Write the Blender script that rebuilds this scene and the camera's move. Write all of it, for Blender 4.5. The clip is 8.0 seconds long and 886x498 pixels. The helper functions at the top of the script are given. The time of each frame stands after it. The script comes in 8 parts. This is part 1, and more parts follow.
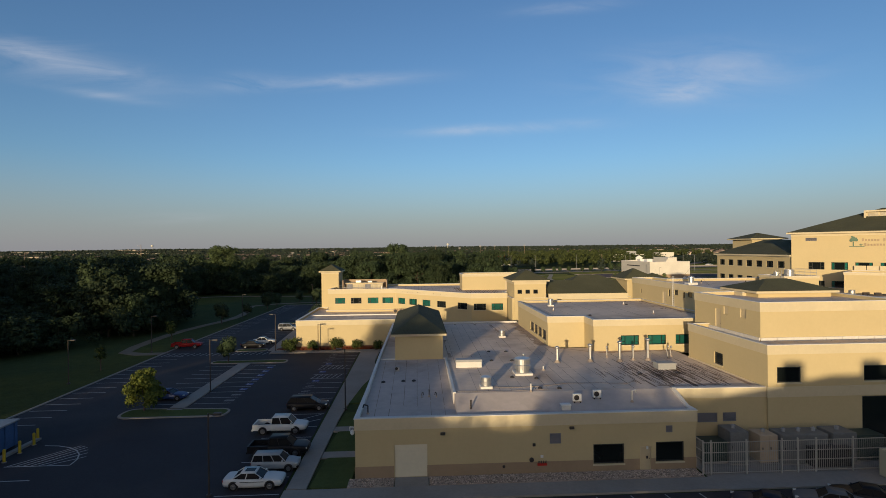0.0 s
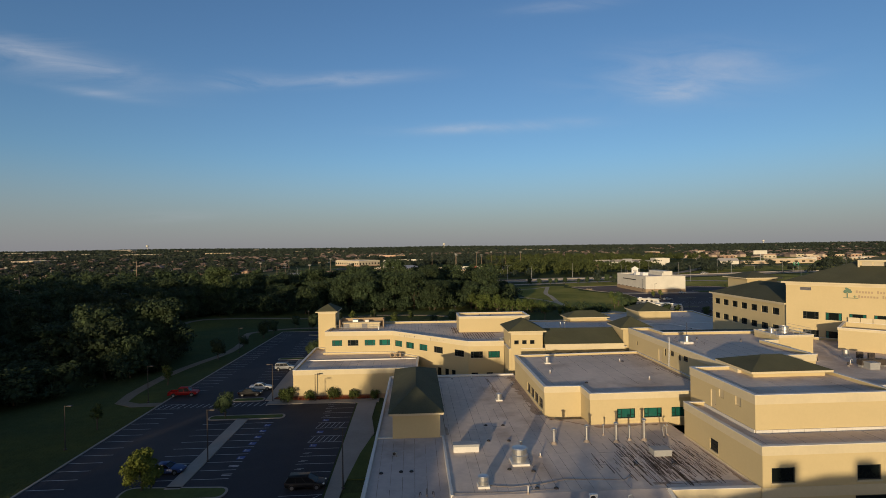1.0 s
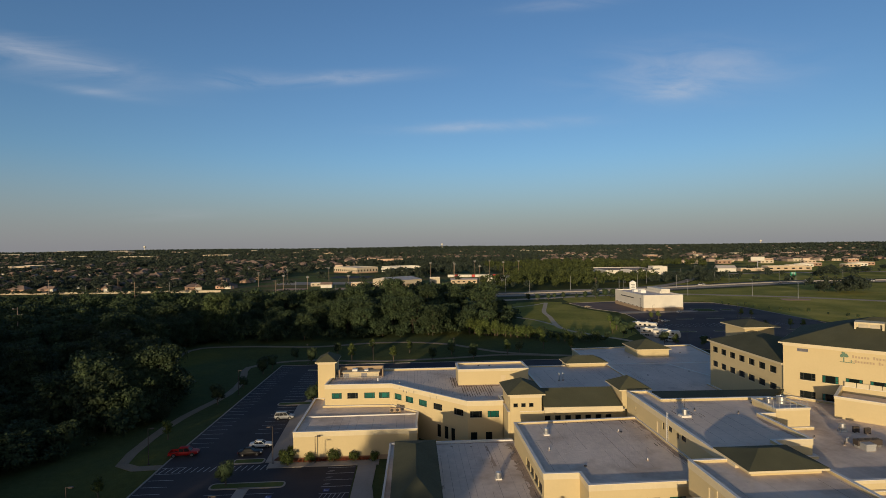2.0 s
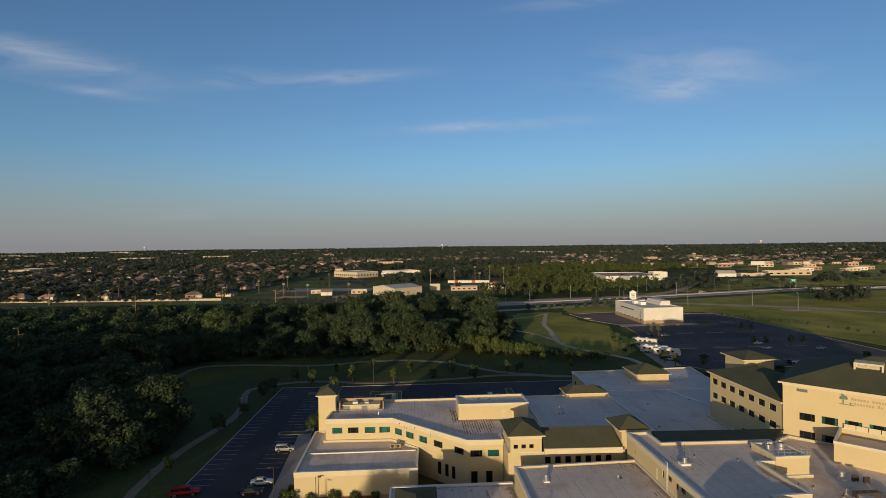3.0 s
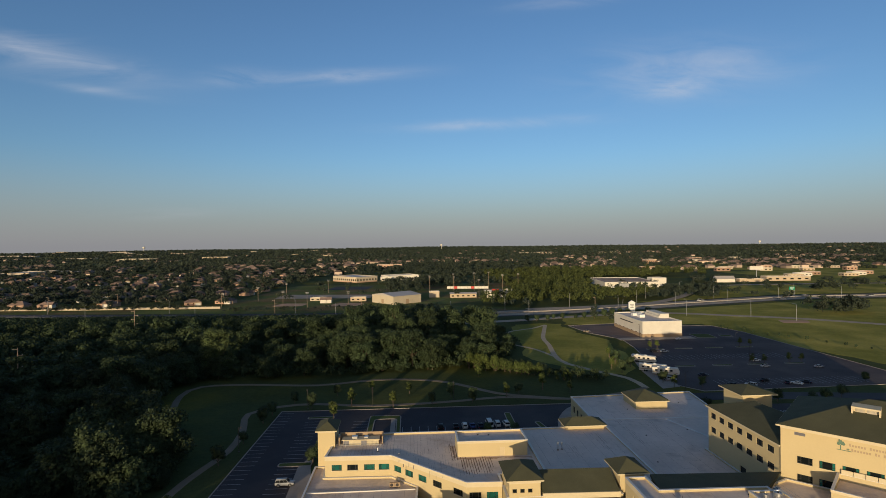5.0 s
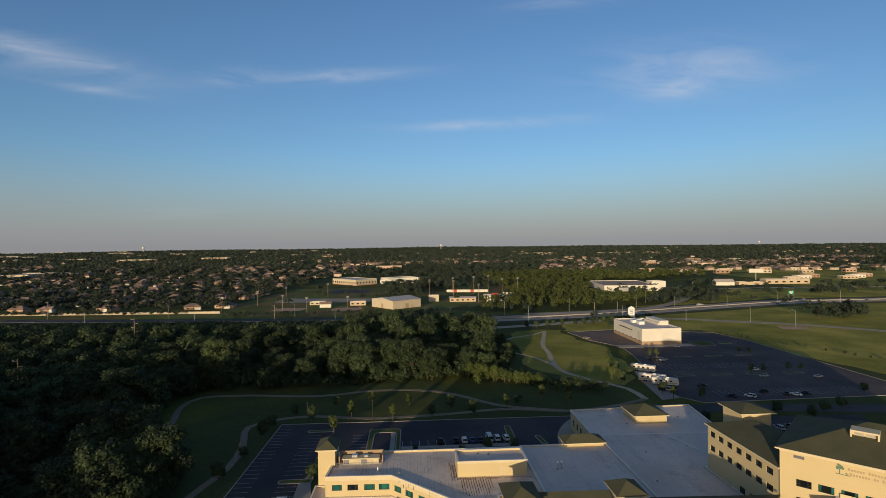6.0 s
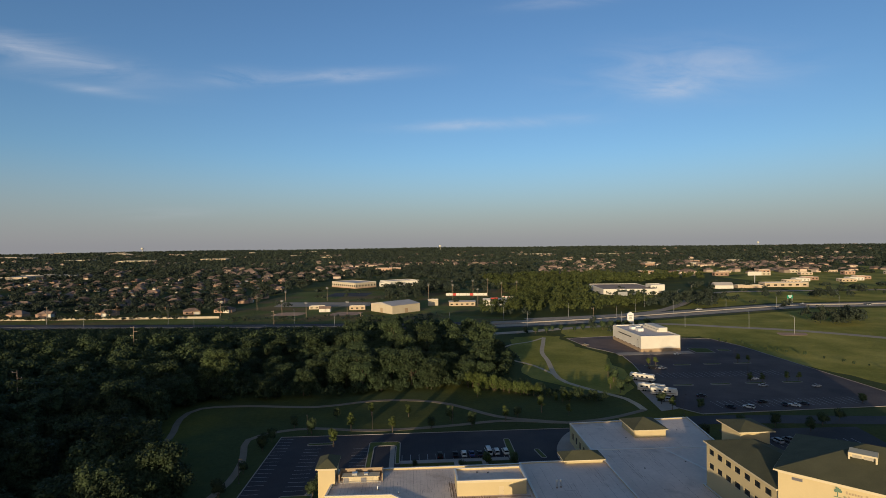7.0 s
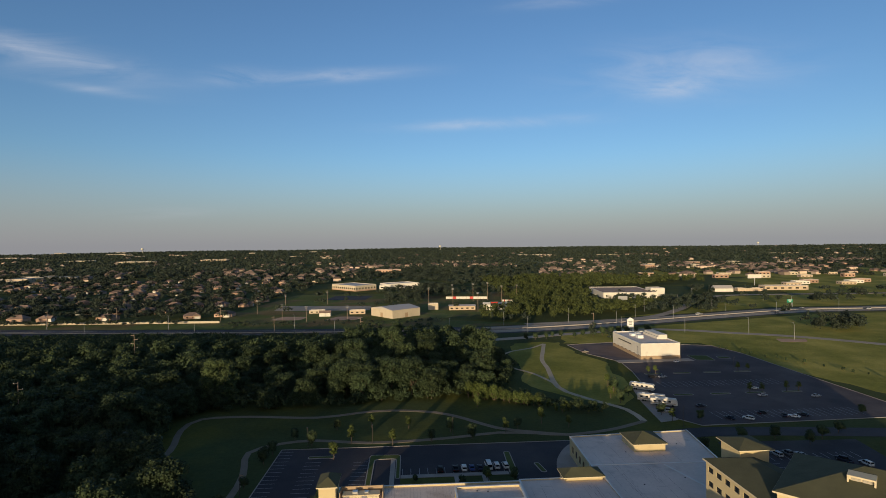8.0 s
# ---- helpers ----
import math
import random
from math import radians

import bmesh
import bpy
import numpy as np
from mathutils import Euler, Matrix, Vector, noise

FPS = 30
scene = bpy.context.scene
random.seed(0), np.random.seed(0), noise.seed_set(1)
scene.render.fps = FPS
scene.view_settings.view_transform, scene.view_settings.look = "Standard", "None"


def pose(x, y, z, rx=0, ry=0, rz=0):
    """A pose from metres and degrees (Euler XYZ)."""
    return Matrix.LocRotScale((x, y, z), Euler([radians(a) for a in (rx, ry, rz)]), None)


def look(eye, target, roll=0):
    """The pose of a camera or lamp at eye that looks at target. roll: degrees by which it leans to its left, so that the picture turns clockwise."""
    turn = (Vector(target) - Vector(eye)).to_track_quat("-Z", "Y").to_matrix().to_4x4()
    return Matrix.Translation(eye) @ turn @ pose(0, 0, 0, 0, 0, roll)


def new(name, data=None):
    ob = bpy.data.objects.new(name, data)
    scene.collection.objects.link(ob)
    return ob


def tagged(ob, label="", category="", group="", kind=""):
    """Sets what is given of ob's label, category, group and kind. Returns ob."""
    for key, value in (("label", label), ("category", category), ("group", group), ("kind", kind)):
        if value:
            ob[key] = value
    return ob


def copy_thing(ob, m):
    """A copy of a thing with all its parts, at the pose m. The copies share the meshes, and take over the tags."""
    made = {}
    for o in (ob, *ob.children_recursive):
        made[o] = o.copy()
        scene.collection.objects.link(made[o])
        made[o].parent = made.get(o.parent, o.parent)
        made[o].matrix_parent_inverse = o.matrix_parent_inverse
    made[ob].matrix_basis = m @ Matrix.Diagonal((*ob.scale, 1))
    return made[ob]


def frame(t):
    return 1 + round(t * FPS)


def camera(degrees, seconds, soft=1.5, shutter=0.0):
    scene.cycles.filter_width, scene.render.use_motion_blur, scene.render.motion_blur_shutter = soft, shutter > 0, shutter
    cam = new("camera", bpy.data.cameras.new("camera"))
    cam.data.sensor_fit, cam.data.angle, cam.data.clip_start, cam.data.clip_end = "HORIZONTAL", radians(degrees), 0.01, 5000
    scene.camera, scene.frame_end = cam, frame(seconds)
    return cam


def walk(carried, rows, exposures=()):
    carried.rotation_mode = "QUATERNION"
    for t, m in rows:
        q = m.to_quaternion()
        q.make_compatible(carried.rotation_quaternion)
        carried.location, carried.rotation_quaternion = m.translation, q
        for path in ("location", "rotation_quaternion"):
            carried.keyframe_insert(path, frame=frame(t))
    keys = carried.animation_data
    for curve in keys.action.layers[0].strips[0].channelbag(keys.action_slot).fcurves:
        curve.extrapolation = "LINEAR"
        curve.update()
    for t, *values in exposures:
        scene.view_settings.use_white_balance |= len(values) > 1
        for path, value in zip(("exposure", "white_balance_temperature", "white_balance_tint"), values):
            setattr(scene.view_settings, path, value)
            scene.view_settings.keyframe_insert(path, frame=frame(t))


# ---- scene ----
cam = camera(80.0, 8.0, soft=0.85)
PATH = [
    (0, (-0.707, 0.686, 19.545), (-0.609, 2.683, 19.54), -0.6),
    (0.5, (-0.67, 0.7, 23.689), (-0.568, 2.697, 23.681), -0.62),
    (1, (-0.72, 0.55, 29.376), (-0.608, 2.546, 29.365), -0.66),
    (1.5, (-0.88, 0.36, 35.809), (-0.761, 2.356, 35.795), -0.68),
    (3, (-0.79, 0.08, 49.647), (-0.671, 2.076, 49.629), -0.74),
    (3.5, (-0.79, 0.012, 51.668), (-0.671, 2.008, 51.649), -0.72),
    (4, (-0.77, -0.03, 53.847), (-0.65, 1.966, 53.827), -0.7),
    (4.5, (-0.7, -0.05, 56.114), (-0.579, 1.946, 56.093), -0.7),
    (6, (-0.78, -0.237, 63.112), (-0.656, 1.759, 63.089), -0.7),
    (6.5, (-0.79, -0.32, 65.391), (-0.665, 1.676, 65.37), -0.7),
    (7, (-0.83, -0.486, 67.628), (-0.703, 1.51, 67.605), -0.7),
    (7.5, (-0.87, -0.68, 69.957), (-0.743, 1.316, 69.933), -0.7),
    (8, (-0.86, -0.79, 72.327), (-0.733, 1.206, 72.303), -0.7),
]
walk(cam, [(t, look(eye, target, roll)) for t, eye, target, roll in PATH],
     exposures=[(0, 0.10), (0.6, 0.01), (1.5, -0.05), (3, -0.02), (4.5, 0.04), (6, 0.10), (8, 0.17)])

# world: clear evening sky with thin high cloud, sun low behind the camera's left shoulder
SUN_ELEV, SUN_SIDE = radians(5.6), 0.40          # side: metres to the right per metre ahead


def node(tree, kind, **inputs):
    n = tree.nodes.new(kind)
    for key, value in inputs.items():
        n.inputs[key.replace("_", " ")].default_value = value
    return n


def math_node(tree, op, a, b=None, clamp=False):
    n = tree.nodes.new("ShaderNodeMath")
    n.operation, n.use_clamp = op, clamp
    for i, v in enumerate((a, b)):
        if v is None:
            continue
        if isinstance(v, (int, float)):
            n.inputs[i].default_value = v
        else:
            tree.links.new(v, n.inputs[i])
    return n.outputs[0]


def mix_node(tree, fac, a, b, blend="MIX"):
    n = tree.nodes.new("ShaderNodeMix")
    n.data_type, n.blend_type = "RGBA", blend
    for socket, v in ((n.inputs[0], fac), (n.inputs[6], a), (n.inputs[7], b)):
        if isinstance(v, (int, float)):
            socket.default_value = v
        elif isinstance(v, tuple):
            socket.default_value = (*v, 1) if len(v) == 3 else v
        else:
            tree.links.new(v, socket)
    return n.outputs[2]


def make_world():
    world = bpy.data.worlds.new("evening_sky")
    scene.world = world
    world.use_nodes = True
    t = world.node_tree
    t.nodes.clear()
    out, bg = t.nodes.new("ShaderNodeOutputWorld"), t.nodes.new("ShaderNodeBackground")
    sky = t.nodes.new("ShaderNodeTexSky")
    sky.sky_type, sky.sun_disc = "NISHITA", False
    sky.sun_elevation = SUN_ELEV + radians(4)
    sky.sun_rotation = math.atan2(-SUN_SIDE, -1.0)
    sky.altitude, sky.air_density, sky.dust_density, sky.ozone_density = 100, 1.0, 0.9, 2.5
    coord = t.nodes.new("ShaderNodeTexCoord")
    sep = t.nodes.new("ShaderNodeSeparateXYZ")
    t.links.new(coord.outputs["Generated"], sep.inputs[0])
    # thin cirrus: soft streaks at their bearings (x / y) and heights (z / y), broken up by fine noise
    ahead = math_node(t, "MAXIMUM", sep.outputs[1], 0.05)
    u, v = math_node(t, "DIVIDE", sep.outputs[0], ahead), math_node(t, "DIVIDE", sep.outputs[2], ahead)
    comb = t.nodes.new("ShaderNodeCombineXYZ")
    t.links.new(u, comb.inputs[0])
    t.links.new(math_node(t, "MULTIPLY", v, 4.5), comb.inputs[1])
    total = None
    for u0, v0, ru, rv, slope, power in CIRRUS:
        du = math_node(t, "SUBTRACT", u, u0)
        dv = math_node(t, "SUBTRACT", math_node(t, "SUBTRACT", v, v0), math_node(t, "MULTIPLY", du, slope))
        d = math_node(t, "ADD", math_node(t, "POWER", math_node(t, "ABSOLUTE", math_node(t, "DIVIDE", du, ru)), 2.0), math_node(t, "POWER", math_node(t, "ABSOLUTE", math_node(t, "DIVIDE", dv, rv)), 2.0))
        m = math_node(t, "MULTIPLY", math_node(t, "POWER", 0.36, d), power)
        total = m if total is None else math_node(t, "ADD", total, m)
    wisp = node(t, "ShaderNodeTexNoise", Scale=5.0, Detail=8.0, Roughness=0.6, Distortion=0.7)
    t.links.new(comb.outputs[0], wisp.inputs["Vector"])
    ramp_w = node(t, "ShaderNodeMapRange", From_Min=0.32, From_Max=0.72)
    t.links.new(wisp.outputs["Fac"], ramp_w.inputs[0])
    cloud = math_node(t, "MULTIPLY", total, ramp_w.outputs[0], clamp=True)
    # grey-mauve haze along the horizon
    haze = node(t, "ShaderNodeMapRange", From_Min=0.0, From_Max=0.17, To_Min=0.75, To_Max=0.0)
    haze.interpolation_type = "SMOOTHSTEP"
    t.links.new(sep.outputs[2], haze.inputs[0])
    # the evening sky is warmer and brighter on the side of the low sun
    side = node(t, "ShaderNodeMapRange", From_Min=-0.75, From_Max=0.15)
    side.interpolation_type = "SMOOTHSTEP"
    t.links.new(sep.outputs[1], side.inputs[0])
    tint = mix_node(t, side.outputs[0], (1.28, 1.08, 0.96), (0.78, 0.94, 1.11))
    blue = mix_node(t, 1.0, sky.outputs[0], tint, "MULTIPLY")
    hazy = mix_node(t, haze.outputs[0], blue, HAZE_COLOUR)
    final = mix_node(t, cloud, hazy, CLOUD_COLOUR)
    t.links.new(final, bg.inputs[0])
    bg.inputs[1].default_value = SKY_STRENGTH
    t.links.new(bg.outputs[0], out.inputs[0])


SKY_STRENGTH = 0.116
HAZE_COLOUR = (2.46, 2.40, 2.68)
CLOUD_COLOUR = (4.8, 5.0, 5.6)
CIRRUS = ((-0.67, 0.350, 0.17, 0.030, -0.22, 0.60), (-0.60, 0.292, 0.09, 0.008, -0.16, 0.35), (-0.18, 0.312, 0.16, 0.011, 0.06, 0.6), (-0.31, 0.318, 0.06, 0.012, 0.0, 0.28), (0.13, 0.224, 0.13, 0.009, 0.03, 0.65),
          (0.55, 0.332, 0.19, 0.048, 0.05, 0.44), (0.52, 0.292, 0.07, 0.014, 0.1, 0.5), (0.32, 0.237, 0.07, 0.008, 0.0, 0.2), (-0.44, 0.060, 0.10, 0.010, 0.05, 0.12), (0.30, 0.460, 0.10, 0.012, 0.1, 0.3))
make_world()

sun_data = bpy.data.lights.new("sun", "SUN")
sun_data.energy, sun_data.angle, sun_data.color = 4.3, radians(0.55), (1.0, 0.785, 0.49)
sun = new("sun", sun_data)
sun.matrix_world = look((0, 0, 200), (SUN_SIDE * 100, 100, 200 - math.tan(SUN_ELEV) * 100 * math.hypot(1, SUN_SIDE)))

# ------------------------------------------------------------------ materials


def material(name, colour, rough=0.85, spread=0.25, coarse=0.15, fine=4.0, bump=0.15, bump_scale=12.0, relief=0.03, metal=0.0, spec=0.3,
             own=0.0, island=0.0, second=None, second_scale=0.05, second_range=(0.5, 0.62)):
    """A procedural surface: base colour varied at two scales in world metres, a fine bump, and a spread from thing to thing."""
    m = bpy.data.materials.new(name)
    m.use_nodes = True
    t = m.node_tree
    b = t.nodes["Principled BSDF"]
    geo = t.nodes.new("ShaderNodeNewGeometry")
    n1 = node(t, "ShaderNodeTexNoise", Scale=coarse, Detail=5.0, Roughness=0.6)
    n2 = node(t, "ShaderNodeTexNoise", Scale=fine, Detail=4.0, Roughness=0.65)
    for n in (n1, n2):
        t.links.new(geo.outputs["Position"], n.inputs["Vector"])
    both = math_node(t, "ADD", math_node(t, "MULTIPLY", n1.outputs["Fac"], 0.6), math_node(t, "MULTIPLY", n2.outputs["Fac"], 0.4))
    rng = node(t, "ShaderNodeMapRange", From_Min=0.3, From_Max=0.7, To_Min=1 - spread, To_Max=1 + spread)
    t.links.new(both, rng.inputs[0])
    value = rng.outputs[0]
    if own:
        info = t.nodes.new("ShaderNodeObjectInfo")
        r = node(t, "ShaderNodeMapRange", To_Min=1 - own, To_Max=1 + own)
        t.links.new(info.outputs["Random"], r.inputs[0])
        value = math_node(t, "MULTIPLY", value, r.outputs[0])
    if island:
        r = node(t, "ShaderNodeMapRange", To_Min=1 - island, To_Max=1 + island)
        t.links.new(geo.outputs["Random Per Island"], r.inputs[0])
        value = math_node(t, "MULTIPLY", value, r.outputs[0])
    base = colour
    if second:
        n3 = node(t, "ShaderNodeTexNoise", Scale=second_scale, Detail=6.0, Roughness=0.6)
        t.links.new(geo.outputs["Position"], n3.inputs["Vector"])
        r3 = node(t, "ShaderNodeMapRange", From_Min=second_range[0], From_Max=second_range[1])
        t.links.new(n3.outputs["Fac"], r3.inputs[0])
        base = mix_node(t, r3.outputs[0], colour, second)
    grey = t.nodes.new("ShaderNodeCombineColor")
    for i in range(3):
        t.links.new(value, grey.inputs[i])
    t.links.new(mix_node(t, 1.0, base, grey.outputs[0], "MULTIPLY"), b.inputs["Base Color"])
    b.inputs["Roughness"].default_value, b.inputs["Metallic"].default_value = rough, metal
    b.inputs["Specular IOR Level"].default_value = spec
    if bump:
        nb = node(t, "ShaderNodeTexNoise", Scale=bump_scale, Detail=4.0)
        t.links.new(geo.outputs["Position"], nb.inputs["Vector"])
        bp = node(t, "ShaderNodeBump", Strength=bump, Distance=relief)
        t.links.new(nb.outputs["Fac"], bp.inputs["Height"])
        t.links.new(bp.outputs[0], b.inputs["Normal"])
    return m


STUCCO = material("cream_stucco", (0.508, 0.412, 0.235), 0.9, 0.05, 0.2, 3.0, 0.1, 30, spec=0.15)
STUCCO_BASE = material("tan_stucco", (0.33, 0.24, 0.155), 0.9, 0.08, 0.3, 3.0, 0.25, 30, spec=0.15)
TRIM = material("pale_trim", (0.555, 0.475, 0.32), 0.85, 0.08, 0.3, 3.0, 0.1, 20, spec=0.2)
CAP = material("white_metal_cap", (0.62, 0.59, 0.54), 0.55, 0.12, 0.4, 5.0, 0.05, 10, spec=0.4)
DECK = material("roof_membrane", (0.645, 0.54, 0.455), 0.85, 0.17, 0.12, 1.2, 1.0, 28.0, spec=0.12, relief=0.036,
                second=(0.40, 0.30, 0.23), second_scale=0.13, second_range=(0.52, 0.76))
DECK_PALE = material("pale_roof_membrane", (0.62, 0.53, 0.465), 0.8, 0.15, 0.1, 1.2, 1.0, 26.0, spec=0.12, relief=0.034,
                     second=(0.38, 0.325, 0.29), second_scale=0.09, second_range=(0.6, 0.78))
DECK_LOW = material("grey_roof_sheet", (0.47, 0.41, 0.375), 0.8, 0.14, 0.15, 1.2, 0.3, 6.0, spec=0.15, relief=0.03,
                    second=(0.34, 0.285, 0.25), second_scale=0.16, second_range=(0.55, 0.75))
SEAM = material("roof_seam", (0.25, 0.205, 0.17), 0.9, 0.3, 0.5, 3, 0, island=0.4)
RUST = material("brown_roof_stain", (0.43, 0.325, 0.25), 0.95, 0.4, 0.5, 3, 0.4, 6, island=0.3)
SCUFF = material("grey_roof_scuff", (0.46, 0.385, 0.335), 0.9, 0.3, 0.4, 3, 0.2, 6, island=0.25)
STAIN = material("bare_rusty_roofing", (0.17, 0.118, 0.085), 0.95, 0.5, 0.6, 3, 0.3, 6, island=0.4)
SHINGLE = material("green_shingle", (0.080, 0.080, 0.046), 0.9, 0.22, 0.3, 6.0, 1.0, 14, spec=0.2, relief=0.06)
ASPHALT = material("asphalt", (0.0395, 0.036, 0.0405), 0.8, 0.22, 0.05, 3.0, 0.6, 8, spec=0.16, relief=0.06,
                   second=(0.066, 0.057, 0.056), second_scale=0.03, second_range=(0.45, 0.65))
# light put into grey: sun on the store lot, shade on the highway
TONED_ASPHALT = material("toned_asphalt", (0.088, 0.076, 0.078), 0.92, 0.25, 0.04, 2.0, 1.0, 8, spec=0.06, relief=0.08,
                        second=(0.13, 0.108, 0.10), second_scale=0.02, second_range=(0.45, 0.7))
ROAD = material("old_road_concrete", (0.36, 0.30, 0.235), 0.9, 0.2, 0.04, 2.0, 1.0, 10, relief=0.06, spec=0.05)
CONCRETE = material("concrete", (0.31, 0.275, 0.24), 0.9, 0.16, 0.2, 4.0, 0.2, 15, spec=0.08)
PATHWAY = material("path_concrete", (0.215, 0.175, 0.13), 0.9, 0.18, 0.2, 4.0, 1.0, 9, spec=0.05, relief=0.07)
PAVER = material("brown_pavers", (0.17, 0.125, 0.105), 0.9, 0.25, 0.1, 3.0, 0.8, 8, spec=0.06, relief=0.05)
# paler copy of the path concrete, with the meadow's sunlight in the colour
SUNLIT_PATH = material("sunlit_path_concrete", (0.43, 0.355, 0.255), 0.9, 0.14, 0.2, 4.0, 0.8, 7, spec=0.05, relief=0.06)
PAINT = material("line_paint", (0.38, 0.38, 0.38), 0.8, 0.25, 0.6, 6.0, 0)
PAINT_BLUE = material("blue_line_paint", (0.065, 0.095, 0.25), 0.8, 0.25, 0.6, 6.0, 0)
LAWN = material("short_lawn", (0.085, 0.105, 0.036), 0.95, 0.25, 0.3, 3.0, 0.8, 14, spec=0.04, relief=0.05)
FENCE = material("pale_fence_paint", (0.40, 0.37, 0.32), 0.6, 0.1, 0.5, 4, 0)
GRASS = material("mown_grass", (0.063, 0.077, 0.030), 0.95, 0.35, 0.02, 0.6, 1.0, 2.5, spec=0.04, relief=0.25,
                 second=(0.12, 0.112, 0.024), second_scale=0.012, second_range=(0.48, 0.66))
# dry grass, lightened further: low sunlight is put into the colour
MEADOW = material("sunlit_dry_meadow", (0.205, 0.205, 0.045), 0.95, 0.32, 0.02, 0.5, 1.0, 3, spec=0.04, relief=0.4,
                  second=(0.34, 0.285, 0.075), second_scale=0.02, second_range=(0.40, 0.70))
FIELD = material("worn_sports_grass", (0.1063, 0.126, 0.04), 0.95, 0.4, 0.015, 0.4, 1.0, 3, spec=0.04, relief=0.3,
                 second=(0.17, 0.125, 0.062), second_scale=0.02, second_range=(0.46, 0.62))
GRAVEL = material("river_gravel", (0.36, 0.28, 0.22), 0.9, 0.5, 1.5, 9.0, 1.0, 16)
MULCH = material("red_mulch", (0.14, 0.055, 0.03), 0.95, 0.4, 0.8, 6.0, 0.8, 12)
DIRT = material("bare_red_earth", (0.42, 0.26, 0.165), 0.95, 0.25, 0.1, 2.0, 0.3, 6)
STEEL = material("galvanised_steel", (0.55, 0.54, 0.52), 0.38, 0.12, 1.0, 8.0, 0.05, 10, metal=0.85, spec=0.5)
GREY_METAL = material("grey_painted_metal", (0.30, 0.30, 0.30), 0.55, 0.12, 0.5, 4, 0.05, 10)
WHITE_METAL = material("white_painted_metal", (0.70, 0.69, 0.66), 0.5, 0.08, 0.5, 4, 0.05, 10)
DARK_METAL = material("dark_metal", (0.035, 0.03, 0.03), 0.5, 0.2, 0.5, 4, 0.05, 10)
BRONZE = material("bronze_pole", (0.06, 0.048, 0.04), 0.5, 0.15, 0.5, 4, 0)
FRAME_GREEN = material("green_window_frame", (0.008, 0.020, 0.017), 0.4, 0.1, 1, 6, 0)
FRAME_DARK = material("dark_window_frame", (0.03, 0.03, 0.028), 0.4, 0.1, 1, 6, 0)
LOUVRE = material("grey_louvre_paint", (0.19, 0.185, 0.20), 0.6, 0.08, 0.5, 4, 0)
GLASS_TEAL = material("teal_glass", (0.013, 0.10, 0.08), 0.06, 0.1, 0.4, 1.0, 0, spec=0.7, own=0.35)
GLASS_DARK = material("dark_glass", (0.008, 0.011, 0.011), 0.05, 0.1, 0.4, 1.0, 0, spec=0.28, own=0.3)
RED_PAINT = material("red_valve_paint", (0.42, 0.03, 0.02), 0.45, 0.1, 1, 5, 0)
YELLOW = material("yellow_paint", (0.55, 0.36, 0.03), 0.6, 0.15, 1, 5, 0)
BLUE_TARP = material("blue_painted_steel", (0.06, 0.12, 0.24), 0.6, 0.2, 0.5, 3, 0.1)
DOOR_CREAM = material("cream_door", (0.50, 0.41, 0.26), 0.6, 0.06, 0.5, 3, 0.05, 8)
DOOR_PALE = material("pale_roller_door", (0.66, 0.60, 0.45), 0.6, 0.06, 0.5, 3, 0.05, 8)
BARK = material("bark", (0.10, 0.075, 0.055), 0.95, 0.3, 1.0, 8, 0.6, 10)
WOOD_POLE = material("weathered_pole_wood", (0.30, 0.22, 0.16), 0.9, 0.2, 1.0, 8, 0.2, 10)
WALL_WHITE = material("white_cladding", (0.60, 0.56, 0.48), 0.8, 0.1, 0.2, 2, 0.05, 8)
WALL_CREAM = material("cream_cladding", (0.47, 0.40, 0.29), 0.85, 0.1, 0.2, 2, 0.05, 8)
WALL_TAN = material("tan_block", (0.46, 0.36, 0.25), 0.9, 0.1, 0.3, 3, 0.1, 8)
BRICK_RED = material("house_brick", (0.36, 0.235, 0.165), 0.9, 0.15, 0.4, 3, 0.1, 8, own=0.35)
ROOF_BROWN = material("brown_shingle", (0.18, 0.125, 0.098), 0.9, 0.2, 0.3, 3, 0.1, 8, own=0.35)
LOGO_GREEN = material("sign_green", (0.10, 0.17, 0.12), 0.6, 0.15, 1, 6, 0)
LOGO_BROWN = material("sign_tan", (0.36, 0.27, 0.17), 0.6, 0.1, 1, 6, 0)
SIGN_GREEN = material("road_sign_green", (0.01, 0.22, 0.12), 0.4, 0.1, 1, 4, 0)


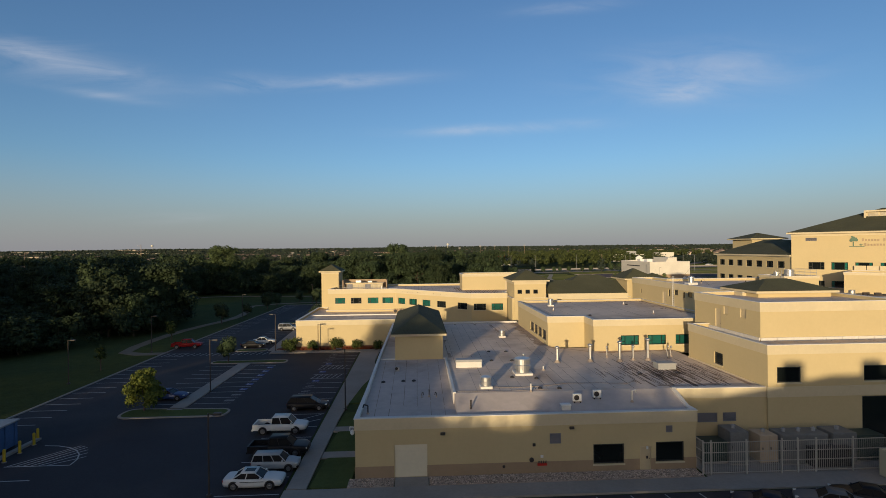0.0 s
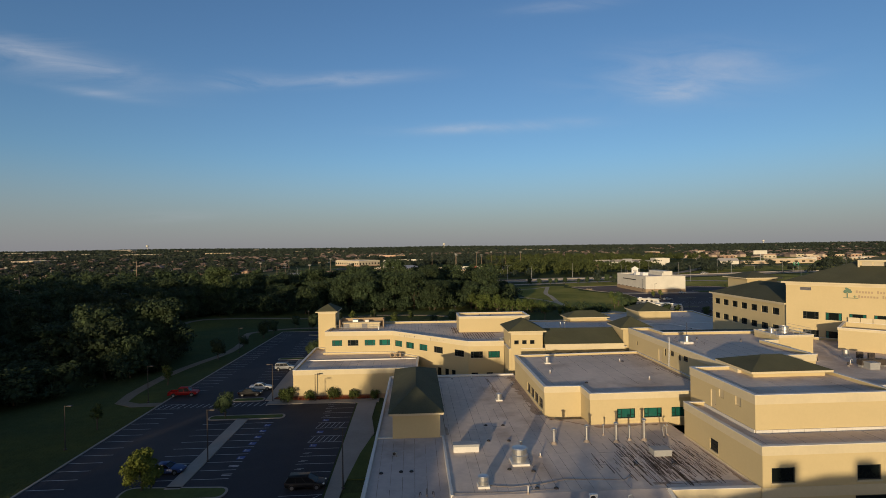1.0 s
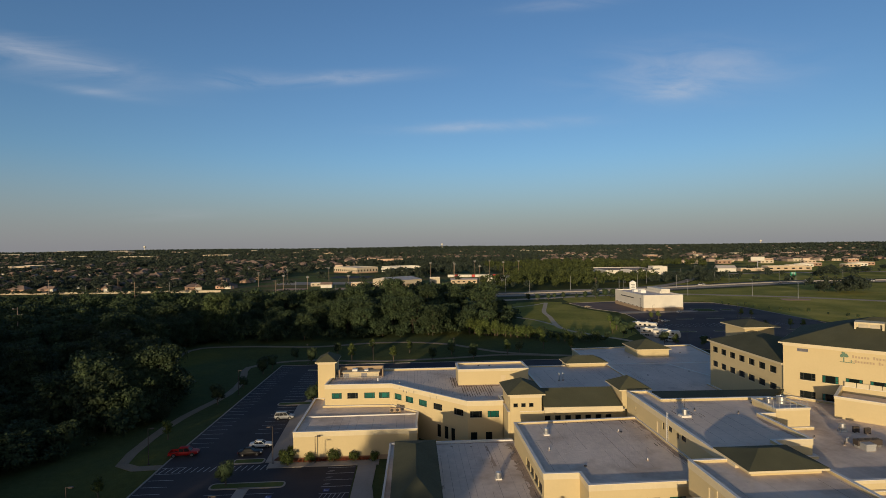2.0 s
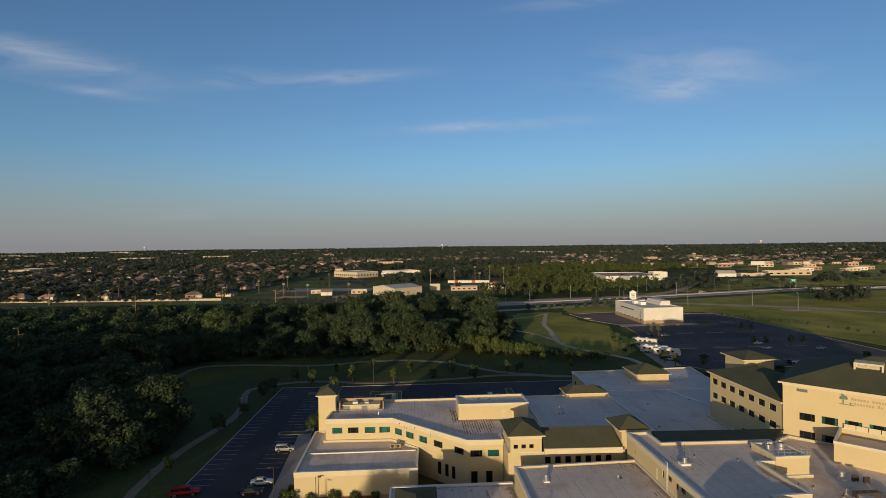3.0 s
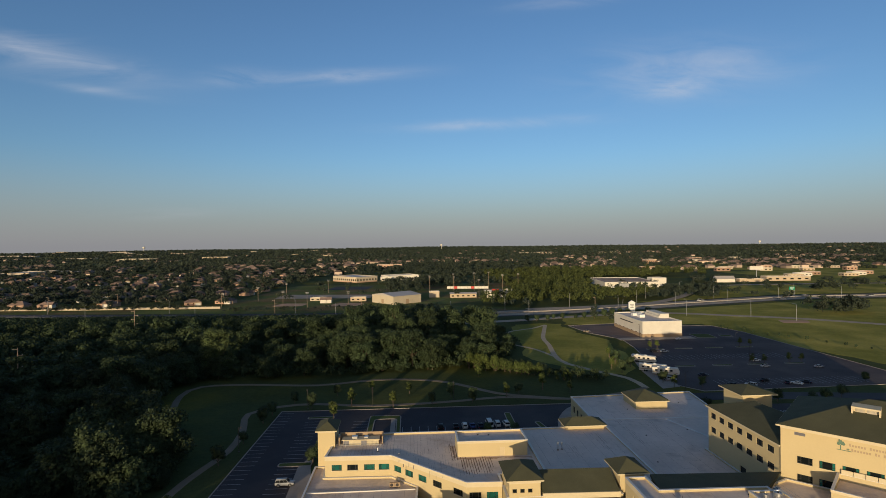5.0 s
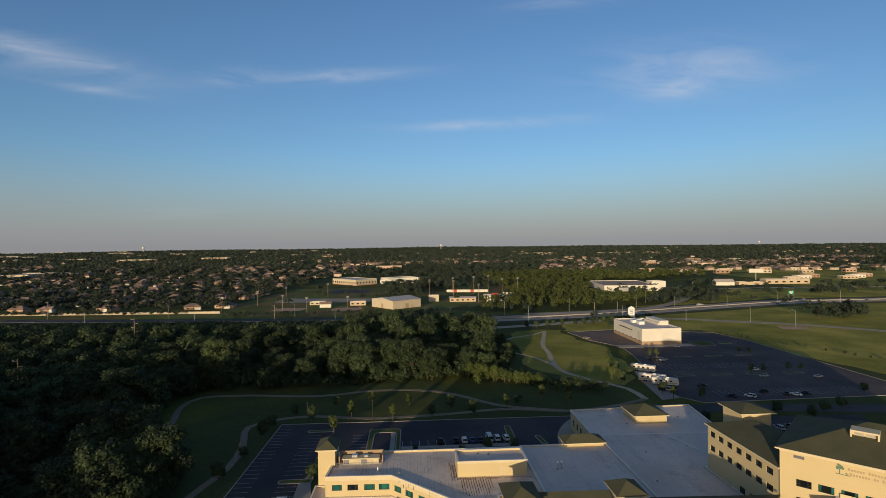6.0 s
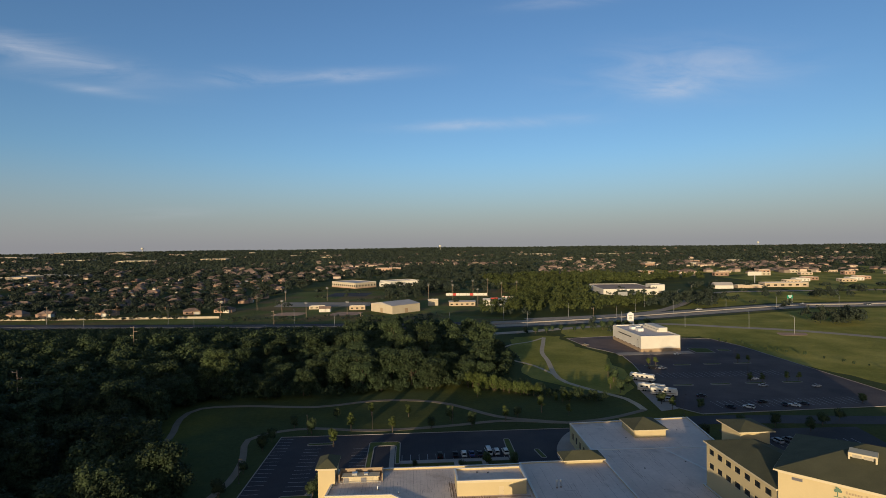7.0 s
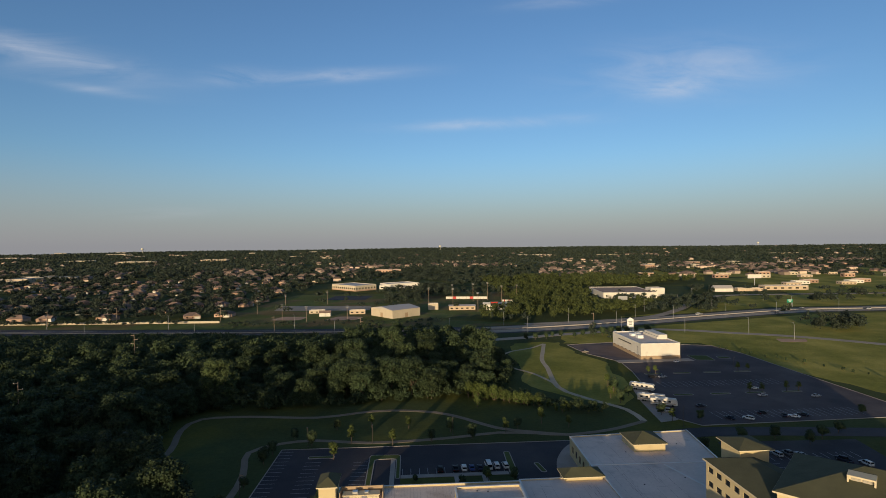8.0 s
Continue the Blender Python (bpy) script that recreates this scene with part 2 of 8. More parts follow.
def leaf_material(name, colour, own=0.3):
    """Foliage: hue and value vary from leaf to leaf and from tree to tree."""
    m = bpy.data.materials.new(name)
    m.use_nodes = True
    t = m.node_tree
    b = t.nodes["Principled BSDF"]
    geo, info = t.nodes.new("ShaderNodeNewGeometry"), t.nodes.new("ShaderNodeObjectInfo")
    r1 = node(t, "ShaderNodeMapRange", To_Min=0.7, To_Max=1.35)
    t.links.new(geo.outputs["Random Per Island"], r1.inputs[0])
    r2 = node(t, "ShaderNodeMapRange", To_Min=1 - own, To_Max=1 + own)
    t.links.new(info.outputs["Random"], r2.inputs[0])
    big = node(t, "ShaderNodeTexNoise", Scale=0.035, Detail=3.0)
    t.links.new(geo.outputs["Position"], big.inputs["Vector"])
    warm = mix_node(t, big.outputs["Fac"], colour, (colour[0] * 1.4, colour[1] * 1.12, colour[2] * 0.85))
    value = math_node(t, "MULTIPLY", r1.outputs[0], r2.outputs[0])
    grey = t.nodes.new("ShaderNodeCombineColor")
    for i in range(3):
        t.links.new(value, grey.inputs[i])
    t.links.new(mix_node(t, 1.0, warm, grey.outputs[0], "MULTIPLY"), b.inputs["Base Color"])
    b.inputs["Roughness"].default_value = 0.75
    b.inputs["Specular IOR Level"].default_value = 0.2
    return m


LEAF = leaf_material("woodland_leaf", (0.02782, 0.04731, 0.02368))
LEAF_BRIGHT = leaf_material("young_leaf", (0.085, 0.115, 0.024), 0.2)
# cooler and greyer green: distance haze is put into the leaf colour
LEAF_HAZED = leaf_material("hazed_far_leaf", (0.0245, 0.0375, 0.0295), 0.0)
# lighter copy of the woodland leaf, with sunlight put into the colour
LEAF_SUNNY = leaf_material("sunlit_leaf", (0.042, 0.060, 0.020), 0.1)
LEAF_OAK = leaf_material("oak_leaf", (0.03822, 0.0609, 0.02645), 0.1)
LEAF_SHRUB = leaf_material("shrub_leaf", (0.05, 0.075, 0.022), 0.2)

# ------------------------------------------------------------------ building helpers


def part(name, bm, mat, parent=None, label="", smooth=False):
    """Links a bmesh (or a ready mesh) as one mesh object under a thing or a part."""
    if isinstance(bm, bmesh.types.BMesh):
        me = bpy.data.meshes.new(name)
        bmesh.ops.recalc_face_normals(bm, faces=bm.faces)
        bm.to_mesh(me)
        bm.free()
    else:
        me = bm
    if not me.materials:
        me.materials.append(mat)
    if smooth:
        me.shade_smooth()
    ob = new(name, me)
    if parent is not None:
        ob.parent = parent
    if label:
        ob["label"] = label
    return ob


def thing(name, at, label, category, group="", kind="", turn=0.0):
    ob = new(name)
    ob.matrix_basis = Matrix.Translation(at) @ Matrix.Rotation(turn, 4, "Z")
    return tagged(ob, label, category, group, kind)


def structure(ob, label, category):
    return tagged(ob, label, category, kind="structure")


def box(bm, x0, x1, y0, y1, z0, z1):
    v = [bm.verts.new(p) for p in ((x0, y0, z0), (x1, y0, z0), (x1, y1, z0), (x0, y1, z0), (x0, y0, z1), (x1, y0, z1), (x1, y1, z1), (x0, y1, z1))]
    for f in ((3, 2, 1, 0), (4, 5, 6, 7), (0, 1, 5, 4), (1, 2, 6, 5), (2, 3, 7, 6), (3, 0, 4, 7)):
        bm.faces.new([v[i] for i in f])
    return v


def boxes(*dims, bevel=0.0):
    bm = bmesh.new()
    for d in dims:
        box(bm, *d)
    if bevel:
        bmesh.ops.bevel(bm, geom=bm.edges[:], offset=bevel, segments=1, affect="EDGES")
    return bm


def prism(bm, pts, z0, z1):
    """An upright prism on a plan outline; z0 and z1 may be single heights or one for each corner."""
    n = len(pts)
    lo = z0 if isinstance(z0, (list, tuple)) else [z0] * n
    hi = z1 if isinstance(z1, (list, tuple)) else [z1] * n
    a = [bm.verts.new((x, y, z)) for (x, y), z in zip(pts, lo)]
    b = [bm.verts.new((x, y, z)) for (x, y), z in zip(pts, hi)]
    bm.faces.new(a[::-1])
    bm.faces.new(b)
    for i in range(n):
        j = (i + 1) % n
        bm.faces.new((a[i], a[j], b[j], b[i]))


def prisms(*specs):
    bm = bmesh.new()
    for pts, z0, z1 in specs:
        prism(bm, pts, z0, z1)
    return bm


def tube(bm, a, b, r0, r1=None, n=8):
    """A round bar from a to b."""
    a, b = Vector(a), Vector(b)
    r1 = r0 if r1 is None else r1
    m = (b - a).to_track_quat("Z", "Y").to_matrix()
    rings = []
    for p, r in ((a, r0), (b, r1)):
        rings.append([bm.verts.new(p + m @ Vector((r * math.cos(k * math.tau / n), r * math.sin(k * math.tau / n), 0))) for k in range(n)])
    for i in range(n):
        j = (i + 1) % n
        bm.faces.new((rings[0][i], rings[0][j], rings[1][j], rings[1][i]))
    bm.faces.new(rings[0][::-1])
    bm.faces.new(rings[1])


def tubes(*specs, n=8):
    bm = bmesh.new()
    for s in specs:
        tube(bm, *s, n=n)
    return bm


def lathe(profile, n=16):
    """A round body from (radius, height) pairs."""
    bm = bmesh.new()
    rings = [[bm.verts.new((r * math.cos(k * math.tau / n), r * math.sin(k * math.tau / n), z)) for k in range(n)] for r, z in profile]
    for lo, hi in zip(rings, rings[1:]):
        for i in range(n):
            j = (i + 1) % n
            bm.faces.new((lo[i], lo[j], hi[j], hi[i]))
    bm.faces.new(rings[0][::-1])
    bm.faces.new(rings[-1])
    return bm


def offset(poly, d):
    """A plan outline (counter-clockwise) moved outward by d."""
    n, out = len(poly), []
    for i in range(n):
        p, a, b = Vector(poly[i]), Vector(poly[i - 1]), Vector(poly[(i + 1) % n])
        e1, e2 = (p - a).normalized(), (b - p).normalized()
        n1, n2 = Vector((e1.y, -e1.x)), Vector((e2.y, -e2.x))
        m = n1 + n2
        out.append(tuple(p + m * (d / max(0.3, m.dot(n1)))))
    return out


def ring(bm, poly, inner, outer, z0, z1):
    """A band round a plan outline, from the offset inner to the offset outer."""
    n = len(poly)
    loops = [[bm.verts.new((*p, z)) for p in offset(poly, d)] for d, z in ((outer, z0), (outer, z1), (inner, z1), (inner, z0))]
    for k in range(4):
        a, b = loops[k], loops[(k + 1) % 4]
        for i in range(n):
            j = (i + 1) % n
            bm.faces.new((a[i], a[j], b[j], b[i]))


def smooth_line(points, step=6.0):
    """A curve through the points (Catmull-Rom), sampled about every step metres."""
    p = [Vector(q) for q in points]
    p = [2 * p[0] - p[1]] + p + [2 * p[-1] - p[-2]]
    out = []
    for i in range(1, len(p) - 2):
        n = max(2, int((p[i + 1] - p[i]).length / step))
        for k in range(n):
            s = k / n
            out.append(0.5 * (2 * p[i] + (p[i + 1] - p[i - 1]) * s + (2 * p[i - 1] - 5 * p[i] + 4 * p[i + 1] - p[i + 2]) * s * s
                              + (3 * p[i] - p[i - 1] - 3 * p[i + 1] + p[i + 2]) * s ** 3))
    out.append(p[-2])
    return out


def ribbon(points, width, z0, z1, shift=0.0, step=6.0):
    """A strip along a line, with thickness; shift moves it to the right of the line."""
    line = smooth_line(points, step)
    bm = bmesh.new()
    rows = []
    for i, p in enumerate(line):
        d = (line[min(i + 1, len(line) - 1)] - line[max(i - 1, 0)]).normalized()
        r = Vector((d.y, -d.x))
        a, b = p + r * (shift - width / 2), p + r * (shift + width / 2)
        rows.append([bm.verts.new((*a, z0)), bm.verts.new((*a, z1)), bm.verts.new((*b, z1)), bm.verts.new((*b, z0))])
    for u, v in zip(rows, rows[1:]):
        for k in range(4):
            bm.faces.new((u[k], u[(k + 1) % 4], v[(k + 1) % 4], v[k]))
    bm.faces.new(rows[0])
    bm.faces.new(rows[-1][::-1])
    return bm


def rounded(poly, radius, n=6):
    """A plan outline with rounded corners."""
    out, count = [], len(poly)
    for i in range(count):
        p, a, b = Vector(poly[i]), Vector(poly[i - 1]), Vector(poly[(i + 1) % count])
        r = min(radius, (a - p).length * 0.48, (b - p).length * 0.48)
        s, e = p + (a - p).normalized() * r, p + (b - p).normalized() * r
        for k in range(n + 1):
            u = k / n
            out.append(tuple((1 - u) ** 2 * s + 2 * u * (1 - u) * p + u * u * e))
    return out


def face_wall(bm, p0, p1, q0, q1, z0, z1, holes, depth):
    """A wall panel between two plan points (outer p, inner q) with openings (along, along, up, up) cut right through it."""
    p0, p1, q0, q1 = (Vector(v) for v in (p0, p1, q0, q1))
    length = (p1 - p0).length
    d = (p1 - p0) / length
    inward = Vector((-d.y, d.x)) * depth
    us = sorted({0.0, length, *[u for h in holes for u in h[:2]]})
    vs = sorted({z0, z1, *[v for h in holes for v in h[2:4]]})
    nu, nv = len(us) - 1, len(vs) - 1
    solid = {(i, k): not any(h[0] <= us[i] and us[i + 1] <= h[1] and h[2] <= vs[k] and vs[k + 1] <= h[3] for h in holes) for i in range(nu) for k in range(nv)}
    made = {}

    def corner(i, k, side):
        if (i, k, side) not in made:
            p = p0 + d * us[i]
            if side:
                p = q0 if i == 0 else q1 if i == nu else p + inward
            made[i, k, side] = bm.verts.new((p.x, p.y, vs[k]))
        return made[i, k, side]

    for (i, k), full in solid.items():
        if not full:
            continue
        for side in (0, 1):
            bm.faces.new([corner(a, b, side) for a, b in ((i, k), (i + 1, k), (i + 1, k + 1), (i, k + 1))])
        for (di, dk), (a, b) in (((-1, 0), ((i, k), (i, k + 1))), ((1, 0), ((i + 1, k), (i + 1, k + 1))), ((0, -1), ((i, k), (i + 1, k))), ((0, 1), ((i, k + 1), (i + 1, k + 1)))):
            if not solid.get((i + di, k + dk), False):
                bm.faces.new((corner(*a, 0), corner(*b, 0), corner(*b, 1), corner(*a, 1)))


def window(parent, p0, p1, hole, style, depth=0.3):
    """A window in a wall opening: frame, mullions, panes and a sill, set back from the wall's face."""
    p0, p1 = Vector(p0), Vector(p1)
    d = (p1 - p0).normalized()
    u0, u1, v0, v1 = hole[:4]
    w, h = u1 - u0, v1 - v0
    m = Matrix(((d.x, -d.y, 0, p0.x + d.x * u0), (d.y, d.x, 0, p0.y + d.y * u0), (0, 0, 1, v0), (0, 0, 0, 1)))
    f = 0.10
    teal = style.startswith("teal")
    splits = {"teal": (0.24, 0.76), "dark": (0.24, 0.76), "teal_side": (0.2, 0.8), "teal_pair": (0.4,), "plain": (), "small": (), "four": ()}[style]
    bars = [(0, w, 0.08, 0.16, 0, f), (0, w, 0.08, 0.16, h - f, h), (0, f, 0.08, 0.16, f, h - f), (w - f, w, 0.08, 0.16, f, h - f)]
    for s in splits:
        bars.append((s * w - 0.05, s * w + 0.05, 0.085, 0.155, f, h - f))
    if style in ("teal", "dark", "teal_side"):
        for a, b in ((f, 0.24 * w), (0.76 * w, w - f)):
            bars.append((a, b, 0.09, 0.15, h * 0.36 - 0.045, h * 0.36 + 0.045))
    frame_ob = part("window", boxes(*bars), FRAME_GREEN if teal else FRAME_DARK, parent)
    frame_ob.matrix_local = m
    cuts = [f, *[s * w for s in splits], w - f]
    for k, (a, b) in enumerate(zip(cuts, cuts[1:])):
        middle = style == "teal_side" and k == 1
        part("pane", boxes((a, b, 0.115, 0.13, f, h - f)), GLASS_TEAL if teal and not middle else GLASS_DARK, frame_ob)
    if style != "small":
        part("sill", boxes((-0.06, w + 0.06, -0.07, 0.2, -0.14, -0.004)), TRIM, frame_ob)
    return frame_ob


def block(name, label, poly, z0, z1, deck, holes=None, cornice=0.9, base=0.0, deck_mat=None, skip=(), cap=True, category="building wing", wall=None, thick=0.3):
    """A flat-roofed building volume on a counter-clockwise plan: a wall for each side, cornice band, parapet cap, roof deck and openings.
    holes: {side: [(along, along, up, up, style), ...]}."""
    holes = holes or {}
    ob = thing(name, (0, 0, 0), label, category)
    inner = offset(poly, -thick)
    n = len(poly)
    for i in range(n):
        if i in skip:
            continue
        j = (i + 1) % n
        hs = holes.get(i, [])
        bm = bmesh.new()
        face_wall(bm, poly[i], poly[j], inner[i], inner[j], z0, z1, hs, thick)
        part("wall", bm, wall or STUCCO, ob)
        for h in hs:
            if h[4] == "door":
                leaf(ob, poly[i], poly[j], h)
            elif h[4] == "louvre":
                louvre(ob, poly[i], poly[j], h)
            else:
                window(ob, poly[i], poly[j], h, h[4])
    if base:
        bm = bmesh.new()
        for i in range(n):
            if i in skip:
                continue
            j = (i + 1) % n
            o = offset(poly, 0.035)
            low = [(max(0, h[0]), h[1], max(z0, h[2]), min(z0 + base, h[3])) for h in holes.get(i, []) if h[2] < z0 + base]
            face_wall(bm, o[i], o[j], poly[i], poly[j], z0, z0 + base, low, 0.03)
        part("base_band", bm, STUCCO_BASE, ob, "darker tan stucco base band")
    if cornice:
        bm = bmesh.new()
        ring(bm, poly, -0.02, 0.07, z1 - cornice, z1)
        part("cornice", bm, TRIM, ob, "pale stucco cornice band")
    if cap:
        bm = bmesh.new()
        ring(bm, poly, -thick - 0.05, 0.11, z1 + 0.003, z1 + 0.07)
        part("parapet_cap", bm, CAP, ob, "white metal parapet cap")
    if deck is not None:
        bm = bmesh.new()
        prism(bm, offset(poly, -thick + 0.02), deck - 0.15, deck)
        part("roof_deck", bm, deck_mat or DECK, ob, "grey weathered membrane roof")
    return ob


def leaf(parent, p0, p1, hole):
    """A flush door in a wall opening."""
    p0, p1 = Vector(p0), Vector(p1)
    d = (p1 - p0).normalized()
    u0, u1, v0, v1 = hole[:4]
    w, h = u1 - u0, v1 - v0
    m = Matrix(((d.x, -d.y, 0, p0.x + d.x * u0), (d.y, d.x, 0, p0.y + d.y * u0), (0, 0, 1, v0), (0, 0, 0, 1)))
    door = part("door", boxes((0.04, w - 0.04, 0.09, 0.14, 0.01, h - 0.04)), DOOR_PALE if w > 2 else DOOR_CREAM, parent, "cream painted door")
    door.matrix_local = m
    part("door_frame", boxes((0, 0.04, 0.04, 0.16, 0, h), (w - 0.04, w, 0.04, 0.16, 0, h), (0.04, w - 0.04, 0.04, 0.16, h - 0.04, h)), TRIM, door)
    if w < 1.6:
        part("handle", boxes((w - 0.2, w - 0.12, 0.04, 0.09, 1.0, 1.05)), DARK_METAL, door)
    else:
        part("panel", boxes(*[(0.1, w - 0.1, 0.078, 0.092, 0.1 + k * h / 5, (k + 1) * h / 5) for k in range(5) if (k + 1) * h / 5 < h]), DOOR_PALE, door)


def louvre(parent, p0, p1, hole):
    p0, p1 = Vector(p0), Vector(p1)
    d = (p1 - p0).normalized()
    u0, u1, v0, v1 = hole[:4]
    w, h = u1 - u0, v1 - v0
    m = Matrix(((d.x, -d.y, 0, p0.x + d.x * u0), (d.y, d.x, 0, p0.y + d.y * u0), (0, 0, 1, v0), (0, 0, 0, 1)))
    vent = part("louvre_vent", boxes((0, w, 0.02, 0.2, 0, 0.05), (0, w, 0.02, 0.2, h - 0.05, h), (0, 0.05, 0.02, 0.2, 0.05, h - 0.05), (w - 0.05, w, 0.02, 0.2, 0.05, h - 0.05)),
                LOUVRE, parent, "grey louvred vent")
    vent.matrix_local = m
    part("backing", boxes((0.05, w - 0.05, 0.17, 0.19, 0.05, h - 0.05)), DARK_METAL, vent)
    count = max(3, int(h / 0.11))
    for k in range(count):
        z = 0.06 + (h - 0.12) * k / count
        bm = bmesh.new()
        prism(bm, [(0.05, 0.03), (w - 0.05, 0.03), (w - 0.05, 0.12), (0.05, 0.12)], [z, z, z + 0.06, z + 0.06], [z + 0.012, z + 0.012, z + 0.072, z + 0.072])
        part("slat", bm, LOUVRE, vent)


def hip_roof(name, label, x0, x1, y0, y1, eave, height, parent=None, over=0.5, ridge=None, walls=None, turn=None):
    """A shingled hip roof on a white eave board, with optional walls under it down to a height."""
    ob = thing(name, (0, 0, 0), label, "roof turret")
    if walls is not None:
        bm = bmesh.new()
        pl = [(x0, y0), (x1, y0), (x1, y1), (x0, y1)]
        inn = offset(pl, -0.3)
        for i in range(4):
            b2 = bmesh.new()
            face_wall(b2, pl[i], pl[(i + 1) % 4], inn[i], inn[(i + 1) % 4], walls, eave - 0.02, [], 0.3)
            part("wall", b2, STUCCO, ob)
        bm.free()
    ex0, ex1, ey0, ey1 = x0 - over, x1 + over, y0 - over, y1 + over
    part("eave_board", boxes((ex0, ex1, ey0, ey1, eave, eave + 0.28), bevel=0.03), TRIM, ob, "white eave board")
    w, l = ex1 - ex0, ey1 - ey0
    half = min(w, l) / 2
    run = half if ridge is None else ridge
    bm = bmesh.new()
    z = eave + 0.285
    o = 0.06
    c = [bm.verts.new(p) for p in ((ex0 - o, ey0 - o, z), (ex1 + o, ey0 - o, z), (ex1 + o, ey1 + o, z), (ex0 - o, ey1 + o, z))]
    if w <= l:
        a, b = bm.verts.new(((ex0 + ex1) / 2, ey0 + run, z + height)), bm.verts.new(((ex0 + ex1) / 2, ey1 - run + 0.001, z + height))
        fs = ((c[0], c[1], a), (c[1], c[2], b, a), (c[2], c[3], b), (c[3], c[0], a, b))
    else:
        a, b = bm.verts.new((ex0 + run, (ey0 + ey1) / 2, z + height)), bm.verts.new((ex1 - run + 0.001, (ey0 + ey1) / 2, z + height))
        fs = ((c[0], c[1], b, a), (c[1], c[2], b), (c[2], c[3], a, b), (c[3], c[0], a))
    for f in fs:
        bm.faces.new(f)
    bm.faces.new(c[::-1])
    part("roof", bm, SHINGLE, ob, "dark green shingle hip roof")
    return ob

# ------------------------------------------------------------------ ground, roads, parking


def terrain():
    """One sheet of grass to the horizon, level round the site and rising into low hills far off."""
    bm = bmesh.new()
    radii = [0, 60, 140, 260, 420, 700, 1100, 1700, 2500, 3300, 4000, 4500, 4800, 4950]
    n = 96
    rows = []
    for r in radii:
        row = []
        for k in range(n if r else 1):
            a = k * math.tau / n
            x, y = r * math.cos(a), r * math.sin(a)
            s = min(1, max(0, (r - 2200) / 2500))
            lift = s * s * (3 - 2 * s) * (20 + 9 * noise.noise((x * 0.0011, y * 0.0011, 0.3)) + 7 * noise.noise((x * 0.004, y * 0.004, 2.0)))
            row.append(bm.verts.new((x, y, max(-0.02, lift - 0.02))))
        rows.append(row)
    for i in range(n):
        bm.faces.new((rows[0][0], rows[1][i], rows[1][(i + 1) % n]))
    for lo, hi in zip(rows[1:], rows[2:]):
        for i in range(n):
            j = (i + 1) % n
            bm.faces.new((lo[i], hi[i], hi[j], lo[j]))
    structure(part("ground", bm, GRASS, smooth=True), "mown and rough grass land reaching the horizon", "ground")


terrain()


def flat(name, label, poly, mat, z0=-0.05, z1=0.03, category="pavement"):
    return structure(part(name, prisms((poly, z0, z1)), mat), label, category)


def kerb(line, label="pale concrete kerb", closed=False, width=0.28, top=0.16):
    pts = list(line)
    if closed:
        bm = bmesh.new()
        ring(bm, pts, -width, 0.0, -0.02, top)
        ob = part("kerb", bm, CONCRETE)
    else:
        bm = bmesh.new()
        for a, b in zip(pts, pts[1:]):
            a, b = Vector(a), Vector(b)
            d = (b - a).normalized()
            r = Vector((d.y, -d.x)) * width / 2
            a, b = a - d * 0.02, b + d * 0.02
            prism(bm, [tuple(a + r), tuple(b + r), tuple(b - r), tuple(a - r)], -0.02, top)
        ob = part("kerb", bm, CONCRETE)
    return structure(ob, label, "kerb")


# west and north parking lots
LOT = [(-48.6, 18), (-11.8, 18), (-11.8, 102.0), (-27.6, 102.0), (-27.6, 150.5), (-26, 152), (46, 158), (51, 168), (56.5, 184), (56.5, 186.4), (-46.4, 187.2), (-48.6, 107)]
flat("parking_lot", "dark asphalt car park with faded bay lines", LOT, ASPHALT, z1=0.03)
kerb([(-48.6, 18), (-48.7, 107), (-46.5, 187.3)])
kerb([(-46.5, 187.35), (56.5, 186.5)])
flat("road", "dark asphalt drive in front of the service yard", [(-11.7, 10), (80, 10), (80, 41.3), (-11.7, 41.3)], ASPHALT, z1=0.028, category="road")
flat("pavement", "pale concrete pavement along the service wing", [(-11.6, 41.5), (23.58, 41.5), (23.58, 43.7), (-11.6, 43.7)], CONCRETE, z1=0.15)
flat("pavement", "grey concrete service yard behind the steel fence", [(23.6, 41.5), (80, 41.5), (80, 48.3), (23.6, 48.3)], CONCRETE, z1=0.10)
flat("pavement", "long concrete pavement between car park and building", [(-11.5, 43.9), (-9.9, 43.9), (-9.8, 61), (-9.6, 66), (-8.6, 76), (-7.2, 84), (-8.2, 92), (-8.0, 100.85), (-11.5, 100.85)], CONCRETE, z1=0.14)
flat("pavement", "concrete pavement along the front of the west wing", [(-28.6, 100.9), (-7.6, 100.9), (-7.6, 103.3), (-28.6, 103.3)], CONCRETE, z1=0.14)
flat("pavement", "concrete pavement beside the west wing", [(-29.5, 103.5), (-25.4, 103.5), (-25.2, 126.5), (-27.7, 140), (-27.8, 144.5), (-29.4, 145), (-31.0, 140), (-30.4, 126)], CONCRETE, z1=0.14)
for y0, y1 in ((44.0, 50.2), (51.7, 57.3), (58.8, 63.8), (67.5, 82.5)):
    flat("lawn_strip", "small mown lawn beside the building", rounded([(-9.7, y0), (-6.4, y0), (-6.4, y1), (-9.3, y1)], 0.4), LAWN, z1=0.12, category="lawn")
for y0, y1 in ((50.2, 51.7), (57.3, 58.8)):
    flat("pavement", "short concrete path to the wall", [(-9.8, y0 + 0.02), (-6.3, y0 + 0.02), (-6.3, y1 - 0.02), (-9.8, y1 - 0.02)], CONCRETE, z1=0.13)
flat("gravel_bed", "bed of pale river gravel along the wall", [(-6.6, 43.8), (-2.8, 43.8), (-2.8, 45.4), (-6.6, 45.4)], GRAVEL, z1=0.16, category="gravel")
